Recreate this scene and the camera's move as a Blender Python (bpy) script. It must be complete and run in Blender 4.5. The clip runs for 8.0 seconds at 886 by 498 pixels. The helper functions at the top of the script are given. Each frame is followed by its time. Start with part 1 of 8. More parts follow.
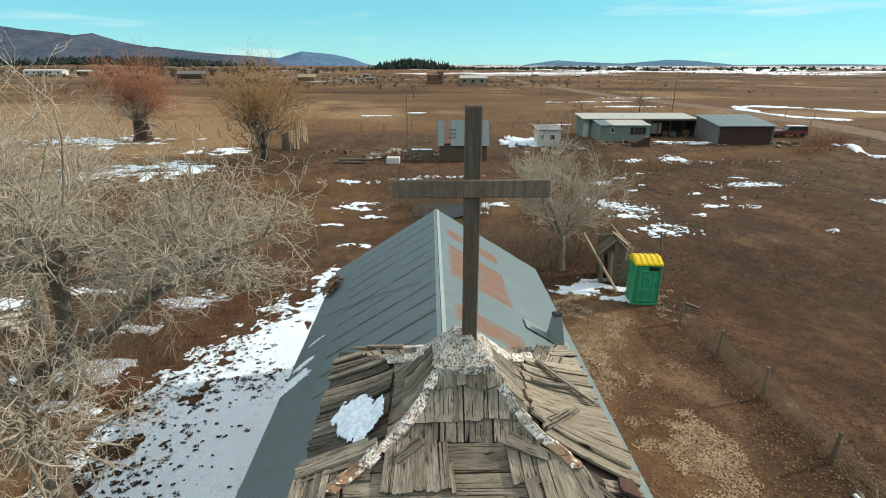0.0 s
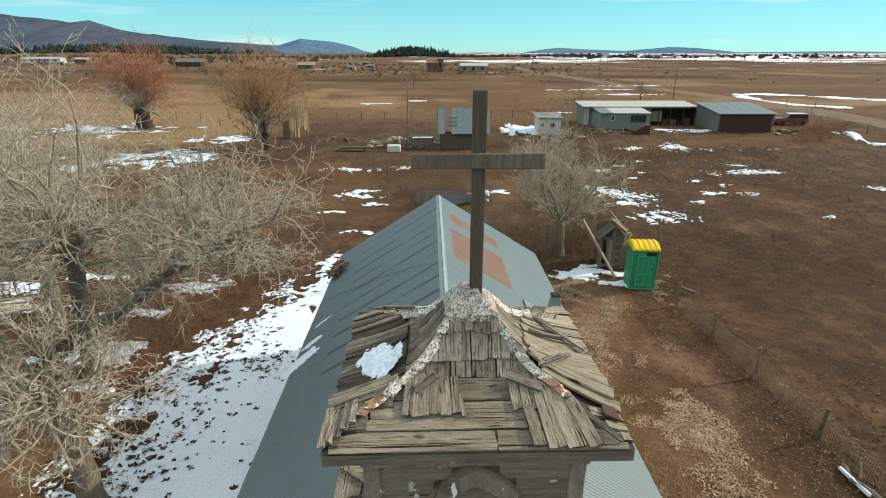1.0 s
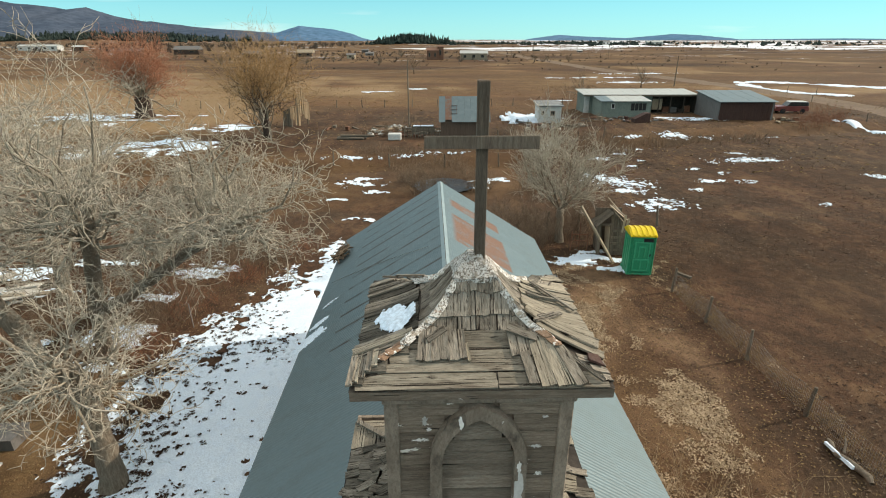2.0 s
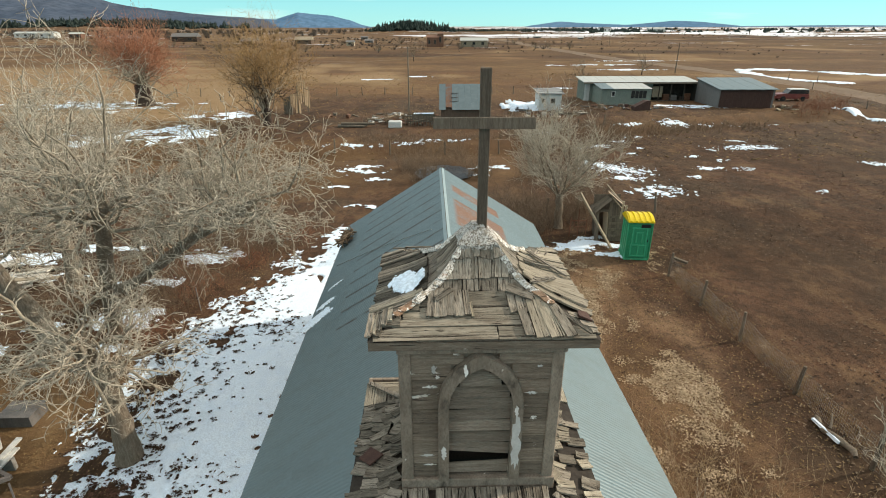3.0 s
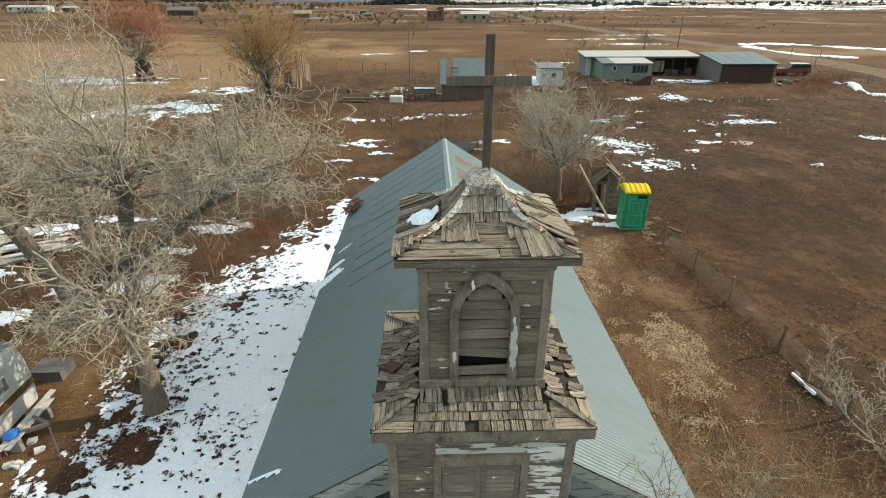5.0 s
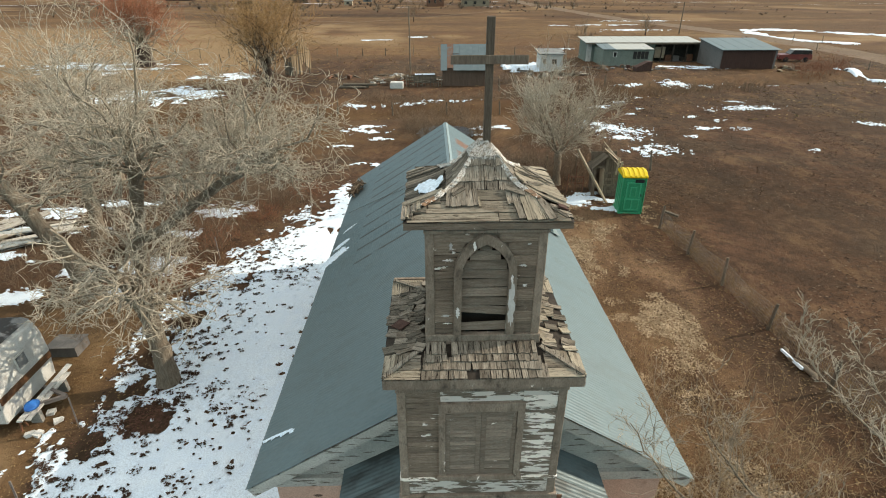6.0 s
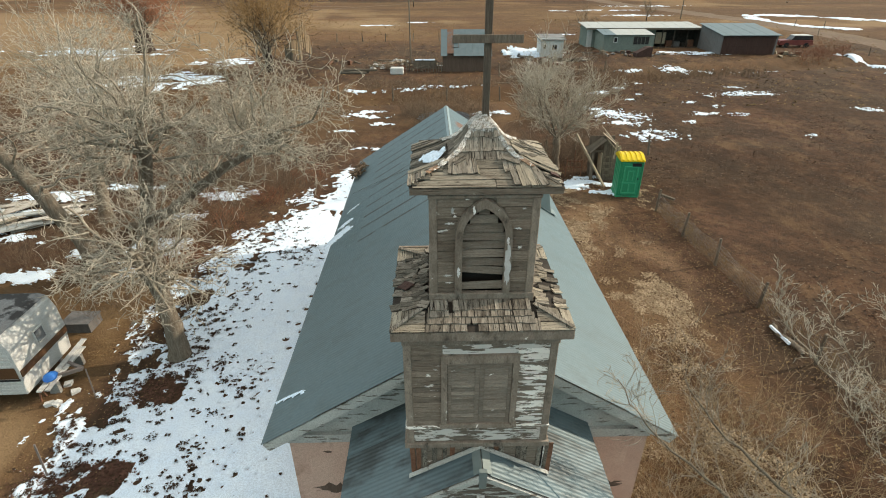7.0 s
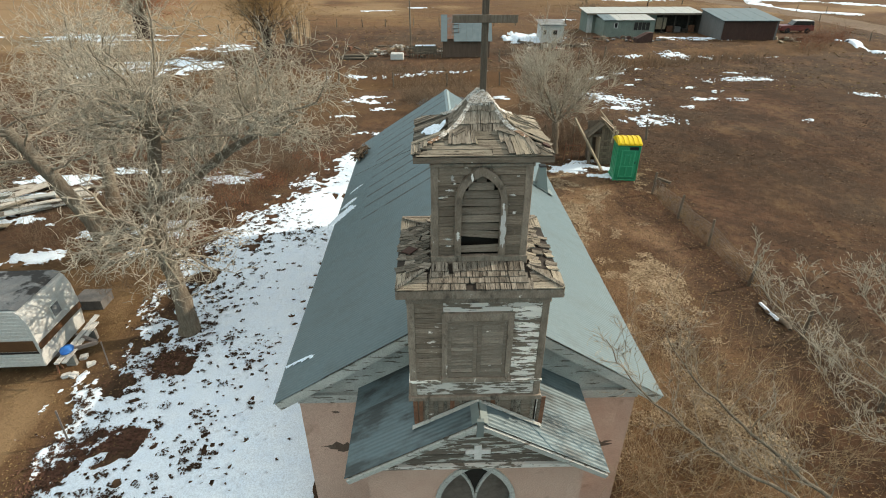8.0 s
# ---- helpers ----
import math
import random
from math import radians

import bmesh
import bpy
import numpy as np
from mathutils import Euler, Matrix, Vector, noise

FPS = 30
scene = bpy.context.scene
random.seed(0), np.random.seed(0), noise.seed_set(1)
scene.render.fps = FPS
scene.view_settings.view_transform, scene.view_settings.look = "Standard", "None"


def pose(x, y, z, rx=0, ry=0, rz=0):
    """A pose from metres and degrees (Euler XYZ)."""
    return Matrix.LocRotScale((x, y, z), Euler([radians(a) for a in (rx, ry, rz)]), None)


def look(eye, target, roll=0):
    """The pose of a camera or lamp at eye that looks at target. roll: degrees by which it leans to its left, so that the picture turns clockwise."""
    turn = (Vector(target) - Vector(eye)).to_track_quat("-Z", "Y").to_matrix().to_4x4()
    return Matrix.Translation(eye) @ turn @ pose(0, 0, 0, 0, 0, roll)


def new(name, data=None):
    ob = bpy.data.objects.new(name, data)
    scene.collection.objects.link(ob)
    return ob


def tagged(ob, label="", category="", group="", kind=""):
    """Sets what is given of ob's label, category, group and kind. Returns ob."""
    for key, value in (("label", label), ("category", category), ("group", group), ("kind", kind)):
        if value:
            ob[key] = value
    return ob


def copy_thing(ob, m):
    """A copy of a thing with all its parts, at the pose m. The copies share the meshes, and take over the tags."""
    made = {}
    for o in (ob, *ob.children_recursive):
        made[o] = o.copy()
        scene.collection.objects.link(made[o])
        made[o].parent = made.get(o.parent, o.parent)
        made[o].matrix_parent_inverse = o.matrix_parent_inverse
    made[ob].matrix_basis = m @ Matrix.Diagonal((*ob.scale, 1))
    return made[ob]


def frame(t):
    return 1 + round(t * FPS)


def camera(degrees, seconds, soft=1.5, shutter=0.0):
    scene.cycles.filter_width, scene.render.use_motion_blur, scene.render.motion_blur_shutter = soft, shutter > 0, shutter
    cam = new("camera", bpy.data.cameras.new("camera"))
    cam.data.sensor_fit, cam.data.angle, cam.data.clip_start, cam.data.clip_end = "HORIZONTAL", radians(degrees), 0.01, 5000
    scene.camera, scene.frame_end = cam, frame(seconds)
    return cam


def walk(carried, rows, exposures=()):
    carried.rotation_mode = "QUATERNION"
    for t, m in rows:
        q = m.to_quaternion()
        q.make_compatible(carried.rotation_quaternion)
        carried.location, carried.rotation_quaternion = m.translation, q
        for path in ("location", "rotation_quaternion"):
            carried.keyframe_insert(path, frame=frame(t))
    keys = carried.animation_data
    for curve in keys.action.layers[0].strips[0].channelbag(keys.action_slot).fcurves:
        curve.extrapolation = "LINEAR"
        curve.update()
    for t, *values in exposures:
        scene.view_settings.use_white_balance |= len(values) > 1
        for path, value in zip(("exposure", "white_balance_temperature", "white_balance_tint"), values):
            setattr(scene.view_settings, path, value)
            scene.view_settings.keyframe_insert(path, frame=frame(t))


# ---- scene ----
cam = camera(81.1, 8.0, soft=1.0)
METRES, EYE, TILT, LEAN, TURN = 4.2, 10.5, -19.7, 0.0, 0.0
ROWS = [
    (0.0, 0.0, 0.0, 0.0, 0.0, 0.0, -0.0),
    (0.5, -0.008, -0.0531, -0.0176, 0.01, -0.62, 0.03),
    (1.0, -0.0153, -0.1107, -0.0355, 0.01, -1.22, 0.04),
    (1.5, -0.0223, -0.1697, -0.0506, 0.02, -1.82, 0.06),
    (3.0, -0.0413, -0.3363, -0.0954, 0.01, -3.68, 0.09),
    (3.5, -0.0481, -0.3875, -0.1135, 0.01, -4.28, 0.12),
    (4.0, -0.0555, -0.436, -0.1322, -0.0, -4.88, 0.14),
    (4.5, -0.0607, -0.489, -0.1511, 0.02, -5.5, 0.12),
    (6.0, -0.0775, -0.6717, -0.2158, 0.02, -7.46, 0.1),
    (6.5, -0.0813, -0.7388, -0.2387, 0.01, -8.14, 0.08),
    (7.0, -0.0841, -0.8063, -0.263, 0.01, -8.81, 0.08),
    (7.5, -0.0856, -0.8745, -0.2867, 0.01, -9.48, 0.1),
    (8.0, -0.0859, -0.9446, -0.3118, 0.02, -10.13, 0.1),
]
walk(cam, [(t, pose(0, 0, EYE, TILT, LEAN, TURN) @ pose(METRES * x, METRES * y, METRES * z, 90 + pitch, roll, yaw)) for t, x, y, z, yaw, pitch, roll in ROWS], [(0.0, 0.17, 7150, 12), (4.0, 0.31, 7350, 12), (8.0, 0.32, 7350, 12)])

# ---- world, sun, exposure ----
SUN_AZ, SUN_EL = 16.0, 29.5          # from +x towards +y, above the horizon
world = bpy.data.worlds.new("world")
scene.world = world
world.use_nodes = True
wn, wl = world.node_tree.nodes, world.node_tree.links
bg = wn["Background"]
sky = wn.new("ShaderNodeTexSky")
sky.sky_type = "NISHITA"
sky.sun_disc = False
sky.sun_elevation, sky.sun_rotation = radians(SUN_EL), radians(90 - SUN_AZ)
sky.altitude, sky.air_density, sky.dust_density, sky.ozone_density = 2000, 1.0, 0.4, 1.5
bg.inputs["Strength"].default_value = 0.15
# thin cirrus streaks
tc = wn.new("ShaderNodeTexCoord")
mp = wn.new("ShaderNodeMapping")
mp.inputs["Scale"].default_value = (1.2, 1.2, 16.0)
cn = wn.new("ShaderNodeTexNoise")
cn.inputs["Scale"].default_value, cn.inputs["Detail"].default_value = 2.3, 6.0
cr = wn.new("ShaderNodeMapRange")
cr.inputs["From Min"].default_value, cr.inputs["From Max"].default_value = 0.56, 0.8
cr.inputs["To Max"].default_value = 0.5
cm = wn.new("ShaderNodeMix")
cm.data_type = "RGBA"
cm.inputs["B"].default_value = (6.3, 6.7, 6.9, 1)
wl.new(tc.outputs["Generated"], mp.inputs["Vector"])
wl.new(mp.outputs["Vector"], cn.inputs["Vector"])
wl.new(cn.outputs["Fac"], cr.inputs["Value"])
# streaks close into a thin bright veil, added unseen overhead for fill light
sx = wn.new("ShaderNodeSeparateXYZ")
vr = wn.new("ShaderNodeMapRange")
vr.interpolation_type = "SMOOTHSTEP"
vr.inputs["From Min"].default_value, vr.inputs["From Max"].default_value, vr.inputs["To Max"].default_value = 0.10, 0.55, 0.85
mx = wn.new("ShaderNodeMath")
mx.operation = "MAXIMUM"
wl.new(tc.outputs["Generated"], sx.inputs[0])
wl.new(sx.outputs["Z"], vr.inputs["Value"])
wl.new(vr.outputs["Result"], mx.inputs[0])
wl.new(cr.outputs["Result"], mx.inputs[1])
# pale haze low over the plain
hz = wn.new("ShaderNodeMapRange")
hz.inputs["From Min"].default_value, hz.inputs["From Max"].default_value = 0.0, 0.08
hz.inputs["To Min"].default_value, hz.inputs["To Max"].default_value = 0.13, 0.0
mh = wn.new("ShaderNodeMath")
mh.operation = "MAXIMUM"
wl.new(sx.outputs["Z"], hz.inputs["Value"])
wl.new(hz.outputs["Result"], mh.inputs[0])
wl.new(mx.outputs[0], mh.inputs[1])
wl.new(mh.outputs[0], cm.inputs["Factor"])
# gamma lifts the fill: less contrast between horizon and zenith
gm = wn.new("ShaderNodeGamma")
gm.inputs["Gamma"].default_value = 0.42
tn = wn.new("ShaderNodeMix")
tn.data_type, tn.blend_type = "RGBA", "MULTIPLY"
tn.inputs["Factor"].default_value = 1.0
tn.inputs["B"].default_value = (0.75, 2.14, 2.52, 1)
wl.new(sky.outputs["Color"], gm.inputs["Color"])
wl.new(gm.outputs["Color"], tn.inputs["A"])
wl.new(tn.outputs["Result"], cm.inputs["A"])
wl.new(cm.outputs["Result"], bg.inputs["Color"])

sun = new("sun", bpy.data.lights.new("sun", "SUN"))
sun.data.energy, sun.data.angle, sun.data.color = 3.5, radians(0.6), (1.0, 0.93, 0.82)
_e, _a = radians(SUN_EL), radians(SUN_AZ)
sun.matrix_basis = look((60 * math.cos(_e) * math.cos(_a), 60 * math.cos(_e) * math.sin(_a), 60 * math.sin(_e)), (0, 0, 0))


# ---- materials ----
def nd(nt, kind, **values):
    n = nt.nodes.new(kind)
    for key, value in values.items():
        n.inputs[key.replace("_", " ")].default_value = value
    return n


def mixer(nt, fac, a, b, mode="MIX"):
    n = nt.nodes.new("ShaderNodeMix")
    n.data_type, n.blend_type = "RGBA", mode
    for socket, value in (("Factor", fac), ("A", a), ("B", b)):
        if isinstance(value, bpy.types.NodeSocket):
            nt.links.new(value, n.inputs[socket])
        elif socket == "Factor":
            n.inputs[socket].default_value = value
        else:
            n.inputs[socket].default_value = (*value, 1)
    return n.outputs["Result"]


def ramp(nt, value, lo, hi, to0=0.0, to1=1.0):
    n = nd(nt, "ShaderNodeMapRange", From_Min=lo, From_Max=hi, To_Min=to0, To_Max=to1)
    nt.links.new(value, n.inputs["Value"])
    return n.outputs["Result"]


def times(nt, a, b):
    n = nt.nodes.new("ShaderNodeMath")
    n.operation = "MULTIPLY"
    for i, v in enumerate((a, b)):
        if isinstance(v, bpy.types.NodeSocket):
            nt.links.new(v, n.inputs[i])
        else:
            n.inputs[i].default_value = v
    return n.outputs[0]


def plus(nt, a, b):
    o = times(nt, a, b)
    o.node.operation = "ADD"
    return o


def surface(name, c1, c2, scale=6.0, rough=0.8, metal=0.0, bump=0.3, stretch=(1, 1, 1), fine=60.0, layers=(), vary=0.25, spec=0.35, depth=0.01, grit=0.55):
    """A material of two colours, mixed at two scales along the object's own axes. layers: (colour, scale, low, high, stretch) of stains or flakes."""
    m = bpy.data.materials.new(name)
    m.use_nodes = True
    nt = m.node_tree
    bsdf = nt.nodes["Principled BSDF"]
    co = nt.nodes.new("ShaderNodeTexCoord").outputs["Object"]
    info = nt.nodes.new("ShaderNodeObjectInfo").outputs["Random"]
    shift = nt.nodes.new("ShaderNodeVectorMath")
    shift.operation = "MULTIPLY_ADD"
    comb = nt.nodes.new("ShaderNodeCombineXYZ")
    for i, k in enumerate((31.0, 17.0, 23.0)):
        nt.links.new(times(nt, info, k), comb.inputs[i])
    shift.inputs[1].default_value = (1, 1, 1)
    nt.links.new(co, shift.inputs[0])
    nt.links.new(comb.outputs[0], shift.inputs[2])

    def field(sc, st, detail=4.0, rgh=0.6):
        mpn = nd(nt, "ShaderNodeMapping", Scale=st)
        nt.links.new(shift.outputs[0], mpn.inputs["Vector"])
        n = nd(nt, "ShaderNodeTexNoise", Scale=sc, Detail=detail, Roughness=rgh)
        nt.links.new(mpn.outputs[0], n.inputs["Vector"])
        return n.outputs["Fac"]

    big, small = field(scale, stretch), field(fine, stretch, 3.0, 0.7)
    col = mixer(nt, ramp(nt, big, 0.3, 0.7), c1, c2)
    col = mixer(nt, ramp(nt, small, 0.38, 0.68, 0.0, grit), col, tuple(v * 0.45 for v in c1))
    r = rough
    for lc, ls, lo, hi, lst in layers:
        f = ramp(nt, field(ls, lst, 5.0, 0.65), lo, hi)
        col = mixer(nt, f, col, lc)
    # each piece a little lighter or darker than the next
    hsv = nd(nt, "ShaderNodeHueSaturation")
    nt.links.new(ramp(nt, info, 0, 1, 1 - vary, 1 + vary), hsv.inputs["Value"])
    nt.links.new(col, hsv.inputs["Color"])
    nt.links.new(hsv.outputs[0], bsdf.inputs["Base Color"])
    nt.links.new(ramp(nt, small, 0.2, 0.8, max(0.05, r - 0.12), min(1, r + 0.12)), bsdf.inputs["Roughness"])
    bsdf.inputs["Metallic"].default_value = metal
    bsdf.inputs["Specular IOR Level"].default_value = spec
    if bump:
        b = nd(nt, "ShaderNodeBump", Strength=bump, Distance=depth)
        nt.links.new(plus(nt, times(nt, big, 0.6), small), b.inputs["Height"])
        nt.links.new(b.outputs[0], bsdf.inputs["Normal"])
    return m


WHITE_FLAKE = (0.82, 0.77, 0.70)
m_wood = surface("weathered_wood", (0.16, 0.138, 0.11), (0.32, 0.285, 0.235), 3, 0.9, stretch=(5, 0.8, 5), fine=18, bump=0.8, spec=0.15, grit=0.6,
                 layers=[((0.085, 0.068, 0.05), 4.0, 0.56, 0.72, (4, 0.6, 4)), ((0.018, 0.014, 0.011), 3.0, 0.568, 0.61, (26, 0.35, 8)), ((0.035, 0.028, 0.022), 9.0, 0.585, 0.66, (6, 0.9, 4))])
m_shingle = surface("weathered_shingle", (0.155, 0.132, 0.104), (0.34, 0.30, 0.245), 3, 0.92, stretch=(5, 0.9, 3), fine=16, bump=1.0, vary=0.34, spec=0.12, grit=0.55,
                    layers=[((0.085, 0.068, 0.052), 5.0, 0.54, 0.72, (2.5, 0.8, 2)), ((0.018, 0.014, 0.011), 3.0, 0.568, 0.61, (26, 0.35, 8)), ((0.035, 0.028, 0.022), 9.0, 0.585, 0.66, (6, 0.9, 4)), ((0.19, 0.18, 0.05), 5.0, 0.72, 0.82, (1, 1, 1))])
m_board = surface("grey_board", (0.185, 0.142, 0.108), (0.335, 0.272, 0.212), 5, 0.9, stretch=(0.8, 9, 9), fine=30, bump=0.6, spec=0.15,
                  layers=[((0.028, 0.023, 0.018), 5.0, 0.60, 0.66, (0.5, 8, 14)), (WHITE_FLAKE, 5.0, 0.655, 0.675, (0.9, 2.2, 3.0))])
m_peel = surface("peeling_board", (0.20, 0.158, 0.122), (0.32, 0.265, 0.21), 5, 0.9, stretch=(0.8, 9, 9), fine=30, bump=0.6, spec=0.15,
                 layers=[(WHITE_FLAKE, 3.4, 0.48, 0.51, (0.8, 2.0, 4.0))])
m_porchboard = surface("stripped_gable_board", (0.135, 0.11, 0.088), (0.225, 0.19, 0.155), 5, 0.9, stretch=(0.8, 9, 9), fine=30, bump=0.6, spec=0.15,
                      layers=[((0.50, 0.50, 0.455), 3.0, 0.535, 0.57, (0.8, 2.0, 5.0))])
m_shutter = surface("bare_shutter_wood", (0.20, 0.162, 0.127), (0.33, 0.275, 0.22), 5, 0.9, stretch=(0.8, 9, 9), fine=30, bump=0.6, spec=0.15,
                    layers=[((0.09, 0.075, 0.058), 5.0, 0.62, 0.70, (0.5, 8, 14)), (WHITE_FLAKE, 5.0, 0.69, 0.71, (0.9, 2.2, 3.0))])
m_trim = surface("grey_trim_wood", (0.215, 0.170, 0.132), (0.355, 0.292, 0.232), 5, 0.9, stretch=(1.6, 1.6, 0.8), fine=40, bump=0.7, spec=0.15,
                 layers=[((0.06, 0.05, 0.04), 3.0, 0.56, 0.72, (2, 2, 1)), (WHITE_FLAKE, 4.0, 0.67, 0.69, (2, 2, 1))])
m_cross = surface("cross_wood", (0.14, 0.108, 0.083), (0.25, 0.205, 0.16), 5, 0.9, stretch=(9, 9, 0.7), fine=30, bump=0.8, spec=0.15)
m_flake = surface("white_paint_flake", (0.72, 0.70, 0.66), (0.84, 0.82, 0.78), 8, 0.85, fine=30, bump=0.4, grit=0.25)
m_cap = surface("flaking_white_metal", (0.62, 0.59, 0.54), (0.80, 0.78, 0.74), 9, 0.85, fine=50, bump=0.9, grit=0.3,
                layers=[((0.16, 0.13, 0.10), 60.0, 0.50, 0.58, (1, 1, 1)), ((0.08, 0.065, 0.05), 34.0, 0.58, 0.61, (2.5, 1, 1)), ((0.34, 0.29, 0.23), 18.0, 0.54, 0.62, (1, 1, 1)), ((0.38, 0.17, 0.07), 4.0, 0.68, 0.76, (1, 1, 1))])
m_rustcap = surface("rusting_white_metal", (0.25, 0.145, 0.09), (0.36, 0.24, 0.16), 9, 0.88, fine=50, bump=0.9, grit=0.5,
                    layers=[((0.70, 0.68, 0.63), 20.0, 0.54, 0.58, (1, 1, 1)), ((0.10, 0.06, 0.04), 24.0, 0.60, 0.65, (1, 1, 1))])
m_flare = surface("bare_roof_board", (0.165, 0.142, 0.11), (0.315, 0.278, 0.218), 2.5, 0.92, stretch=(4, 0.7, 3), fine=16, bump=1.0, vary=0.2, spec=0.12, grit=0.5,
                  layers=[((0.13, 0.105, 0.08), 4.0, 0.54, 0.70, (3, 0.7, 2)), ((0.018, 0.014, 0.011), 3.0, 0.568, 0.61, (26, 0.35, 8)), ((0.035, 0.028, 0.022), 9.0, 0.585, 0.66, (6, 0.9, 4))])
# bleached planks also carry the sunny side's light, mossy ones the shade
m_bleached_lit = surface("lit_bleached_plank", (0.26, 0.222, 0.168), (0.44, 0.39, 0.305), 2.5, 0.92, stretch=(4, 0.7, 3), fine=16, bump=1.0, vary=0.22, spec=0.12, grit=0.45,
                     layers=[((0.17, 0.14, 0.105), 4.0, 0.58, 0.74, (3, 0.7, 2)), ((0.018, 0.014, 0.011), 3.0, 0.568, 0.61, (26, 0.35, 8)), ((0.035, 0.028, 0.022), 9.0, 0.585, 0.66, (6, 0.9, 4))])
m_mossy_shade = surface("shade_dark_mossy_plank", (0.085, 0.075, 0.060), (0.20, 0.18, 0.145), 3, 0.92, stretch=(5, 0.9, 3), fine=16, bump=1.0, vary=0.3, spec=0.12, grit=0.6,
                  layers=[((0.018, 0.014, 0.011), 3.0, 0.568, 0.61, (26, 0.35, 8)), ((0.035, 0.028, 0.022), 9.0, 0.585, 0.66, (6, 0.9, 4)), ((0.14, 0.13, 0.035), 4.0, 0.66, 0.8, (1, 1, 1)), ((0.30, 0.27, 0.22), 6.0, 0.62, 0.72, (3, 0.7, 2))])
# near-black colour stands in for shade inside the tower and behind slats
m_dark = surface("painted_dark_inside", (0.02, 0.017, 0.014), (0.03, 0.026, 0.02), 5, 0.95)
# dark board colour stands in for shade under shingles and in the carport
m_shade_board = surface("shade_dark_board", (0.035, 0.028, 0.022), (0.07, 0.056, 0.044), 3, 0.95, fine=20)
m_stucco = surface("pink_stucco", (0.575, 0.375, 0.29), (0.66, 0.455, 0.36), 1.6, 0.9, fine=45, bump=0.35, vary=0.0, spec=0.2,
                   layers=[((0.16, 0.095, 0.065), 1.1, 0.68, 0.72, (1, 1, 2.0)), ((0.30, 0.19, 0.14), 2.5, 0.6, 0.8, (1, 1, 1))])
m_gable = surface("flaking_gable_paint", (0.41, 0.42, 0.385), (0.55, 0.555, 0.51), 2.5, 0.85, fine=40, bump=0.4, vary=0.05,
                  layers=[((0.13, 0.115, 0.095), 3.0, 0.58, 0.62, (0.8, 2, 5))])


def sheet_metal(name, base1, base2, rust=0.0, band=(0.2, 0.8), lap=0.0, rough=0.50, metal=0.2, stain=0.0, stain_lo=0.50):
    """Galvanised roof sheet: x runs down the slope, y across; rust blooms inside a band of its length, dark streaks run down its lap."""
    m = bpy.data.materials.new(name)
    m.use_nodes = True
    nt = m.node_tree
    bsdf = nt.nodes["Principled BSDF"]
    co = nt.nodes.new("ShaderNodeTexCoord").outputs["Object"]
    info = nt.nodes.new("ShaderNodeObjectInfo").outputs["Random"]
    sep = nt.nodes.new("ShaderNodeSeparateXYZ")
    nt.links.new(co, sep.inputs[0])
    comb = nt.nodes.new("ShaderNodeCombineXYZ")
    nt.links.new(times(nt, sep.outputs[0], 0.8), comb.inputs[0])
    nt.links.new(times(nt, sep.outputs[1], 1.6), comb.inputs[1])
    nt.links.new(times(nt, info, 40.0), comb.inputs[2])
    n1 = nd(nt, "ShaderNodeTexNoise", Scale=1.6, Detail=5.0, Roughness=0.65)
    nt.links.new(comb.outputs[0], n1.inputs["Vector"])
    n2 = nd(nt, "ShaderNodeTexNoise", Scale=14.0, Detail=4.0, Roughness=0.7)
    nt.links.new(comb.outputs[0], n2.inputs["Vector"])
    col = mixer(nt, ramp(nt, n1.outputs["Fac"], 0.3, 0.7), base1, base2)
    col = mixer(nt, ramp(nt, n2.outputs["Fac"], 0.5, 0.8, 0, 0.07), col, tuple(v * 0.6 for v in base1))
    metal_out = None
    if stain:
        col = mixer(nt, ramp(nt, n1.outputs["Fac"], stain_lo, stain_lo + 0.2, 0, stain), col, (0.045, 0.056, 0.056))
    if lap:
        wob = plus(nt, sep.outputs[1], times(nt, n2.outputs["Fac"], 0.05))
        edge = times(nt, ramp(nt, wob, 0.03, 0.06, 0.0, 1.0), ramp(nt, wob, 0.14, 0.19, 1.0, 0.0))
        along = ramp(nt, n1.outputs["Fac"], 0.38, 0.52)
        col = mixer(nt, times(nt, times(nt, edge, along), lap), col, (0.045, 0.034, 0.028))
    if rust:
        lo, hi = band
        inside = times(nt, ramp(nt, sep.outputs[0], lo - 0.06, lo + 0.10), ramp(nt, sep.outputs[0], hi - 0.04, hi + 0.02, 1.0, 0.0))
        bloom = times(nt, inside, ramp(nt, plus(nt, n1.outputs["Fac"], times(nt, n2.outputs["Fac"], 0.5)), 0.55, 0.74))
        shade = mixer(nt, ramp(nt, n2.outputs["Fac"], 0.3, 0.7), (0.115, 0.046, 0.025), (0.205, 0.100, 0.052))
        f = times(nt, bloom, rust)
        col = mixer(nt, f, col, shade)
        nt.links.new(ramp(nt, f, 0, 1, metal, 0.0), bsdf.inputs["Metallic"])
    else:
        bsdf.inputs["Metallic"].default_value = metal
    nt.links.new(col, bsdf.inputs["Base Color"])
    nt.links.new(ramp(nt, n2.outputs["Fac"], 0.3, 0.7, rough - 0.1, rough + 0.12), bsdf.inputs["Roughness"])
    b = nd(nt, "ShaderNodeBump", Strength=0.04, Distance=0.006)
    nt.links.new(n2.outputs["Fac"], b.inputs["Height"])
    nt.links.new(b.outputs[0], bsdf.inputs["Normal"])
    return m


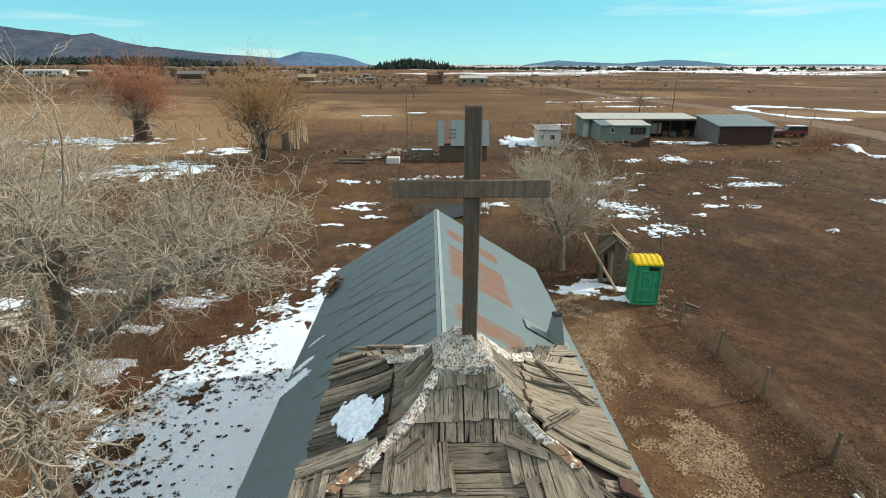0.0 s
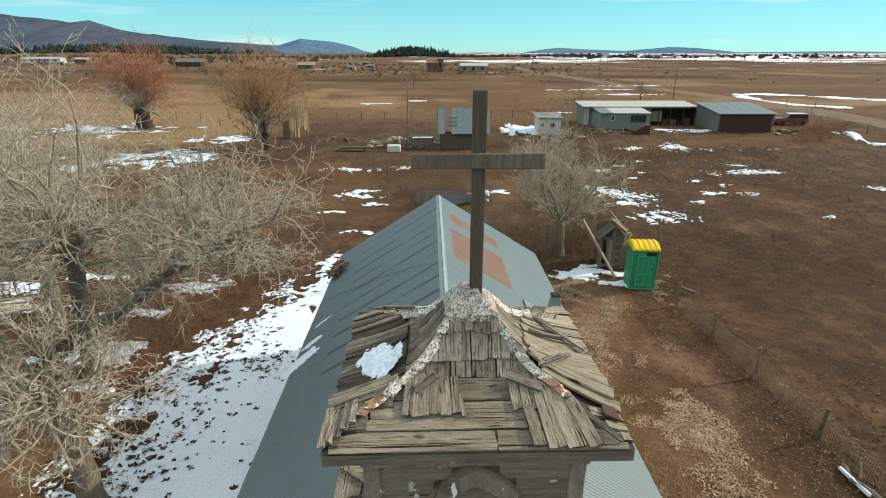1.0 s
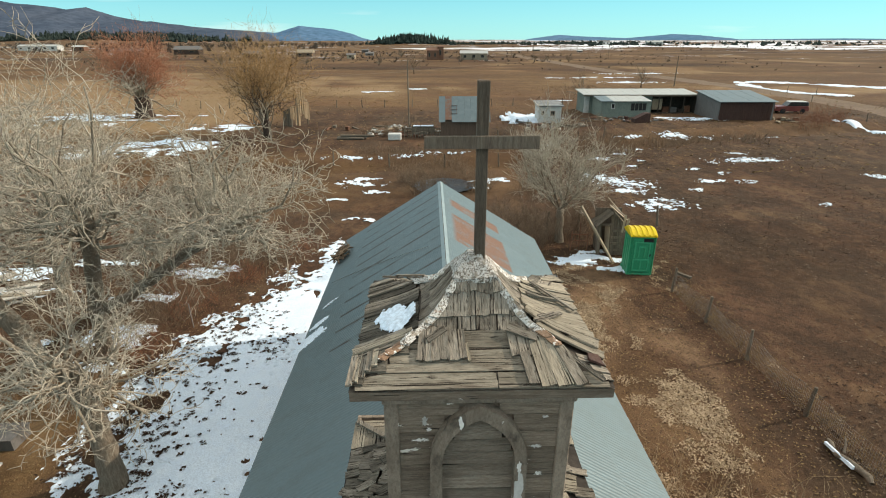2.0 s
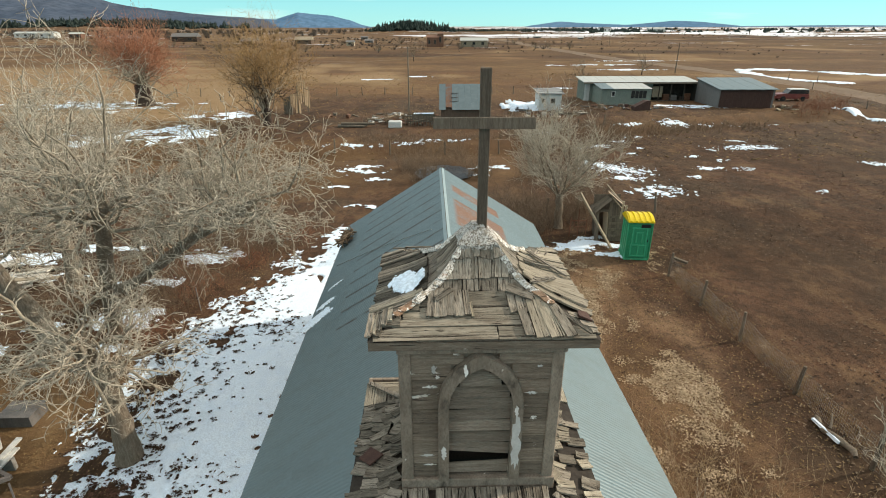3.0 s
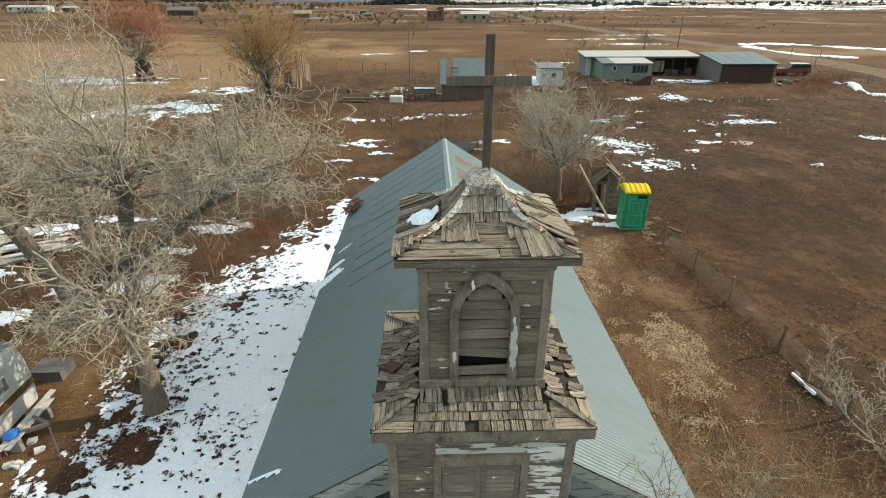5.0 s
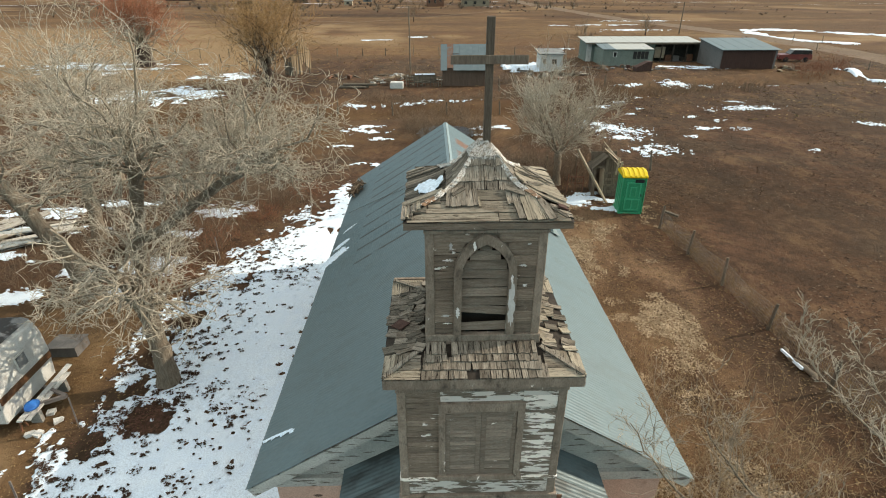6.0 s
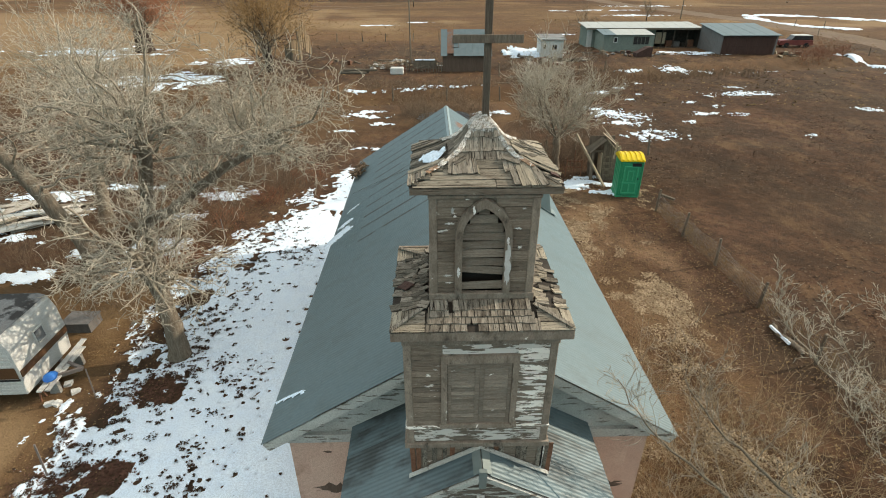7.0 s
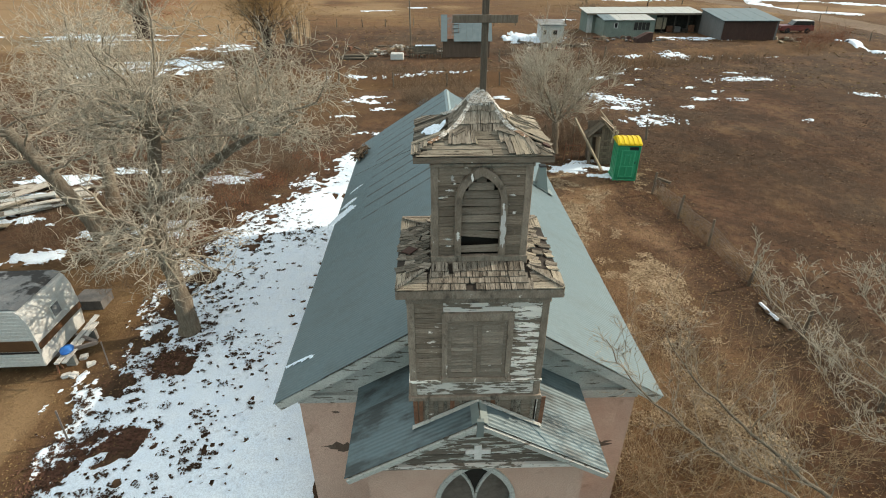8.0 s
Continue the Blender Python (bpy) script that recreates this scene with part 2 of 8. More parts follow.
GALV1, GALV2 = (0.104, 0.148, 0.160), (0.138, 0.188, 0.200)
m_sheet = sheet_metal("galvanised_sheet", GALV1, GALV2, stain=0.34, stain_lo=0.46)
m_sheet_lap = sheet_metal("galvanised_sheet_streaked", GALV1, GALV2, lap=0.95, stain=0.35)
m_sheet_rust = sheet_metal("galvanised_sheet_rusty", GALV1, GALV2, rust=1.0, band=(0.35, 2.25))
m_sheet_porch = sheet_metal("stained_porch_sheet", GALV1, GALV2, stain=1.0, stain_lo=0.42)
m_ridge = sheet_metal("ridge_flashing", (0.22, 0.28, 0.29), (0.29, 0.35, 0.355))
m_vent = sheet_metal("dull_vent_metal", (0.16, 0.20, 0.19), (0.24, 0.28, 0.27), stain=0.4)

m_bark = surface("cottonwood_bark", (0.19, 0.15, 0.112), (0.40, 0.33, 0.25), 4, 0.95, stretch=(5, 5, 0.7), fine=18, bump=1.0, depth=0.05, vary=0.1, spec=0.1)
m_twig = surface("pale_twig_bark", (0.345, 0.30, 0.23), (0.63, 0.565, 0.46), 0.9, 0.9, fine=12, bump=0.0, vary=0.08, spec=0.1)
m_limb = surface("grey_limb_bark", (0.22, 0.18, 0.135), (0.42, 0.36, 0.28), 2.5, 0.92, stretch=(1, 1, 1), fine=14, bump=0.5, depth=0.02, vary=0.1, spec=0.1)
m_twig_brown = surface("brown_twig_bark", (0.16, 0.11, 0.075), (0.27, 0.20, 0.14), 1.5, 0.9, fine=12, bump=0.0, vary=0.08, spec=0.1)
m_twig_ash = surface("ash_twig_bark", (0.30, 0.255, 0.195), (0.52, 0.455, 0.36), 0.9, 0.9, fine=12, bump=0.0, vary=0.08, spec=0.1)
m_bough = surface("speckled_bough_bark", (0.14, 0.11, 0.08), (0.30, 0.25, 0.19), 6, 0.92, fine=30, bump=0.5, depth=0.01, vary=0.1, spec=0.1)
m_stem = surface("dry_tan_stem", (0.27, 0.20, 0.125), (0.44, 0.345, 0.225), 1.5, 0.9, fine=12, bump=0.0, vary=0.08, spec=0.1)
m_twig_red = surface("red_willow_twig", (0.36, 0.145, 0.085), (0.48, 0.235, 0.145), 0.5, 0.9, fine=12, bump=0.0, vary=0.05, spec=0.1)
m_twig_rust = surface("rust_brown_twig", (0.20, 0.085, 0.05), (0.32, 0.15, 0.09), 0.5, 0.9, fine=12, bump=0.0, vary=0.05, spec=0.1)
m_twig_gold = surface("golden_willow_twig", (0.33, 0.195, 0.085), (0.44, 0.28, 0.13), 0.5, 0.9, fine=12, bump=0.0, vary=0.05, spec=0.1)
m_darkbark = surface("dark_willow_bark", (0.05, 0.035, 0.028), (0.10, 0.07, 0.055), 3, 0.95, fine=18, bump=0.6, vary=0.05, spec=0.1)
m_snow = surface("old_snow", (0.71, 0.84, 0.965), (0.80, 0.905, 0.985), 2.0, 0.75, fine=30, bump=0.35, vary=0.0, spec=0.25, depth=0.02)
for _l in (m_snow,):
    _l.node_tree.nodes["Principled BSDF"].inputs["Subsurface Weight"].default_value = 0.0
m_leaf = surface("fallen_leaf", (0.29, 0.21, 0.135), (0.57, 0.445, 0.30), 2.5, 0.9, fine=9, bump=0.0, vary=0.0, spec=0.1)
m_darkleaf = surface("rotten_leaf", (0.045, 0.03, 0.022), (0.085, 0.052, 0.035), 2.5, 0.9, fine=9, bump=0.0, vary=0.0, spec=0.1)
m_redleaf = surface("reddish_leaf", (0.085, 0.045, 0.033), (0.17, 0.09, 0.062), 2.5, 0.9, fine=9, bump=0.0, vary=0.0, spec=0.1)
m_grass = surface("dead_grass", (0.20, 0.13, 0.065), (0.31, 0.22, 0.115), 0.6, 0.95, fine=9, bump=0.0, vary=0.0, spec=0.1)
m_green = surface("green_plastic", (0.015, 0.27, 0.135), (0.022, 0.33, 0.165), 3, 0.45, fine=60, bump=0.05, vary=0.0, spec=0.4)
m_yellow = surface("yellow_plastic", (0.78, 0.56, 0.012), (0.85, 0.63, 0.02), 3, 0.45, fine=60, bump=0.05, vary=0.0, spec=0.4)
m_black = surface("black_plastic", (0.012, 0.012, 0.012), (0.02, 0.02, 0.02), 3, 0.5, bump=0.0)
m_oldwood = surface("old_barn_wood", (0.12, 0.098, 0.075), (0.24, 0.20, 0.155), 3, 0.92, stretch=(6, 6, 0.6), fine=24, bump=0.6, spec=0.12)
# ruin wood holds the sun on its wall in this tan
m_ruinwood = surface("sunlit_ruin_wood", (0.29, 0.205, 0.13), (0.42, 0.32, 0.215), 3, 0.92, stretch=(6, 6, 0.6), fine=24, bump=0.6, spec=0.12)
# lighter green for the ribs: light on their edges put into the colour
m_green_lit_rib = surface("lit_rib_green_plastic", (0.03, 0.36, 0.19), (0.04, 0.42, 0.23), 3, 0.4, fine=60, bump=0.05, vary=0.0, spec=0.5)
m_palewood = surface("pale_bleached_wood", (0.30, 0.25, 0.18), (0.44, 0.37, 0.27), 3, 0.92, stretch=(6, 6, 0.6), fine=24, bump=0.6, spec=0.12)
m_whitewash = surface("whitewashed_board", (0.52, 0.47, 0.40), (0.68, 0.63, 0.55), 3, 0.9, stretch=(0.8, 6, 6), fine=24, bump=0.4, spec=0.12,
                      layers=[((0.24, 0.19, 0.14), 3.0, 0.58, 0.66, (1, 4, 4))])
m_fencewire = surface("dusty_zinc_wire", (0.24, 0.215, 0.19), (0.34, 0.31, 0.28), 4, 0.7, fine=20, bump=0.0, vary=0.0, spec=0.3)
m_wire = surface("rusty_wire", (0.14, 0.12, 0.11), (0.20, 0.17, 0.15), 3, 0.7, bump=0.0)
m_rvwhite = surface("rv_white_siding", (0.56, 0.56, 0.53), (0.66, 0.66, 0.63), 1.5, 0.6, fine=30, bump=0.1, vary=0.0, layers=[((0.33, 0.30, 0.25), 2.5, 0.6, 0.75, (1, 1, 0.4))])
m_rvroof = surface("rv_roof_coating", (0.15, 0.155, 0.155), (0.30, 0.31, 0.31), 1.3, 0.85, fine=30, bump=0.2, vary=0.0, layers=[((0.035, 0.035, 0.035), 1.1, 0.56, 0.62, (1, 1, 1))])
m_rvbrown = surface("rv_brown_stripe", (0.10, 0.045, 0.02), (0.14, 0.07, 0.03), 2, 0.6, bump=0.05, vary=0.0)
m_glass = surface("dark_window_glass", (0.02, 0.022, 0.024), (0.035, 0.038, 0.04), 2, 0.12, bump=0.0, vary=0.0, spec=0.6, fine=5)
m_brown_pane = surface("grey_brown_glass", (0.12, 0.105, 0.09), (0.19, 0.17, 0.145), 3, 0.35, bump=0.0, vary=0.0, spec=0.5, fine=8)
m_blue = surface("blue_tarp", (0.015, 0.12, 0.45), (0.03, 0.2, 0.6), 5, 0.5, bump=0.3, vary=0.0)
m_sage = surface("sage_green_siding", (0.17, 0.205, 0.175), (0.225, 0.26, 0.225), 1.2, 0.85, fine=20, bump=0.1, vary=0.05)
m_palemetal = sheet_metal("pale_roof_metal", (0.36, 0.37, 0.34), (0.46, 0.46, 0.43))
m_barnroof = sheet_metal("blue_grey_roof_metal", (0.105, 0.145, 0.155), (0.145, 0.19, 0.20))
m_barnred = surface("dark_red_barn_wood", (0.055, 0.028, 0.022), (0.10, 0.052, 0.04), 2, 0.9, stretch=(5, 5, 0.5), fine=20, bump=0.4, vary=0.05)
m_barngrey = surface("grey_barn_siding", (0.14, 0.135, 0.13), (0.20, 0.19, 0.18), 2, 0.9, stretch=(5, 5, 0.5), fine=20, bump=0.4, vary=0.05)
m_brown = surface("brown_shed_wall", (0.115, 0.075, 0.055), (0.165, 0.115, 0.085), 2, 0.9, stretch=(5, 5, 0.5), fine=20, bump=0.4, vary=0.05)
m_carred = surface("faded_red_paint", (0.16, 0.035, 0.03), (0.22, 0.055, 0.045), 2, 0.4, bump=0.0, vary=0.0)
m_tyre = surface("tyre_rubber", (0.015, 0.015, 0.015), (0.025, 0.025, 0.025), 5, 0.8, bump=0.0)
m_rust = surface("rusty_iron", (0.14, 0.06, 0.035), (0.24, 0.12, 0.07), 4, 0.85, fine=30, bump=0.4)
m_brick = surface("red_brown_masonry", (0.17, 0.085, 0.055), (0.24, 0.13, 0.085), 1.5, 0.9, fine=8, bump=0.2, vary=0.1)
m_pond = surface("dark_pond_ice", (0.012, 0.015, 0.02), (0.03, 0.034, 0.042), 1.6, 0.35, fine=10, bump=0.6, depth=0.06, vary=0.0, spec=0.4,
                 layers=[((0.10, 0.075, 0.05), 1.2, 0.60, 0.68, (1, 1, 1)), ((0.5, 0.52, 0.55), 0.9, 0.68, 0.70, (1, 1, 1))])
m_road = surface("dirt_road", (0.155, 0.108, 0.074), (0.22, 0.158, 0.112), 0.15, 0.95, fine=2, bump=0.2, vary=0.0, spec=0.1)
m_conifer = surface("conifer_green", (0.026, 0.038, 0.034), (0.050, 0.066, 0.056), 0.1, 0.95, fine=1, bump=0.0, vary=0.0, spec=0.05)
m_farbare = surface("far_bare_trees", (0.11, 0.085, 0.068), (0.17, 0.135, 0.11), 0.1, 0.95, fine=1, bump=0.0, vary=0.0, spec=0.05)
# the haze of distance is painted into these blue base colours
m_mountain = surface("haze_blue_forested_mountain", (0.055, 0.078, 0.115), (0.095, 0.115, 0.15), 0.004, 1.0, fine=0.03, bump=0.0, vary=0.0, spec=0.0)
m_mountain_far = surface("haze_blue_distant_mountain", (0.085, 0.17, 0.27), (0.12, 0.21, 0.32), 0.004, 1.0, fine=0.03, bump=0.0, vary=0.0, spec=0.0)
m_concrete = surface("grey_concrete", (0.26, 0.25, 0.23), (0.36, 0.35, 0.32), 1, 0.9, fine=20, bump=0.3)


# ---- building helpers ----
def box(bm, x0, x1, y0, y1, z0, z1, m=None, jitter=0.0, rng=random):
    """A box in a bmesh, moved by m, its corners shaken by jitter."""
    vs = []
    for z in (z0, z1):
        for x, y in ((x0, y0), (x1, y0), (x1, y1), (x0, y1)):
            p = Vector((x, y, z))
            if jitter:
                p += Vector([rng.uniform(-jitter, jitter) for _ in range(3)])
            vs.append(bm.verts.new(m @ p if m else p))
    for f in ((3, 2, 1, 0), (4, 5, 6, 7), (0, 1, 5, 4), (1, 2, 6, 5), (2, 3, 7, 6), (3, 0, 4, 7)):
        bm.faces.new([vs[i] for i in f])
    return vs


def solid(bm, outline, depth, m=None):
    """A closed outline of (x, z) points, depth thick along +y."""
    a = [bm.verts.new((m or Matrix()) @ Vector((x, 0, z))) for x, z in outline]
    b = [bm.verts.new((m or Matrix()) @ Vector((x, depth, z))) for x, z in outline]
    n = len(a)
    bm.faces.new(a)
    bm.faces.new(b[::-1])
    for i in range(n):
        bm.faces.new((a[i], b[i], b[(i + 1) % n], a[(i + 1) % n]))


def beam(bm, p, q, w, h, up=(0, 0, 1)):
    """A board from p to q, w wide and h thick."""
    p, q = Vector(p), Vector(q)
    d = q - p
    y = d.normalized()
    x = y.cross(Vector(up))
    x = x.normalized() if x.length > 1e-4 else Vector((1, 0, 0))
    z = x.cross(y)
    m = Matrix((( *x, 0), (*y, 0), (*z, 0), (0, 0, 0, 1))).transposed()
    m.translation = p
    box(bm, -w / 2, w / 2, 0, d.length, -h / 2, h / 2, m)


def disc(bm, m, r, depth, n=16, r2=None):
    """A cylinder or cone along local z."""
    r2 = r if r2 is None else r2
    a = [bm.verts.new(m @ Vector((r * math.cos(i * math.tau / n), r * math.sin(i * math.tau / n), 0))) for i in range(n)]
    b = [bm.verts.new(m @ Vector((r2 * math.cos(i * math.tau / n), r2 * math.sin(i * math.tau / n), depth))) for i in range(n)]
    bm.faces.new(a[::-1])
    bm.faces.new(b)
    for i in range(n):
        bm.faces.new((a[i], a[(i + 1) % n], b[(i + 1) % n], b[i]))


def mesh_of(name, bm, material, bevel=0.0):
    if bevel:
        bmesh.ops.bevel(bm, geom=bm.edges[:], offset=bevel, segments=1, affect="EDGES", profile=0.6)
    bmesh.ops.recalc_face_normals(bm, faces=bm.faces[:])
    me = bpy.data.meshes.new(name)
    bm.to_mesh(me)
    bm.free()
    me.materials.append(material)
    return me


def part(name, bm, material, parent, label="", m=None, bevel=0.0):
    """A bmesh, or a mesh that is shared, as one object under a thing or a part."""
    me = mesh_of(name, bm, material, bevel) if isinstance(bm, bmesh.types.BMesh) else bm
    ob = new(name, me)
    ob.parent = parent
    if m is not None:
        ob.matrix_basis = m
    return tagged(ob, label)


def thing(name, m, label, category, group="", kind=""):
    ob = new(name)
    ob.empty_display_size = 0.2
    ob.matrix_basis = m
    return tagged(ob, label, category, group, kind)


def lone(name, bm, material, label, category, group="", kind="", m=None, bevel=0.0):
    ob = new(name, mesh_of(name, bm, material, bevel) if isinstance(bm, bmesh.types.BMesh) else bm)
    if m is not None:
        ob.matrix_basis = m
    return tagged(ob, label, category, group, kind)


def raw(name, verts, faces, material, smooth=False):
    me = bpy.data.meshes.new(name)
    me.from_pydata(verts, [], faces)
    me.materials.append(material)
    if smooth:
        me.polygons.foreach_set("use_smooth", [True] * len(me.polygons))
    me.update()
    return me


def nz(x, y, s, k=0.0):
    return noise.noise(Vector((x * s, y * s, k)))


def smooth(a, b, v):
    t = min(1, max(0, (v - a) / (b - a)))
    return t * t * (3 - 2 * t)


# ---- ground ----
BERM = ((-60, 44), (-12, 46.5), (-3, 48.6), (6, 49), (24, 60), (43, 66.5), (56, 69))


def off_line(x, y, pts):
    best = 1e9
    for (ax, ay), (bx, by) in zip(pts, pts[1:]):
        dx, dy = bx - ax, by - ay
        t = min(1, max(0, ((x - ax) * dx + (y - ay) * dy) / (dx * dx + dy * dy)))
        best = min(best, math.hypot(x - ax - t * dx, y - ay - t * dy))
    return best


def gz(x, y):
    """The ground's height."""
    h = 0.05 * nz(x, y, 0.22) + 0.025 * nz(x, y, 0.9, 3) - 0.12 * smooth(12, 25, y)
    if 35 < y < 80:
        d = off_line(x, y, BERM)
        h += 0.55 * math.exp(-(d / 1.6) ** 2) - 0.35 * math.exp(-((d - 3.2) / 1.3) ** 2)
    r = math.hypot(x, y)
    if r > 120:
        k = smooth(120, 700, r)
        h += k * (1.6 * nz(x, y, 0.009, 5) + 0.8 * nz(x, y, 0.03, 7))
        h += 7 * math.exp(-((x + 55) / 45) ** 2 - ((y - 940) / 90) ** 2) + 15 * math.exp(-((x + 960) / 190) ** 2 - ((y - 1700) / 330) ** 2)
    return h


PLOUGHED = ((270, 425, 120, 32), (92, 240, 34, 18), (330, 520, 160, 22), (-40, 215, 60, 16), (-170, 320, 110, 26), (20, 330, 70, 22))


def build_ground():
    sectors = 300
    radii = [0.0]
    r = 0.35
    while r < 4800:
        radii.append(r)
        r = r * 1.035 + 0.03
    cx, cy = 0.0, 8.0
    vs, fs, zone = [], [], []
    for i, r in enumerate(radii):
        for j in range(1 if i == 0 else sectors):
            a = j * math.tau / sectors
            x, y = cx + r * math.cos(a), cy + r * math.sin(a)
            vs.append((x, y, gz(x, y)))
            # dry tan grass, litter of leaves, dark soil, far snow
            n = nz(x, y, 0.03, 2) + 0.5 * nz(x, y, 0.1, 4)
            tan = smooth(76, 100, y + 10 * nz(x, y, 0.05, 8)) * (0.75 + 0.5 * n)
            tan = max(tan, 0.35 * math.exp(-(off_line(x, y, BERM) / 4.0) ** 2))
            tan = max(tan, smooth(-20, -32, x + 6 * n) * smooth(52, 66, y) * 1.0 * smooth(190, 140, y), smooth(-20, -35, x + 6 * n) * smooth(30, 60, y) * 0.8)
            tan = max(tan, 0.5 * smooth(0.1, 0.5, n) * (1 if y < 60 else 0.6))
            tan = max(tan, (0.74 + 0.5 * nz(x, y, 0.4, 17)) * smooth(-9.6, -11.2, x) * smooth(15.0, 12.0, y))
            yard = smooth(3.0, 4.5, x) * smooth(9.6, 7.6, x + 0.9 * nz(x, y, 0.5, 6)) * smooth(24, 20, y)
            litter = yard * (0.22 + 0.8 * nz(x, y, 0.35, 11))
            tan = max(tan, (0.34 + 0.6 * nz(x, y, 0.3, 35)) * smooth(3.2, 4.2, x) * smooth(9.4, 6.8, x + nz(x, y, 0.4, 36)) * smooth(19, 10, y))
            dark = smooth(0.0, 0.6, nz(x, y, 0.06, 13)) * smooth(70, 40, y)
            dark = max(dark, 0.85 * smooth(12, 16, x) * smooth(58, 48, y) * smooth(-0.35, 0.35, nz(x, y, 0.11, 19) + 0.6 * nz(x, y, 0.4, 20)))
            dark = max(dark, smooth(110, 220, y) * (0.68 + 0.5 * nz(x, y * 2.5, 0.02, 37) + 0.4 * nz(x, y * 2, 0.06, 38)))
            # the ditch's shade is painted as a dark band beside the berm
            if 38 < y < 75:
                dark = max(dark, 0.9 * math.exp(-((off_line(x, y, BERM) - 2.6) / 1.1) ** 2))
            # ploughed strips on the far fields
            for px, py, wx, wy in PLOUGHED:
                e = math.hypot((x - px) / wx, (y - py) / wy * (1 if y < py else 1.4)) + 0.25 * nz(x, y, 0.03, 27)
                if e < 1.3:
                    k = smooth(1.1, 0.8, e)
                    dark, tan = max(dark, k), tan * (1 - 0.9 * k)
            far = 0.0
            if y > 100:
                far = smooth(400, 620, y) * (0.42 + 0.62 * smooth(-150, 200, x)) * (0.75 + 1.3 * nz(x, y, 0.006, 21) + 0.8 * nz(x, y, 0.02, 23))
                far = max(far, 0.42 * smooth(150, 330, y))
                if y > 1100:
                    far *= 0.9
            zone.append((max(0, min(1, tan)), max(0, min(1, litter)), max(0, min(1, dark)), max(0, min(1, far))))
    for i in range(1, len(radii)):
        for j in range(sectors):
            k = (j + 1) % sectors
            if i == 1:
                fs.append((0, 1 + j, 1 + k))
            else:
                p, q = 1 + (i - 2) * sectors, 1 + (i - 1) * sectors
                fs.append((p + j, q + j, q + k, p + k))
    me = raw("ground", vs, fs, m_ground, True)
    at = me.color_attributes.new("zone", "FLOAT_COLOR", "POINT")
    at.data.foreach_set("color", [v for z in zone for v in z])
    return tagged(new("ground", me), "brown winter pasture with dry grass, leaf litter and thin far snow", "ground", kind="structure")


def ground_material():
    m = bpy.data.materials.new("winter_pasture")
    m.use_nodes = True
    nt = m.node_tree
    bsdf = nt.nodes["Principled BSDF"]
    pos = nt.nodes.new("ShaderNodeNewGeometry").outputs["Position"]
    zone = nt.nodes.new("ShaderNodeVertexColor")
    zone.layer_name = "zone"
    sep = nt.nodes.new("ShaderNodeSeparateColor")
    nt.links.new(zone.outputs["Color"], sep.inputs[0])

    def field(sc, detail=5.0, st=(1, 1, 1), rgh=0.65):
        mpn = nd(nt, "ShaderNodeMapping", Scale=st)
        nt.links.new(pos, mpn.inputs["Vector"])
        n = nd(nt, "ShaderNodeTexNoise", Scale=sc, Detail=detail, Roughness=rgh)
        nt.links.new(mpn.outputs[0], n.inputs["Vector"])
        return n.outputs["Fac"]

    big, mid, fine, tiny = field(0.12), field(0.8, 6), field(5.0, 6, rgh=0.75), field(26.0, 4, rgh=0.7)
    soil = mixer(nt, ramp(nt, mid, 0.32, 0.68), (0.060, 0.031, 0.018), (0.112, 0.060, 0.036))
    soil = mixer(nt, ramp(nt, big, 0.4, 0.65, 0, 0.6), soil, (0.128, 0.067, 0.036))
    grass = mixer(nt, ramp(nt, mid, 0.3, 0.7), (0.145, 0.085, 0.041), (0.225, 0.142, 0.068))
    lumps = field(0.28, 8, rgh=0.8)
    clods = field(1.3, 5, rgh=0.7)
    grass = mixer(nt, ramp(nt, lumps, 0.42, 0.62, 0, 0.75), grass, (0.105, 0.060, 0.034))
    soil = mixer(nt, ramp(nt, lumps, 0.45, 0.65, 0, 0.6), soil, (0.052, 0.031, 0.020))
    wide = field(0.016, 6, (1, 1.8, 1), 0.7)
    grass = mixer(nt, ramp(nt, wide, 0.42, 0.62), grass, (0.095, 0.052, 0.030))
    patch = field(0.09, 7, rgh=0.72)
    soil = mixer(nt, ramp(nt, patch, 0.47, 0.58, 0, 0.75), soil, (0.076, 0.053, 0.035))
    soil = mixer(nt, ramp(nt, patch, 0.42, 0.32, 0, 0.6), soil, (0.118, 0.060, 0.038))
    soil = mixer(nt, ramp(nt, clods, 0.50, 0.68, 0, 0.7), soil, (0.036, 0.022, 0.015))
    lump2 = field(2.6, 6, (1, 0.75, 1), 0.78)
    soil = mixer(nt, ramp(nt, lump2, 0.53, 0.62, 0, 0.75), soil, (0.040, 0.026, 0.018))
    soil = mixer(nt, ramp(nt, lump2, 0.42, 0.34, 0, 0.6), soil, (0.160, 0.100, 0.056))
    soil = mixer(nt, ramp(nt, clods, 0.42, 0.30, 0, 0.45), soil, (0.165, 0.105, 0.066))
    # trodden bare earth and thin dead turf in patches a few steps across
    turf = field(0.33, 7, (1, 0.55, 1), 0.74)
    soil = mixer(nt, ramp(nt, turf, 0.51, 0.60, 0, 0.6), soil, (0.036, 0.023, 0.015))
    soil = mixer(nt, ramp(nt, turf, 0.46, 0.38, 0, 0.7), soil, (0.158, 0.094, 0.052))
    broad = field(0.055, 5, (1, 0.7, 1), 0.6)
    soil = mixer(nt, ramp(nt, broad, 0.48, 0.64, 0, 0.35), soil, (0.062, 0.039, 0.024))
    tanf = ramp(nt, plus(nt, sep.outputs[0], times(nt, fine, 0.5)), 0.25, 0.95)
    col = mixer(nt, tanf, soil, grass)
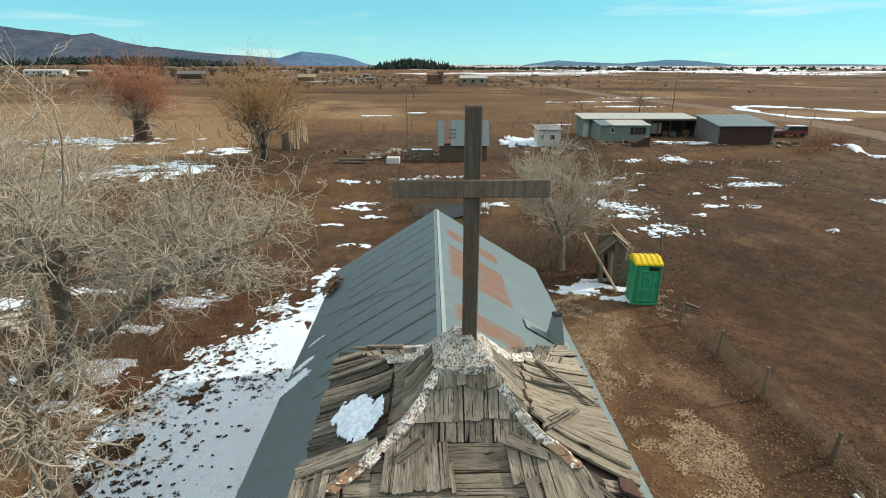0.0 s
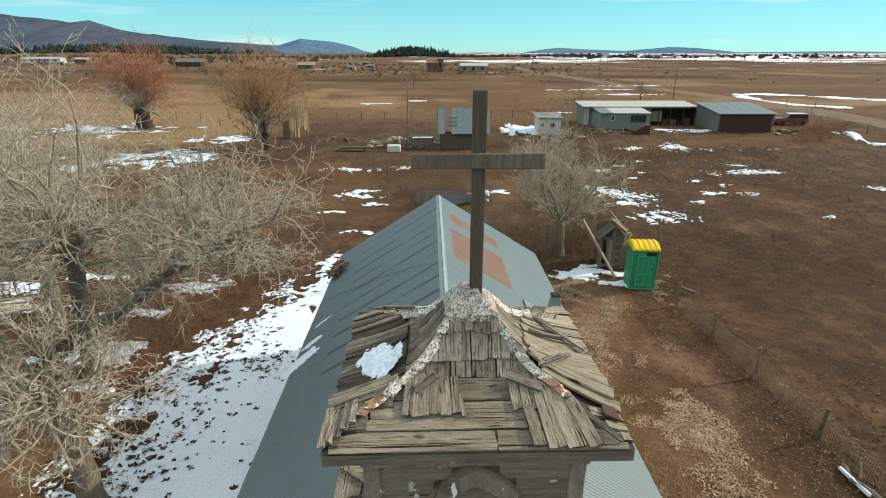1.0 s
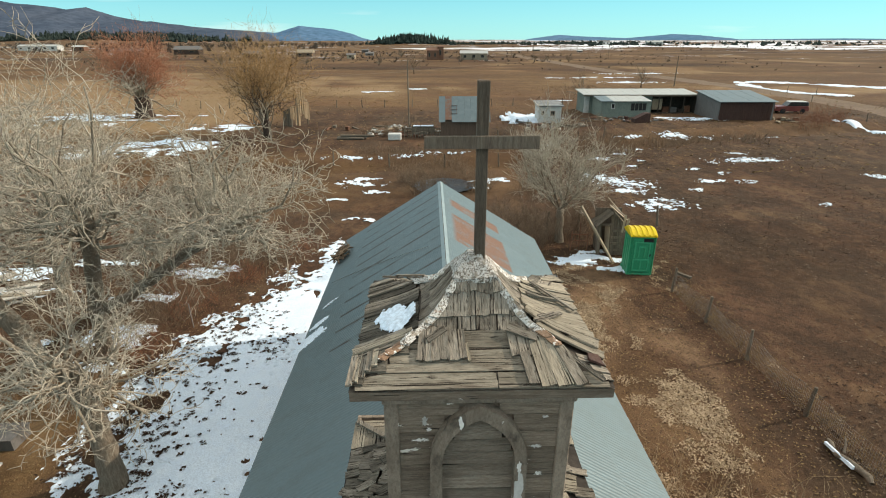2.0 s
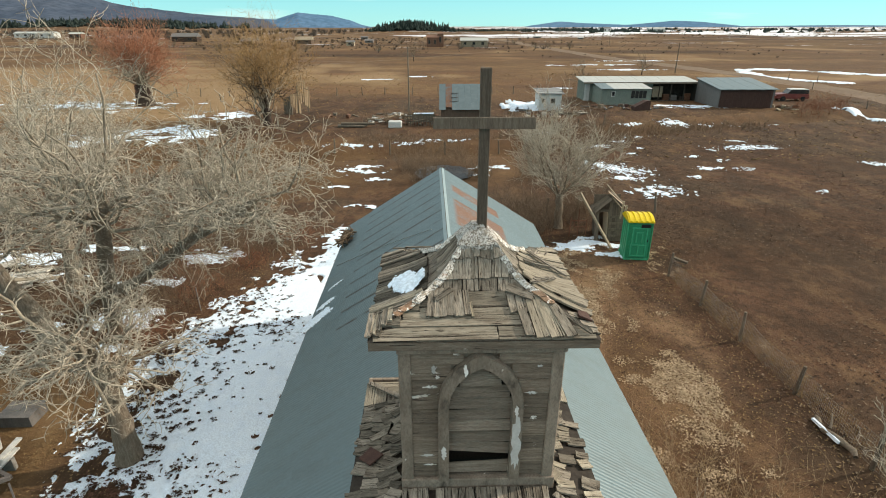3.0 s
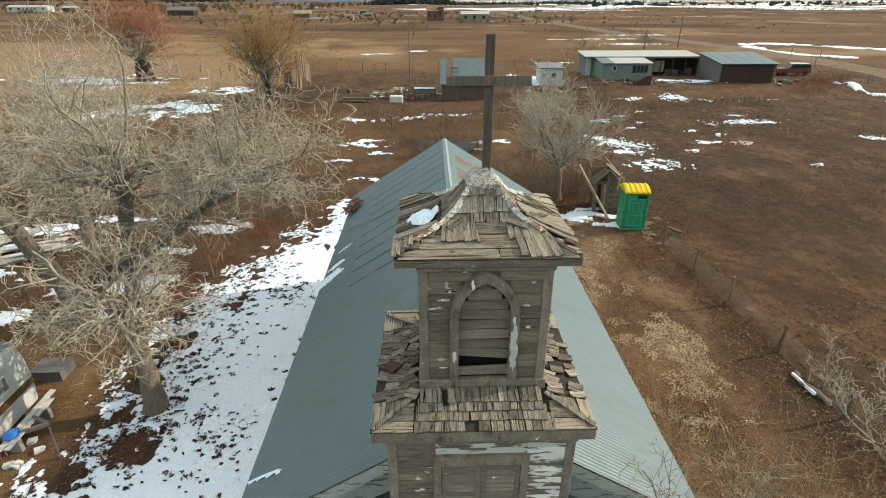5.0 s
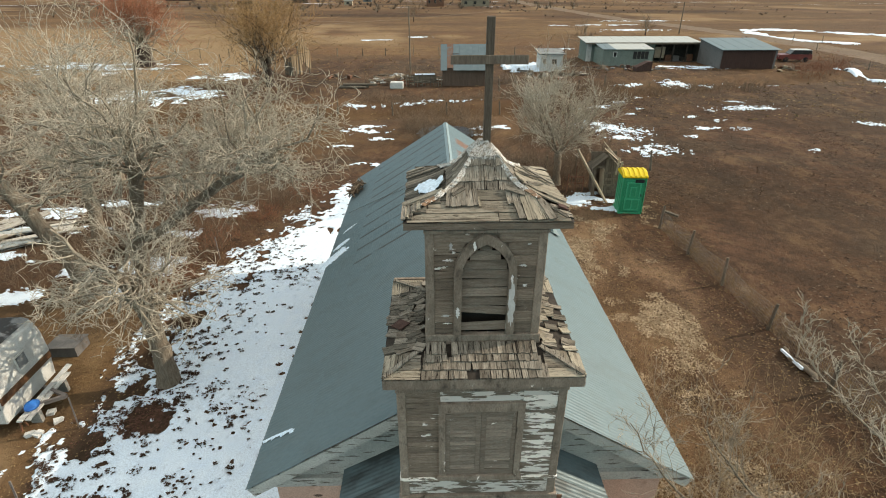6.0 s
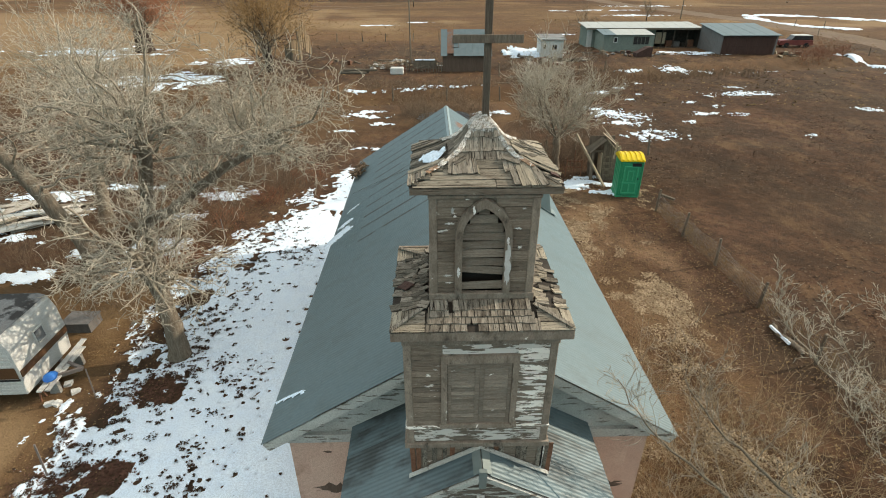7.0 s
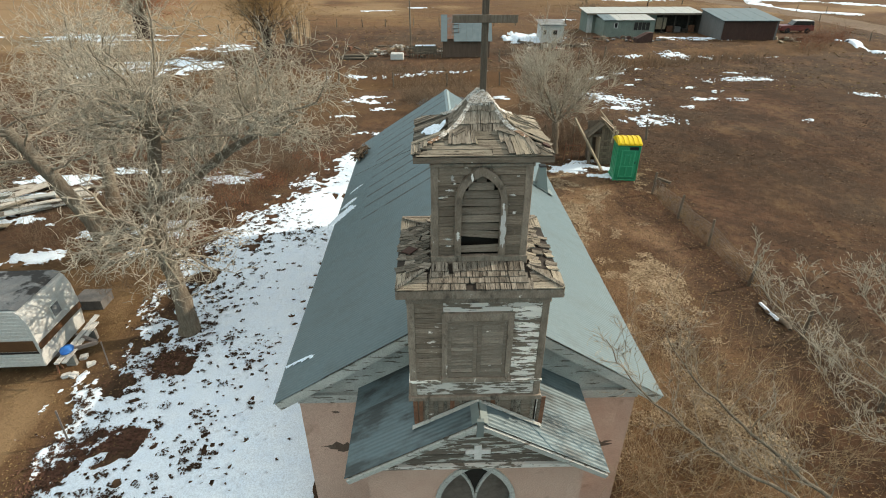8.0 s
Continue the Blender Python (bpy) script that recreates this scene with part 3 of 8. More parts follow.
    # pale trampled straw in the yard
    col = mixer(nt, times(nt, ramp(nt, sep.outputs[1], 0.0, 0.30, 0, 0.62), ramp(nt, lump2, 0.62, 0.40, 0.2, 1.0)), col, (0.262, 0.160, 0.100))
    # bleached grass far off among the willows
    col = mixer(nt, ramp(nt, sep.outputs[0], 0.82, 1.0, 0, 0.75), col, (0.29, 0.195, 0.108))
    # straw and leaf flecks
    leaf = times(nt, ramp(nt, plus(nt, times(nt, sep.outputs[1], 0.35), tiny), 0.56, 0.66), ramp(nt, sep.outputs[1], 0.0, 0.5, 0.10, 0.5))
    col = mixer(nt, leaf, col, (0.26, 0.18, 0.10))
    col = mixer(nt, times(nt, sep.outputs[2], ramp(nt, fine, 0.32, 0.6, 0.45, 0.9)), col, (0.66, 0.62, 0.55), "MULTIPLY")
    col = mixer(nt, ramp(nt, tiny, 0.5, 0.75, 0, 0.5), col, (0.045, 0.028, 0.018))
    soft = field(0.045, 5, (0.6, 1.6, 1), 0.7)
    col = mixer(nt, times(nt, sep.outputs[0], ramp(nt, soft, 0.5, 0.64, 0, 0.55)), col, (0.155, 0.078, 0.040))
    # far snow lies in long streaks
    fs1 = field(0.05, 7, (0.35, 1.1, 1), 0.72)
    snowf = ramp(nt, plus(nt, times(nt, zone.outputs["Alpha"], 0.36), fs1), 0.76, 0.80)
    col = mixer(nt, times(nt, snowf, ramp(nt, zone.outputs["Alpha"], 0.05, 0.2)), col, (0.72, 0.74, 0.78))
    nt.links.new(col, bsdf.inputs["Base Color"])
    bsdf.inputs["Roughness"].default_value = 0.95
    bsdf.inputs["Specular IOR Level"].default_value = 0.1
    b = nd(nt, "ShaderNodeBump", Strength=0.8, Distance=0.08)
    nt.links.new(plus(nt, fine, times(nt, tiny, 0.5)), b.inputs["Height"])
    nt.links.new(b.outputs[0], bsdf.inputs["Normal"])
    return m


m_ground = ground_material()
ground = build_ground()


# ---- the church ----
church = thing("church", pose(0.13, 2.4, 0, 0, 0, 1.4), "old pink stucco church with grey metal roof and wooden bell tower", "church")
EAVE_W, EAVE_Z, RIDGE_Z, ROOF_Y0, ROOF_Y1 = 3.56, 3.50, 5.74, 0.25, 14.9
PORCH_W, PORCH_EAVE, PORCH_RIDGE, PORCH_Y0, PORCH_Y1 = 2.03, 3.60, 4.77, -1.40, 0.5
TIER, BELFRY = 0.96, 0.635
BX, BY = -0.025, 0.035                  # the belfry's middle
TX = -0.045                             # the tower's middle
rng = random.Random(7)


def gothic(w, h, spring, foot, n=9):
    """The outline of a pointed arch, from its left foot over the peak to the right foot."""
    c = (h * h - w * w) / (2 * w)
    r, a1 = w + c, math.atan2(h, c)
    right = [(-c + r * math.cos(a1 * i / n), spring + r * math.sin(a1 * i / n)) for i in range(n + 1)]
    left = [(-x, z) for x, z in right]
    return [(-w, foot)] + left + right[::-1][1:] + [(w, foot)]


def arch_band(bm, outer, inner, y0, y1):
    """A frame between two outlines with as many points."""
    rows = [[bm.verts.new((x, y, z)) for x, z in line] for line, y in ((outer, y0), (inner, y0), (inner, y1), (outer, y1))]
    for i in range(len(outer) - 1):
        for a, b in ((0, 1), (1, 2), (2, 3), (3, 0)):
            bm.faces.new((rows[a][i], rows[a][i + 1], rows[b][i + 1], rows[b][i]))
    for i in (0, len(outer) - 1):
        bm.faces.new([r[i] for r in rows])


def arch_half(z, w, h, spring):
    if z <= spring:
        return w
    c = (h * h - w * w) / (2 * w)
    k = (w + c) ** 2 - (z - spring) ** 2
    return max(0.0, math.sqrt(max(0, k)) - c)


# nave walls
def wall(name, x0, x1, y0, y1, z0, z1, material=m_stucco, label=""):
    bm = bmesh.new()
    box(bm, x0, x1, y0, y1, z0, z1)
    return part(name, bm, material, church, label)


wall("wall", -3.2, -2.9, 0.55, 14.6, -0.3, 3.55)
wall("wall", 2.9, 3.2, 0.55, 14.6, -0.3, 3.55)
for y, mat in ((0.55, m_gable), (14.3, m_stucco)):
    wall("wall", -2.9, 2.9, y, y + 0.3, -0.3, 3.45)
    bm = bmesh.new()
    solid(bm, [(-3.25, 3.45), (3.25, 3.45), (3.25, 3.6), (0, RIDGE_Z - 0.13), (-3.25, 3.6)], 0.3, pose(0, y - 0.03, 0))
    part("gable", bm, mat, church, "pale green flaking gable boards")
for x0, x1 in ((-3.3, -1.75), (1.75, 3.3)):
    bm = bmesh.new()
    box(bm, x0, x1, 0.44, 0.52, 3.38, 3.50)
    box(bm, x0 + 0.1, x1 - 0.1, 0.47, 0.52, 3.28, 3.36)
    part("trim_board", bm, m_gable, church)
# rough repairs in the stucco, a little proud
for cx, cz, w in ((-2.45, 1.95, 0.5), (-2.55, 2.95, 0.09), (2.6, 1.9, 0.4)):
    bm = bmesh.new()
    pts = [(cx + w * (0.5 + 0.7 * rng.random()) * math.cos(a), cz + 0.3 * w * (0.3 + rng.random()) * math.sin(a)) for a in [i * math.tau / 26 for i in range(26)]]
    solid(bm, pts, 0.012, pose(0, 0.545, 0))
    part("plaster_scar", bm, m_brown, church, "patch of brown bare plaster")

# porch
wall("porch_wall", -1.72, -1.5, -1.2, 0.55, -0.3, 3.72)
wall("porch_wall", 1.5, 1.72, -1.2, 0.55, -0.3, 3.72)
outer = gothic(0.66, 0.98, 2.72, 1.6)
inner = gothic(0.58, 0.88, 2.72, 1.68)
bm = bmesh.new()
# front wall in two halves round the pointed window
for s in (-1, 1):
    line = [(s * abs(x), z) for x, z in outer if s * x >= -1e-6]
    line = sorted(line, key=lambda p: p[1])
    solid(bm, [(0, -0.3), (s * 1.5, -0.3), (s * 1.5, 3.74), (0, 3.74)] + [(x, z) for x, z in reversed(line)] + [(0, 1.6)], 0.25, pose(0, -1.2, 0))
part("porch_wall", bm, m_stucco, church)
win = part("pointed_window", bmesh.new(), m_glass, church)
bm = bmesh.new()
arch_band(bm, outer, inner, -1.24, -1.08)
box(bm, -0.66, 0.66, -1.24, -1.08, 1.58, 1.68)
part("window_frame", bm, m_gable, win, "flaking pale window frame")
bm = bmesh.new()
solid(bm, inner, 0.02, pose(0, -1.05, 0))
part("pane", bm, m_brown_pane, win, "grey-brown window pane")
arc = [(0.58 * (1 - math.cos(t)), 2.5 + 0.98 * math.sin(t)) for t in [i * 0.17 for i in range(0, 6)]]
bm = bmesh.new()
solid(bm, [(0, 2.46)] + arc[1:] + [(0.12, 3.46), (0, 3.57), (-0.12, 3.46)] + [(-x, z) for x, z in arc[:0:-1]], 0.008, pose(0, -1.062, 0))
part("pane", bm, m_dark, win, "dark upper pane")
for s in (-1, 1):
    pts = [(0, 2.72 - 0.35)] + [(s * 0.58 * (1 - math.cos(t)), 2.5 + 0.98 * math.sin(t)) for t in [i * 0.19 for i in range(1, 6)]]
    bm = bmesh.new()
    for (x0, z0), (x1, z1) in zip(pts, pts[1:]):
        beam(bm, (x0, -1.09, z0), (x1, -1.09, z1), 0.04, 0.045, (0, 1, 0))
    part("tracery", bm, m_gable, win)
bm = bmesh.new()
box(bm, -0.025, 0.025, -1.12, -1.06, 1.66, 2.6)
part("mullion", bm, m_gable, win)
# porch gable boards over the wall
slope_p = (PORCH_RIDGE - PORCH_EAVE) / PORCH_W
for i in range(5):
    z0, z1 = 3.74 + i * 0.2, 3.74 + (i + 1) * 0.2 - 0.012
    h0, h1 = [(PORCH_RIDGE - 0.06 - z) / slope_p for z in (z0, z1)]
    h0, h1 = min(h0, 1.70), min(max(h1, 0.02), 1.70)
    bm = bmesh.new()
    solid(bm, [(-h0, z0), (h0, z0), (h1, z1), (-h1, z1)], 0.05, pose(0, -1.26 + 0.006 * (i % 2), 0))
    part("gable_board", bm, m_porchboard, church, "dark boards with remains of pale paint")
bm = bmesh.new()
box(bm, -1.70, 1.70, -1.31, -1.2, 3.66, 3.735)
part("trim_board", bm, m_peel, church)
bm = bmesh.new()
box(bm, -0.055, 0.055, -1.30, -1.27, 3.86, 4.16)
box(bm, -0.19, 0.19, -1.299, -1.271, 3.98, 4.07)
part("painted_cross", bm, m_flake, church, "small white painted wooden cross")


def corrugated(name, length, width, material, pitch=0.076, amp=0.003):
    """A corrugated sheet: x down the slope, y across, z out."""
    n = round(width / pitch) * 6
    vs, fs = [], []
    for i in range(n + 1):
        y = width * i / n
        z = amp * math.sin(math.tau * y / pitch)
        vs += [(0, y, z), (length, y, z)]
    for i in range(n):
        fs.append((2 * i, 2 * i + 1, 2 * i + 3, 2 * i + 2))
    me = raw(name, vs, fs, material, True)
    return me


def slope_pose(side, ridge_z, half, eave_z, y, s=0.0, lift=0.0):
    """On a roof slope: s metres down from the ridge. side: -1 left, 1 right."""
    p = math.atan2(ridge_z - eave_z, half)
    x = Vector((side * math.cos(p), 0, -math.sin(p)))
    yv = Vector((0, 1, 0))
    z = Vector((side * math.sin(p), 0, math.cos(p)))
    m = Matrix(((*x, 0), (*yv, 0), (*z, 0), (0, 0, 0, 1))).transposed()
    m.translation = Vector((0, y, ridge_z)) + x * s + z * lift
    return m


RUSTY = (9, 12, 13, 14, 16)
ROW = 0.76
N_ROWS = 19
SLOPE = math.hypot(EAVE_W, RIDGE_Z - EAVE_Z)
UPPER = 3.05
sheets = {k: corrugated("metal_sheet", L, ROW + 0.035, mt) for k, L, mt in (
    ("up", UPPER + 0.06, m_sheet), ("lap", UPPER + 0.06, m_sheet_lap), ("rust", UPPER + 0.06, m_sheet_rust), ("low", SLOPE - UPPER + 0.05, m_sheet))}
for side in (-1, 1):
    bm = bmesh.new()
    box(bm, 0, SLOPE - 0.04, 0, ROOF_Y1 - ROOF_Y0 - 0.06, -0.10, -0.02, slope_pose(side, RIDGE_Z, EAVE_W, EAVE_Z, ROOF_Y0 + 0.03))
    deck = part("roof_slope", bm, m_wood, church, "grey galvanised corrugated roof slope")
    for i in range(N_ROWS):
        y = ROOF_Y0 + i * ROW * (ROOF_Y1 - ROOF_Y0) / (ROW * N_ROWS)
        wob = rng.uniform(-0.4, 0.4)
        kind = "up"
        if side < 0 and i >= 8:
            kind = "lap"
        if side > 0 and i in RUSTY:
            kind = "rust"
        lift = 0.012 + 0.004 * (i % 2)
        part("metal_sheet", sheets["low"], None, deck, m=slope_pose(side, RIDGE_Z, EAVE_W, EAVE_Z, y, UPPER - 0.03, lift - 0.008) @ pose(0, 0, 0, 0, 0, wob * 0.3))
        part("metal_sheet", sheets[kind], None, deck, m=slope_pose(side, RIDGE_Z, EAVE_W, EAVE_Z, y, 0.0, lift + 0.006) @ pose(0, 0, 0, 0, 0, wob * 0.2))
    # verge boards at both ends
    for y in (ROOF_Y0 + 0.01, ROOF_Y1 - 0.05):
        bm = bmesh.new()
        box(bm, 0, SLOPE, 0, 0.04, -0.20, -0.022, slope_pose(side, RIDGE_Z, EAVE_W, EAVE_Z, y))
        part("verge_board", bm, m_gable, church)
    # ridge flashing
bm = bmesh.new()
for side in (-1, 1):
    box(bm, -0.01, 0.085, 0, ROOF_Y1 - ROOF_Y0 + 0.02, 0.028, 0.036, slope_pose(side, RIDGE_Z, EAVE_W, EAVE_Z, ROOF_Y0))
part("ridge_cap", bm, m_ridge, church, "pale metal ridge flashing")

PS = math.hypot(PORCH_W, PORCH_RIDGE - PORCH_EAVE)
psheet = corrugated("metal_sheet", PS + 0.02, 0.65, m_sheet_porch, 0.076, 0.0022)
for side in (-1, 1):
    bm = bmesh.new()
    box(bm, 0, PS - 0.03, 0, PORCH_Y1 - PORCH_Y0 - 0.03, -0.09, -0.02, slope_pose(side, PORCH_RIDGE, PORCH_W, PORCH_EAVE, PORCH_Y0 + 0.02))
    deck = part("porch_roof_slope", bm, m_wood, church, "stained galvanised porch roof slope")
    for i in range(3):
        part("metal_sheet", psheet, None, deck, m=slope_pose(side, PORCH_RIDGE, PORCH_W, PORCH_EAVE, PORCH_Y0 + 0.633 * i, 0.0, 0.012 + 0.004 * (i % 2)))
    bm = bmesh.new()
    box(bm, 0, PS, 0, 0.045, -0.10, -0.02, slope_pose(side, PORCH_RIDGE, PORCH_W, PORCH_EAVE, PORCH_Y0 - 0.03))
    part("verge_board", bm, m_gable, church, "pale grey-green verge board")
    bm = bmesh.new()
    box(bm, -0.02, PS * 0.48, 0.03, 0.10, 0.03, 0.042, slope_pose(side, PORCH_RIDGE, PORCH_W, PORCH_EAVE, -TIER - 0.10))
    part("flashing", bm, m_gable, church, "pale flashing strip along the tower's foot")
bm = bmesh.new()
box(bm, -0.05, 0.05, PORCH_Y0 - 0.04, PORCH_Y0 + 0.02, 4.52, 4.84)
for side in (-1, 1):
    box(bm, -0.01, 0.12, 0, 0.46, 0.028, 0.036, slope_pose(side, PORCH_RIDGE, PORCH_W, PORCH_EAVE, PORCH_Y0))
part("ridge_cap", bm, m_vent, church)

# ---- tower: lower tier ----
# near-black block paints the shade inside the tower
bm = bmesh.new()
box(bm, -0.90, 0.90, -0.90, 0.90, 3.7, 6.7)
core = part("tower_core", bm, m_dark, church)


def side_pose(k, cx=TX, cy=0.0):
    return pose(cx, cy, 0, 0, 0, 90 * k)


def board_mesh(w, h, t, material, seed):
    r = random.Random(seed)
    bm = bmesh.new()
    n = max(2, int(w / 0.12))
    lo = [[bm.verts.new((w * (i / n - 0.5), y, -h / 2 + r.uniform(-0.003, 0.003))) for i in range(n + 1)] for y in (0, t)]
    hi = [[bm.verts.new((w * (i / n - 0.5), y + (0.006 if y == 0 else 0), h / 2 + r.uniform(-0.003, 0.003))) for i in range(n + 1)] for y in (0, t)]
    for i in range(n):
        bm.faces.new((lo[0][i], lo[0][i + 1], hi[0][i + 1], hi[0][i]))
        bm.faces.new((hi[0][i], hi[0][i + 1], hi[1][i + 1], hi[1][i]))
        bm.faces.new((lo[0][i + 1], lo[0][i], lo[1][i], lo[1][i + 1]))
    for i in (0, n):
        bm.faces.new((lo[0][i], hi[0][i], hi[1][i], lo[1][i]))
    return mesh_of("board", bm, material)


def boards(parent, k, cx, cy, y, x0, x1, z0, z1, step, material, skip=()):
    """Horizontal boards on one side of the tower."""
    shared = [board_mesh(x1 - x0, step - 0.008, 0.022, material, s) for s in range(2)]
    for i in range(int(round((z1 - z0) / step))):
        if i in skip:
            continue
        m = side_pose(k, cx, cy) @ pose((x0 + x1) / 2, y - 0.022, z0 + (i + 0.5) * step, 0, rng.uniform(-0.35, 0.35), 0)
        part("board", shared[i % 2], None, parent, m=m)


def ring(name, half, t, z0, z1, material, cx=TX, cy=0.0, label=""):
    """Four boards round the tower, butted at the corners."""
    for k in range(4):
        bm = bmesh.new()
        box(bm, -half + (t if k % 2 else 0), half - (t if k % 2 else 0), -half, -half + t, z0, z1, None, 0.002, rng)
        part(name, bm, material, church, label, m=side_pose(k, cx, cy), bevel=0.006)


for k in range(4):
    bm = bmesh.new()
    box(bm, -0.88, 0.88, -0.925, -0.905, 4.1, 6.62)
    wallp = part("tier_wall", bm, m_board, church, "weathered grey boards with peeling white paint", m=side_pose(k))
    if k == 0:
        for x0, x1, mt in ((-0.87, -0.47, m_board), (0.47, 0.87, m_peel)):
            boards(wallp, 0, 0, 0, -0.925, x0, x1, 5.16, 6.56, 0.0875, mt)
        boards(wallp, 0, 0, 0, -0.925, -0.47, 0.47, 6.40, 6.56, 0.08, m_peel)
    else:
        boards(wallp, 0, 0, 0, -0.925, -0.87, 0.87, 5.16, 6.56, 0.0875, m_peel if k == 1 else m_board)
    boards(wallp, 0, 0, 0, -0.925, -0.93, 0.93, 4.88, 5.14, 0.13, m_peel)
    # corner posts
    bm = bmesh.new()
    box(bm, -TIER, -TIER + 0.10, -TIER, -TIER + 0.10, 4.86, 6.62, None, 0.002, rng)
    part("corner_post", bm, m_trim, church, m=side_pose(k), bevel=0.008)
ring("band_board", TIER + 0.01, 0.03, 5.13, 5.18, m_peel)
ring("base_board", TIER + 0.03, 0.06, 4.79, 4.87, m_trim)
ring("frieze_board", TIER + 0.012, 0.03, 6.56, 6.72, m_trim)
ring("fascia_board", 1.09, 0.04, 6.715, 6.845, m_trim)
bm = bmesh.new()
box(bm, -1.06, 1.06, -1.06, 1.06, 6.72, 6.745)
part("soffit", bm, m_wood, church)

# shuttered window of the lower tier
shut = part("shuttered_window", bmesh.new(), m_board, church, "closed grey louvred shutters in a wooden frame", m=pose(TX, 0, 0) @ Matrix.Diagonal((0.84, 1, 1, 1)))
bm = bmesh.new()
for x0, x1, z0, z1 in ((-0.585, -0.49, 5.24, 6.28), (0.49, 0.585, 5.24, 6.28)):
    box(bm, x0, x1, -0.985, -0.92, z0, z1)
box(bm, -0.585, 0.585, -0.99, -0.92, 6.28, 6.40)
box(bm, -0.61, 0.61, -1.0, -0.92, 5.17, 5.24)
part("window_frame", bm, m_trim, shut)
# dark sheet paints the shade in the gaps between slats
bm = bmesh.new()
box(bm, -0.49, 0.49, -0.938, -0.93, 5.25, 6.28)
part("backing", bm, m_dark, shut)
for s in (-1, 1):
    bm = bmesh.new()
    for x0, x1, z0, z1 in ((0.002, 0.07, 5.25, 6.28), (0.43, 0.485, 5.25, 6.28), (0.07, 0.43, 5.25, 5.33), (0.07, 0.43, 6.19, 6.28)):
        box(bm, min(s * x0, s * x1), max(s * x0, s * x1), -0.972, -0.94, z0, z1)
    part("shutter_frame", bm, m_shutter, shut)
    slat = bmesh.new()
    box(slat, -0.19, 0.19, -0.005, 0.005, -0.030, 0.030)
    slat = mesh_of("slat", slat, m_shutter)
    for i in range(13):
        part("slat", slat, None, shut, m=pose(s * 0.25, -0.955, 5.37 + i * 0.066, -28 + rng.uniform(-7, 7), rng.uniform(-1.4, 1.4), 0))
# old shingles under the tower's front corners
for i in range(26):
    bm = None
    x = -0.88 + i * 0.0705
    if abs(x) < 0.30:
        continue
    bm = bmesh.new()
    top, low = 4.79, 4.16 + rng.uniform(0, 0.1)
    box(bm, -0.031, 0.031, -0.012, 0.0, low, top, None, 0.004, rng)
    part("shingle", bm, m_shingle if rng.random() < 0.7 else m_rust, church, m=pose(x, -0.93 - 0.004 * (i % 2), 0, 0, rng.uniform(-2, 2), 0))

# ---- belfry ----
# near-black block paints the shade behind the louvres
bm = bmesh.new()
box(bm, -0.545, 0.545, -0.44, 0.545, 7.0, 8.38)
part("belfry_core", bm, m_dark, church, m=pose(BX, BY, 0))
AW, AH, ASP, AFOOT = 0.335, 0.48, 7.86, 7.10
for k in range(4):
    bm = bmesh.new()
    if k:
        box(bm, -0.58, 0.58, -0.60, -0.57, 6.98, 8.40)
    else:
        for s in (-1, 1):
            box(bm, min(s * 0.60, s * 0.27), max(s * 0.60, s * 0.27), -0.60, -0.58, 7.08, 8.36)
        box(bm, -0.27, 0.27, -0.60, -0.58, 8.24, 8.36)
        for i in range(13):
            z = 7.85 + i * 0.03
            a = max(0.0, arch_half(z + 0.015, AW, AH, ASP) - 0.06)
            if a < 0.265:
                for s in (-1, 1):
                    box(bm, min(s * 0.27, s * a), max(s * 0.27, s * a), -0.60, -0.58, z, z + 0.03)
    wallp = part("belfry_wall", bm, m_board, church, "grey board wall of the belfry with flecks of white paint", m=side_pose(k, BX, BY))
    if k == 0:
        step = 0.142
        for i in range(9):
            z = 7.085 + (i + 0.5) * step
            a = arch_half(z - step / 2, AW, AH, ASP) - 0.05
            for s in (-1, 1):
                w = 0.585 - max(a, 0.0)
                if z > 8.34:
                    continue
                me = board_mesh(w, step - 0.007, 0.02, m_board, i * 2 + (s > 0))
                part("board", me, None, wallp, m=pose(s * (0.585 - w / 2), -0.62, z, 0, rng.uniform(-0.5, 0.5), 0))
    else:
        boards(wallp, 0, 0, 0, -0.60, -0.58, 0.58, 7.08, 8.36, 0.142, m_board)
    bm = bmesh.new()
    box(bm, -BELFRY, -BELFRY + 0.095, -BELFRY, -BELFRY + 0.095, 7.05, 8.395, None, 0.003, rng)
    part("corner_post", bm, m_trim, church, m=side_pose(k, BX, BY), bevel=0.008)
ring("sill_board", BELFRY + 0.015, 0.08, 6.945, 7.075, m_trim, BX, BY)
ring("frieze_board", BELFRY + 0.012, 0.03, 8.335, 8.375, m_trim, BX, BY)
louvre = part("belfry_window", bmesh.new(), m_trim, church, "pointed louvred opening with a missing slat", m=pose(BX, BY, 0))
bm = bmesh.new()
arch_band(bm, gothic(AW, AH, ASP, AFOOT), gothic(AW - 0.085, AH - 0.11, ASP, AFOOT), -0.685, -0.60)
part("window_frame", bm, m_trim, louvre, "grey pointed frame with worn white paint")
for x, zz, hh in ((0.292, 7.50, 0.62), (-0.292, 7.40, 0.16), (0.282, 7.82, 0.12), (-0.125, 8.21, 0.13)):
    bm = bmesh.new()
    pts = [(min(0.046, hh * 0.16) * math.cos(a) * (0.3 + 0.75 * rng.random()), hh / 2 * math.sin(a) * (0.75 + 0.25 * rng.random())) for a in [i * math.tau / 26 for i in range(26)]]
    solid(bm, pts, 0.002, pose(x, -0.687, zz))
    part("paint_flake", bm, m_flake, louvre, "large flake of white paint")
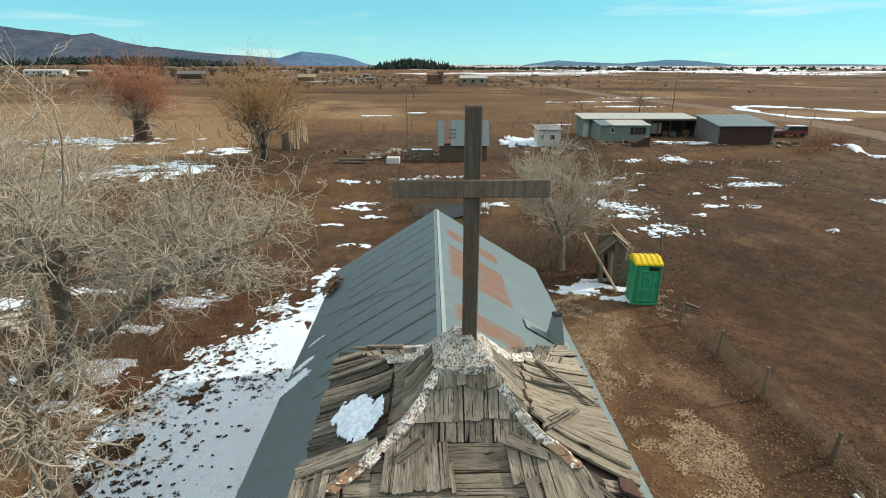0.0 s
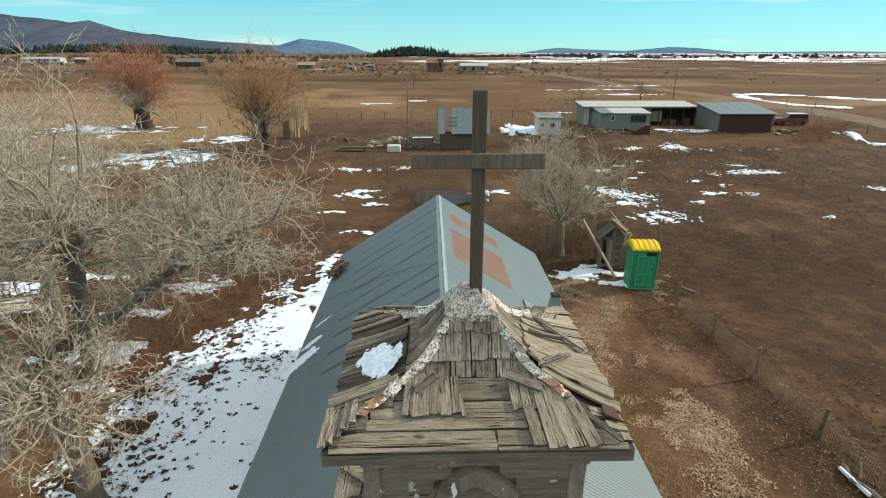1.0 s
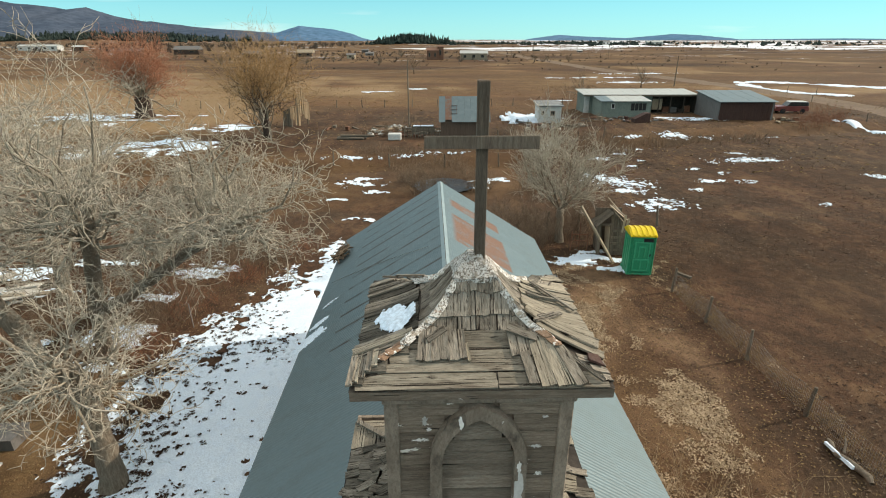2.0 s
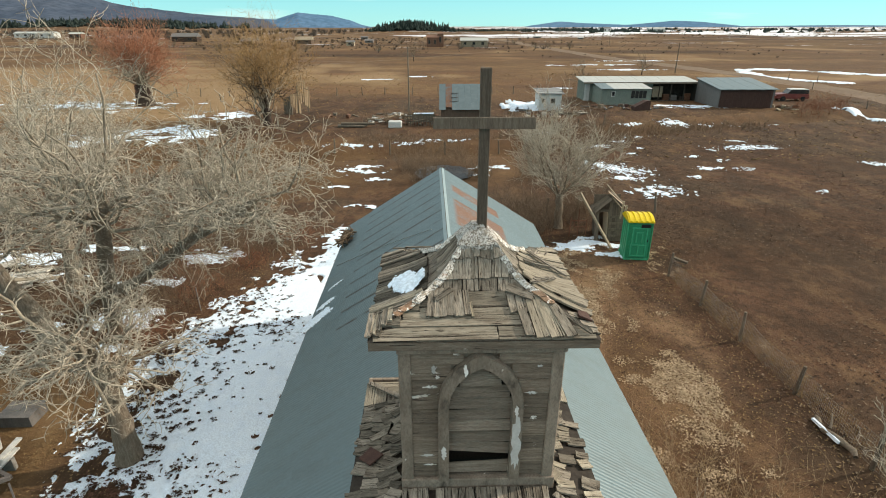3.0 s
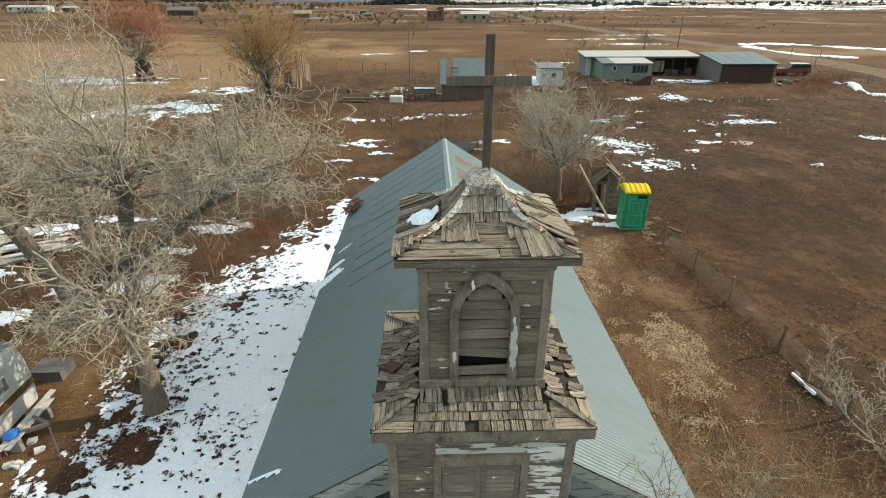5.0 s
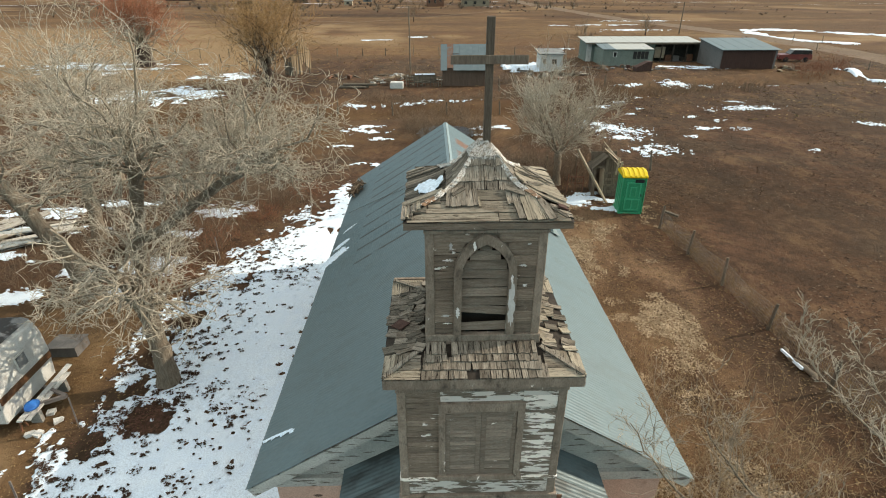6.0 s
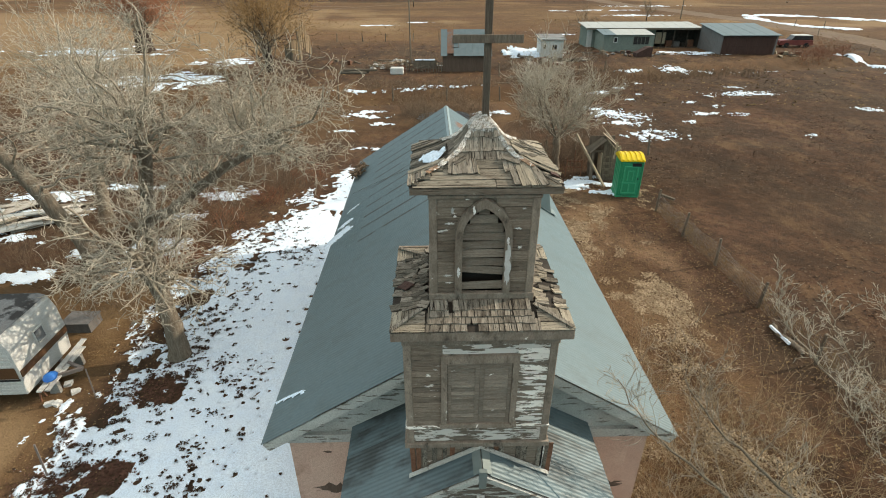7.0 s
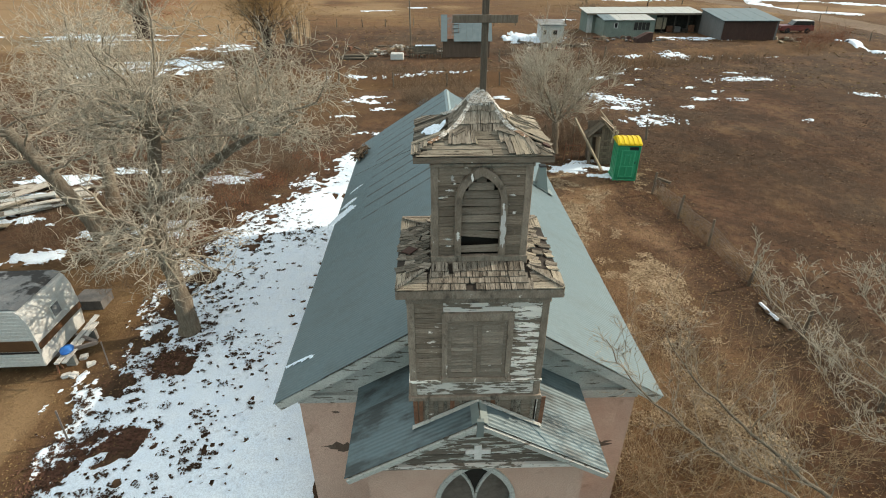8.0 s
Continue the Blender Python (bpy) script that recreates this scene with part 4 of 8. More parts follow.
for x, zz, ww, hh in ((-0.37, 8.18, 0.028, 0.055), (-0.34, 8.11, 0.02, 0.03), (-0.40, 8.02, 0.06, 0.02), (0.40, 7.95, 0.05, 0.025), (0.43, 7.70, 0.03, 0.03), (-0.42, 7.32, 0.06, 0.02), (-0.40, 7.22, 0.05, 0.018), (0.45, 8.2, 0.03, 0.02)):
    bm = bmesh.new()
    pts = [(ww * math.cos(a) * (0.2 + 1.0 * rng.random()), hh * 0.8 * math.sin(a) * (0.15 + rng.random())) for a in [i * math.tau / 30 for i in range(30)]]
    solid(bm, pts, 0.002, pose(x, -0.624, zz))
    part("paint_flake", bm, m_flake, louvre, "flake of white paint")
IW = AW - 0.085
for i in range(10):
    z = 7.17 + i * 0.112
    if i == 1:
        continue
    a = max(arch_half(z + 0.05, IW, AH - 0.11, ASP), 0.10 if i == 8 else 0.06)
    bm = bmesh.new()
    box(bm, -a - 0.005, a + 0.005, -0.006, 0.006, -0.050, 0.048, None, 0.006, rng)
    tilt = {2: 5.5, 0: -1.5, 3: 2.5}.get(i, rng.uniform(-1, 1))
    part("slat", bm, m_shutter, louvre, m=pose(0, -0.60, z, -14 + rng.uniform(-6, 6), tilt, 0))


# ---- shingled tower roofs ----
UX, UY, UYS = -0.015, 0.17, 0.96        # the belfry roof's middle, and its depth against its width
UP = [(0.86, 8.475), (0.53, 8.59), (0.385, 8.662), (0.28, 8.745), (0.15, 8.915), (0.02, 9.035)]
LOW = [(1.095, 6.85), (0.62, 6.945)]
EAVE = 0.86


def roof_z(profile, h):
    if h >= profile[0][0]:
        return profile[0][1]
    for (h0, z0), (h1, z1) in zip(profile, profile[1:]):
        if h0 >= h >= h1:
            return z0 + (z1 - z0) * (h0 - h) / (h0 - h1)
    return profile[-1][1]


def roof_body(name, profile, cx, cy, label):
    bm = bmesh.new()
    prev = None
    for h, z in profile:
        cur = [bm.verts.new((cx + sx * h, cy + sy * h, z)) for sx, sy in ((-1, -1), (1, -1), (1, 1), (-1, 1))]
        if prev:
            for i in range(4):
                bm.faces.new((prev[i], prev[(i + 1) % 4], cur[(i + 1) % 4], cur[i]))
        prev = cur
    bm.faces.new(prev)
    # dark deck paints the shade in the gaps between shingles
    return part(name, bm, m_shade_board, church, label)


up_roof = roof_body("belfry_roof", UP, UX, UY, "flared belfry roof of weathered grey shingles and bare boards")
up_roof.matrix_basis = Matrix.Translation((0, UY * (1 - UYS), 0)) @ Matrix.Diagonal((1, UYS, 1, 1))
low_roof = roof_body("tower_skirt_roof", LOW, TX, 0.0, "shingled skirt roof round the foot of the belfry")
low_roof.matrix_basis = Matrix.Translation((0, -1.095 * 0.06, 0)) @ Matrix.Diagonal((1, 0.94, 1, 1))
for k in range(4):
    bm = bmesh.new()
    n = 12
    e = EAVE - 0.004
    rows = [[bm.verts.new((e * 2 * (i / n - 0.5), -e + dy, z + (rng.uniform(-0.006, 0.004) if z > 8.45 else rng.uniform(-0.002, 0.002)))) for i in range(n + 1)] for dy, z in ((0, 8.40), (0, 8.47), (0.04, 8.47), (0.04, 8.40))]
    for a, b in ((0, 1), (1, 2), (2, 3), (3, 0)):
        for i in range(n):
            bm.faces.new((rows[a][i], rows[a][i + 1], rows[b][i + 1], rows[b][i]))
    part("fascia_board", bm, m_board, up_roof, m=side_pose(k, UX, UY))
bm = bmesh.new()
box(bm, -0.82, 0.82, -0.82, 0.82, 8.385, 8.40)
part("soffit", bm, m_wood, up_roof, m=pose(UX, UY, 0))


def lay(parent, name, k, a, b, w, material, lift=0.012, w2=None, t=0.016, profile=UP, cx=UX, cy=UY, curl=0.0, ragged=0.006):
    """A board on face k of a tower roof from a to b, each (across, out from the axis), following the roof's bends."""
    w2 = w if w2 is None else w2
    face = side_pose(k, cx, cy)

    def top(u, h):
        return Vector((u, -h, roof_z(profile, max(h, abs(u)))))
    pa, pb = top(*a), top(*b)
    y = (pb - pa).normalized()
    x = y.cross(Vector((0, -0.25, 1))).normalized()
    z = x.cross(y)
    m = Matrix(((*x, 0), (*y, 0), (*z, 0), (0, 0, 0, 1))).transposed()
    m.translation = pa
    inv = m.inverted()
    n = 5
    bm = bmesh.new()
    du, dh = b[0] - a[0], b[1] - a[1]
    q = math.hypot(du, dh)
    ou, oh = dh / q, -du / q
    grid = []
    for i in range(n + 1):
        f = i / n
        ww = (w + (w2 - w) * f) / 2
        row = []
        for s in (-1, -0.35, 0.35, 1):
            end = rng.uniform(-ragged, ragged) / q if i in (0, n) else 0.0
            u, h = a[0] + du * (f + end) + ou * ww * s, a[1] + dh * (f + end) + oh * ww * s
            p = top(u, h) + Vector((0, -0.25, 1)).normalized() * (lift + curl * (2 * f - 1) ** 2 + rng.uniform(-0.0015, 0.0015) + 0.004 * abs(s))
            row.append(inv @ p)
        grid.append(row)
    up_, low_ = [[bm.verts.new(p) for p in row] for row in grid], [[bm.verts.new(p - Vector((0, 0, t))) for p in row] for row in grid]
    for i in range(n):
        for j in range(3):
            bm.faces.new((up_[i][j], up_[i][j + 1], up_[i + 1][j + 1], up_[i + 1][j]))
        for j in (0, 3):
            bm.faces.new((up_[i][j], up_[i + 1][j], low_[i + 1][j], low_[i][j]))
    for i in (0, n):
        for j in range(3):
            bm.faces.new((up_[i][j], up_[i][j + 1], low_[i][j + 1], low_[i][j]))
    return part(name, bm, material, parent, m=face @ m)


def course(k, h, length, x0, x1, widths, lift, material=None, gap=0.008, wobble=1.0, miss=0.02, profile=UP, parent=None, cx=UX, cy=UY):
    """One row of shingles: their lower ends at h, reaching length up the roof."""
    u = x0
    while u < x1 - 0.03:
        w = min(rng.choice(widths), x1 - u)
        if rng.random() > miss:
            d = rng.uniform(-0.010, 0.006)
            tw = rng.uniform(-0.012, 0.012) * wobble
            lay(parent or up_roof, "shingle", k, (u + w / 2 + tw, h + d), (u + w / 2, max(0.03, h - length)), w, material or (m_shingle if rng.random() < 0.8 else m_wood), lift + rng.uniform(0, 0.005), t=0.02, profile=profile, cx=cx, cy=cy, ragged=0.004)
        u += w + gap * rng.uniform(0.5, 1.6)


for k in range(4):
    # steep upper part in courses, from the lowest
    course(k, 0.41, 0.16, -0.38, 0.38, (0.09, 0.12, 0.12, 0.14), 0.012)
    course(k, 0.325, 0.17, -0.295, 0.295, (0.09, 0.12, 0.15), 0.022)
    course(k, 0.212, 0.10, -0.19, 0.19, (0.05, 0.07, 0.10), 0.032)
# front: broad bare boards round a bare patch
lay(up_roof, "plank", 0, (-0.82, 0.80), (0.10, 0.795), 0.118, m_flare, 0.010, 0.112)
lay(up_roof, "plank", 0, (0.11, 0.795), (0.82, 0.80), 0.115, m_flare, 0.010)
lay(up_roof, "plank", 0, (-0.68, 0.695), (0.66, 0.69), 0.07, m_flare, 0.012, 0.062)
lay(up_roof, "plank", 0, (-0.61, 0.60), (0.60, 0.60), 0.115, m_flare, 0.010)
lay(up_roof, "plank", 0, (-0.48, 0.475), (0.48, 0.475), 0.125, m_flare, 0.010)
# split shingles left and right of the patch
for u0, u1, h0, h1, w in ((-0.40, -0.385, 0.65, 0.42, 0.055), (-0.35, -0.335, 0.66, 0.41, 0.05), (-0.30, -0.295, 0.655, 0.40, 0.06), (-0.235, -0.245, 0.645, 0.405, 0.065), (-0.17, -0.185, 0.65, 0.41, 0.07), (-0.11, -0.12, 0.64, 0.42, 0.05)):
    lay(up_roof, "shingle", 0, (u0, h0), (u1, h1), w, m_shingle, 0.030 + 0.006 * rng.random(), w * 0.9)
lay(up_roof, "shingle", 0, (-0.355, 0.50), (-0.23, 0.415), 0.045, m_shingle, 0.048)
lay(up_roof, "shingle", 0, (-0.072, 0.66), (-0.085, 0.52), 0.02, m_palewood, 0.034)
for u0, u1, h0, h1, w in ((0.245, 0.225, 0.62, 0.42, 0.06), (0.305, 0.285, 0.63, 0.42, 0.055), (0.36, 0.35, 0.62, 0.42, 0.06)):
    lay(up_roof, "shingle", 0, (u0, h0), (u1, h1), w, m_shingle, 0.030, w * 0.85)
lay(up_roof, "shingle", 0, (0.21, 0.41), (0.40, 0.50), 0.075, m_wood, 0.052, 0.05)
for u0, u1, h0, h1, w in ((0.335, 0.30, 0.845, 0.60, 0.07), (0.43, 0.385, 0.858, 0.47, 0.10), (0.535, 0.465, 0.856, 0.48, 0.105), (0.645, 0.545, 0.853, 0.54, 0.085)):
    lay(up_roof, "plank", 0, (u0, h0), (u1, h1), w, m_bleached_lit if w > 0.09 else m_shingle, 0.032 + 0.008 * rng.random(), w * 0.9)
lay(up_roof, "lath", 0, (0.60, 0.62), (0.79, 0.82), 0.028, m_wood, 0.034)
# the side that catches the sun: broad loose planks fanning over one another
# sunlight is put into the paler plank colour on this side
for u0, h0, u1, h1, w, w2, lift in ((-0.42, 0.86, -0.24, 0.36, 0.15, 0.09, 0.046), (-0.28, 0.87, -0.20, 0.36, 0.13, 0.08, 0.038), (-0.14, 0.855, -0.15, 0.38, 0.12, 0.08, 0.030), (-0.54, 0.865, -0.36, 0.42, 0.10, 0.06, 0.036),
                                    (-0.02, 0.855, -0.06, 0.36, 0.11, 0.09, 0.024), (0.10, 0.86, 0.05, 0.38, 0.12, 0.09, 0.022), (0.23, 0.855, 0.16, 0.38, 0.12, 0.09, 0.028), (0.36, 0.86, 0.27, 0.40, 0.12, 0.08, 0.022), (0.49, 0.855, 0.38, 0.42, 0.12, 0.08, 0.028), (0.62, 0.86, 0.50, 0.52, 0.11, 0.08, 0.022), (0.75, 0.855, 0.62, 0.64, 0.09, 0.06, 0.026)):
    lay(up_roof, "plank", 1, (u0, h0), (u1, h1), w * 0.94, m_bleached_lit, lift + rng.uniform(0, 0.010), w2, curl=0.004)
for u0, h0, u1, h1, w in ((-0.60, 0.855, -0.62, 0.66, 0.08), (-0.69, 0.855, -0.71, 0.74, 0.07), (-0.78, 0.855, -0.79, 0.80, 0.06)):
    lay(up_roof, "plank", 1, (u0, h0), (u1, h1), w, m_shingle, 0.020)
for u0, h0, u1, h1, w, lift in ((0.40, 0.50, 0.08, 0.80, 0.035, 0.062), (-0.36, 0.40, -0.05, 0.66, 0.035, 0.060), (-0.10, 0.60, -0.28, 0.44, 0.03, 0.066), (0.12, 0.42, 0.20, 0.70, 0.03, 0.055)):
    lay(up_roof, "lath", 1, (u0, h0), (u1, h1), w, m_wood, lift)
lay(up_roof, "rusty_patch", 1, (-0.62, 0.82), (-0.62, 0.73), 0.13, m_barnred, 0.046, 0.09)
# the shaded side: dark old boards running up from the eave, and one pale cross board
# shade is put into the darker plank colour on this side
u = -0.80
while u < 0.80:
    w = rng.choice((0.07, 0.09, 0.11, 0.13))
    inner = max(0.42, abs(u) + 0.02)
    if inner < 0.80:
        lay(up_roof, "plank", 3, (u + w / 2, 0.86 + rng.uniform(-0.015, 0.008)), (u + w / 2 + rng.uniform(-0.02, 0.02), inner), w, m_mossy_shade if rng.random() < 0.75 else m_shingle, 0.016 + 0.010 * rng.random(), w * 0.95)
    u += w + rng.uniform(0.004, 0.014)
for u0, w in ((0.40, 0.075), (0.50, 0.06), (-0.66, 0.06), (-0.55, 0.07), (-0.45, 0.05)):
    lay(up_roof, "plank", 3, (u0, 0.862), (u0 + rng.uniform(-0.03, 0.03), max(0.50, abs(u0) - 0.02)), w, m_shingle, 0.040)
lay(up_roof, "plank", 3, (0.46, 0.87), (0.42, 0.45), 0.075, m_bleached_lit, 0.050)
for i, h in enumerate((0.655, 0.695, 0.735, 0.775, 0.815, 0.848)):
    lay(up_roof, "plank", 3, (0.50 + rng.uniform(-0.02, 0.02), h), (min(h, 0.845), h), 0.040, m_bleached_lit if i in (1, 4) else m_shingle, 0.034 + 0.005 * (i % 3))
# crumbling boards along the far eave
for i in range(12):
    u0 = -0.78 + 0.13 * i + rng.uniform(-0.03, 0.03)
    lay(up_roof, "plank", 2, (u0, 0.86), (u0 * 0.8, 0.45), 0.10, m_shingle, 0.020 + 0.012 * rng.random())
for i in range(5):
    u0 = 0.22 + 0.12 * i
    lay(up_roof, "plank", 2, (u0 - 0.07, 0.83 - 0.03 * rng.random()), (u0 + 0.07, 0.81 + 0.03 * rng.random()), 0.06, m_cap if i < 2 else m_shingle, 0.040 + 0.016 * rng.random())

# flaking hip caps and crown
for k in range(4):
    hs = ([0.66, 0.62, 0.58, 0.53] if k == 0 else [0.56, 0.52] if k == 1 else []) + [0.49, 0.45, 0.41, 0.37, 0.33, 0.29, 0.25, 0.205, 0.165, 0.135]
    for j, (a, b) in enumerate(zip(hs, hs[1:])):
        bm = bmesh.new()
        face = side_pose(k, UX, UY)
        off = Vector((rng.uniform(-0.008, 0.008), rng.uniform(-0.008, 0.008), 0))
        lift = 0.058 if a > 0.46 else 0.052
        pa, pb = [Vector((-h, -h, roof_z(UP, h) + lift)) for h in (a + 0.014, b)]
        # two wings folded over the hip
        for s, acr in ((-1, Vector((1, 0, 0))), (1, Vector((0, 1, 0)))):
            w0, w1 = rng.uniform(0.040, 0.064), rng.uniform(0.040, 0.064)
            drop = Vector((0, 0, -0.010 - (0.012 if a < 0.46 else 0.0)))
            vs_ = [bm.verts.new(face @ (v + off)) for v in (pa + Vector((0, 0, rng.uniform(0, 0.006))), pb, pb + acr * w1 + drop, pa + acr * w0 + drop + Vector((0, 0, rng.uniform(0, 0.012))))]
            bm.faces.new(vs_ if s < 0 else vs_[::-1])
            low_ = [bm.verts.new(v.co - Vector((0, 0, 0.008))) for v in vs_]
            for i in range(4):
                bm.faces.new((vs_[i], low_[i], low_[(i + 1) % 4], vs_[(i + 1) % 4]))
        part("hip_cap", bm, m_rustcap if j < 3 and k < 2 else m_cap, up_roof)
bm = bmesh.new()
rings_ = []
for h, z in ((0.175, 8.925), (0.168, 8.955), (0.13, 9.005), (0.075, 9.06), (0.05, 9.095)):
    rw = []
    for k in range(4):
        for j in range(6):
            u = -1 + 2 * j / 6
            p = Vector((u * h, -h, z)) + Vector([rng.uniform(-0.008, 0.008) for _ in range(3)])
            rw.append(bm.verts.new(Matrix.Rotation(k * math.pi / 2, 4, "Z") @ p + Vector((UX, UY, 0))))
    rings_.append(rw)
for a, b in zip(rings_, rings_[1:]):
    for i in range(24):
        bm.faces.new((a[i], a[(i + 1) % 24], b[(i + 1) % 24], b[i]))
bm.faces.new(rings_[-1])
part("crown_cap", bm, m_cap, up_roof, "crumpled white-painted metal cap at the roof's peak")

# skirt roof: short square-ended courses in front, boards at the corners, a broken litter of shingles at the sides
SK = {"profile": LOW, "parent": low_roof, "cx": TX, "cy": 0.0}
course(0, 1.10, 0.20, -0.67, 0.70, (0.05, 0.06, 0.08, 0.11), 0.016, gap=0.007, wobble=0.6, miss=0.02, **SK)
course(0, 0.985, 0.18, -0.66, 0.67, (0.06, 0.09, 0.12, 0.15), 0.030, gap=0.007, wobble=0.6, miss=0.05, **SK)
course(0, 0.88, 0.16, -0.64, 0.64, (0.05, 0.08, 0.10), 0.044, gap=0.007, wobble=0.8, miss=0.04, **SK)
course(0, 0.78, 0.19, -0.62, 0.62, (0.04, 0.05, 0.07), 0.056, gap=0.007, wobble=1.0, miss=0.05, **SK)
for k in range(4):
    for s in (-1, 1):
        for h, w, mt in ((1.03, 0.125, m_bleached_lit), (0.905, 0.11, m_flare), (0.80, 0.09, m_wood)):
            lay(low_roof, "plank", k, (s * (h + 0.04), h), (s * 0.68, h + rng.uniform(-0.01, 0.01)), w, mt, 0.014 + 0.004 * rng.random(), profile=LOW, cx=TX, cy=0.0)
    pa, pb = [side_pose(k, TX) @ Vector((-h, -h, roof_z(LOW, h) + 0.032)) for h in (1.07, 0.66)]
    bm = bmesh.new()
    beam(bm, pa, pb, 0.055, 0.018)
    part("hip_cap", bm, m_wood, low_roof)
# skirt sides too: light in the paler wood, shade in the darker
for k, mats, miss in ((1, (m_bleached_lit, m_bleached_lit, m_shingle), 0.24), (3, (m_shingle, m_mossy_shade, m_mossy_shade, m_wood), 0.10), (2, (m_shingle, m_wood), 0.2)):
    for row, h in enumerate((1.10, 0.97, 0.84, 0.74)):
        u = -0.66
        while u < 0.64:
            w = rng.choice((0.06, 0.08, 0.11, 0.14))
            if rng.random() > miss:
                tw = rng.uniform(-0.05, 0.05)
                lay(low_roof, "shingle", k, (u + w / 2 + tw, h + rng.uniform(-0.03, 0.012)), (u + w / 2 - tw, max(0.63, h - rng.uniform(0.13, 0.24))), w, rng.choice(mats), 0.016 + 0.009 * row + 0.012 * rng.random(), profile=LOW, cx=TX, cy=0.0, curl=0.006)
            u += w + rng.uniform(0.004, 0.03)
lay(low_roof, "rusty_patch", 3, (0.10, 0.98), (0.22, 0.86), 0.16, m_barnred, 0.07, profile=LOW, cx=TX, cy=0.0)

# ---- cross on the belfry ----
cross = thing("cross", church.matrix_basis @ pose(0.02, 0.16, 9.03), "weathered brown wooden cross on the belfry's peak", "cross")
bm = bmesh.new()
box(bm, -0.040, 0.040, -0.04, 0.04, 0.0, 1.285, None, 0.003, rng)
part("upright", bm, m_cross, cross, bevel=0.006)
bm = bmesh.new()
box(bm, -0.395, 0.385, -0.062, -0.040, 0.845, 0.93, None, 0.004, rng)
part("crossbar", bm, m_cross, cross, "weathered grey-brown crossbar", bevel=0.004)

# ---- things on the roofs ----
vent = thing("roof_vent", church.matrix_basis @ slope_pose(1, RIDGE_Z, EAVE_W, EAVE_Z, 9.0, 3.42, 0.02) @ pose(0, 0, 0, 0, -math.degrees(math.atan2(RIDGE_Z - EAVE_Z, EAVE_W)), 0), "tapered grey metal roof vent on the sunny slope", "vent")
bm = bmesh.new()
disc(bm, pose(0, 0, -0.25, 0, 0, 45), 0.33, 1.0, 4, 0.14)
part("hood", bm, m_vent, vent, bevel=0.01)
bm = bmesh.new()
disc(bm, pose(0, 0, 0.74, 0, 0, 45), 0.17, 0.05, 4, 0.12)
part("cap", bm, m_black, vent)
bm = bmesh.new()
box(bm, -0.95, 0.45, -0.24, 0.24, 0.035, 0.043, Matrix.Rotation(math.atan2(RIDGE_Z - EAVE_Z, EAVE_W), 4, "Y"))
part("flashing", bm, m_vent, vent, "dark flashing strip")
cable = thing("roof_cable", church.matrix_basis, "thin twisted cable lying across the shaded metal roof", "cable")
for n, mat in ((0, m_palemetal), (1, m_black)):
    vs, fs = [], []
    for i in range(n, 96, 2):
        f = i / 96
        sl = 0.45 + 3.5 * f
        m = slope_pose(-1, RIDGE_Z, EAVE_W, EAVE_Z, 9.15 + 1.75 * f + 0.15 * math.sin(math.pi * f), sl, 0.048)
        d = Vector((0.036, 0.018, 0))
        b = len(vs)
        for e in (-0.5, 0.5):
            for oy, oz in ((-0.009, 0.0), (0.0, 0.014), (0.009, 0.0)):
                vs.append(tuple(m @ (d * e + Vector((0, oy, oz)))))
        fs += [(b, b + 1, b + 4, b + 3), (b + 1, b + 2, b + 5, b + 4), (b, b + 3, b + 5, b + 2), (b, b + 2, b + 1), (b + 3, b + 4, b + 5)]
    part("strand", raw("strand", vs, fs, mat), None, cable)
hatch = thing("gutter_debris", church.matrix_basis @ slope_pose(-1, RIDGE_Z, EAVE_W, EAVE_Z, 13.0, 3.80, 0.02), "pile of dark sticks and leaves caught at the eave", "debris", kind="stuff")
bm = bmesh.new()
for i in range(60):
    box(bm, -0.22, 0.22, -0.02, 0.02, -0.012, 0.012, pose(rng.uniform(-0.1, 0.35), rng.uniform(-0.45, 0.45), 0.05 + rng.uniform(0, 0.2), rng.uniform(-30, 30), rng.uniform(-30, 30), rng.uniform(0, 180)))
part("sticks", bm, m_twig_brown, hatch)


def snow_sheet(name, x0, x1, y0, y1, step, mask, thick, base=None, label="patchy old snow lying on the ground", m=None):
    """Snow that lies where mask is above nought; its edge dips below what it lies on."""
    nx, ny = int((x1 - x0) / step), int((y1 - y0) / step)
    hs = {}
    for i in range(nx + 1):
        for j in range(ny + 1):
            x, y = x0 + i * step, y0 + j * step
            v = mask(x, y)
            if v > -0.25:
                hs[i, j] = v
    vs, fs, at = [], [], {}
    for i in range(nx):
        for j in range(ny):
            c = [(i, j), (i + 1, j), (i + 1, j + 1), (i, j + 1)]
            if all(q in hs for q in c) and max(hs[q] for q in c) > 0:
                for q in c:
                    if q not in at:
                        x, y = x0 + q[0] * step, y0 + q[1] * step
                        v = hs[q]
                        z = thick * (min(1, v * 3) if v > 0 else max(-1, v * 6))
                        at[q] = len(vs)
                        vs.append((x, y, (base(x, y) if base else 0) + z))
                fs.append([at[q] for q in c])
    ob = new(name, raw(name, vs, fs, m_snow, True))
    if m is not None:
        ob.matrix_basis = m
    return tagged(ob, label, "snow", "snow patches", "stuff")


def blob(cx, cy, rx, ry, turn=0.0, rough=0.5, s=1.0, k=0.0):
    c, q = math.cos(radians(turn)), math.sin(radians(turn))

    def mask(x, y):
        dx, dy = x - cx, y - cy
        a, b = (dx * c + dy * q) / rx, (-dx * q + dy * c) / ry
        return 0.8 - math.sqrt(a * a + b * b) + rough * (nz(x * 0.6, y, s, k) + 0.9 * nz(x * 0.6, y, s * 2.7, k + 5) + 0.7 * nz(x * 0.7, y, s * 7, k + 9))
    return mask


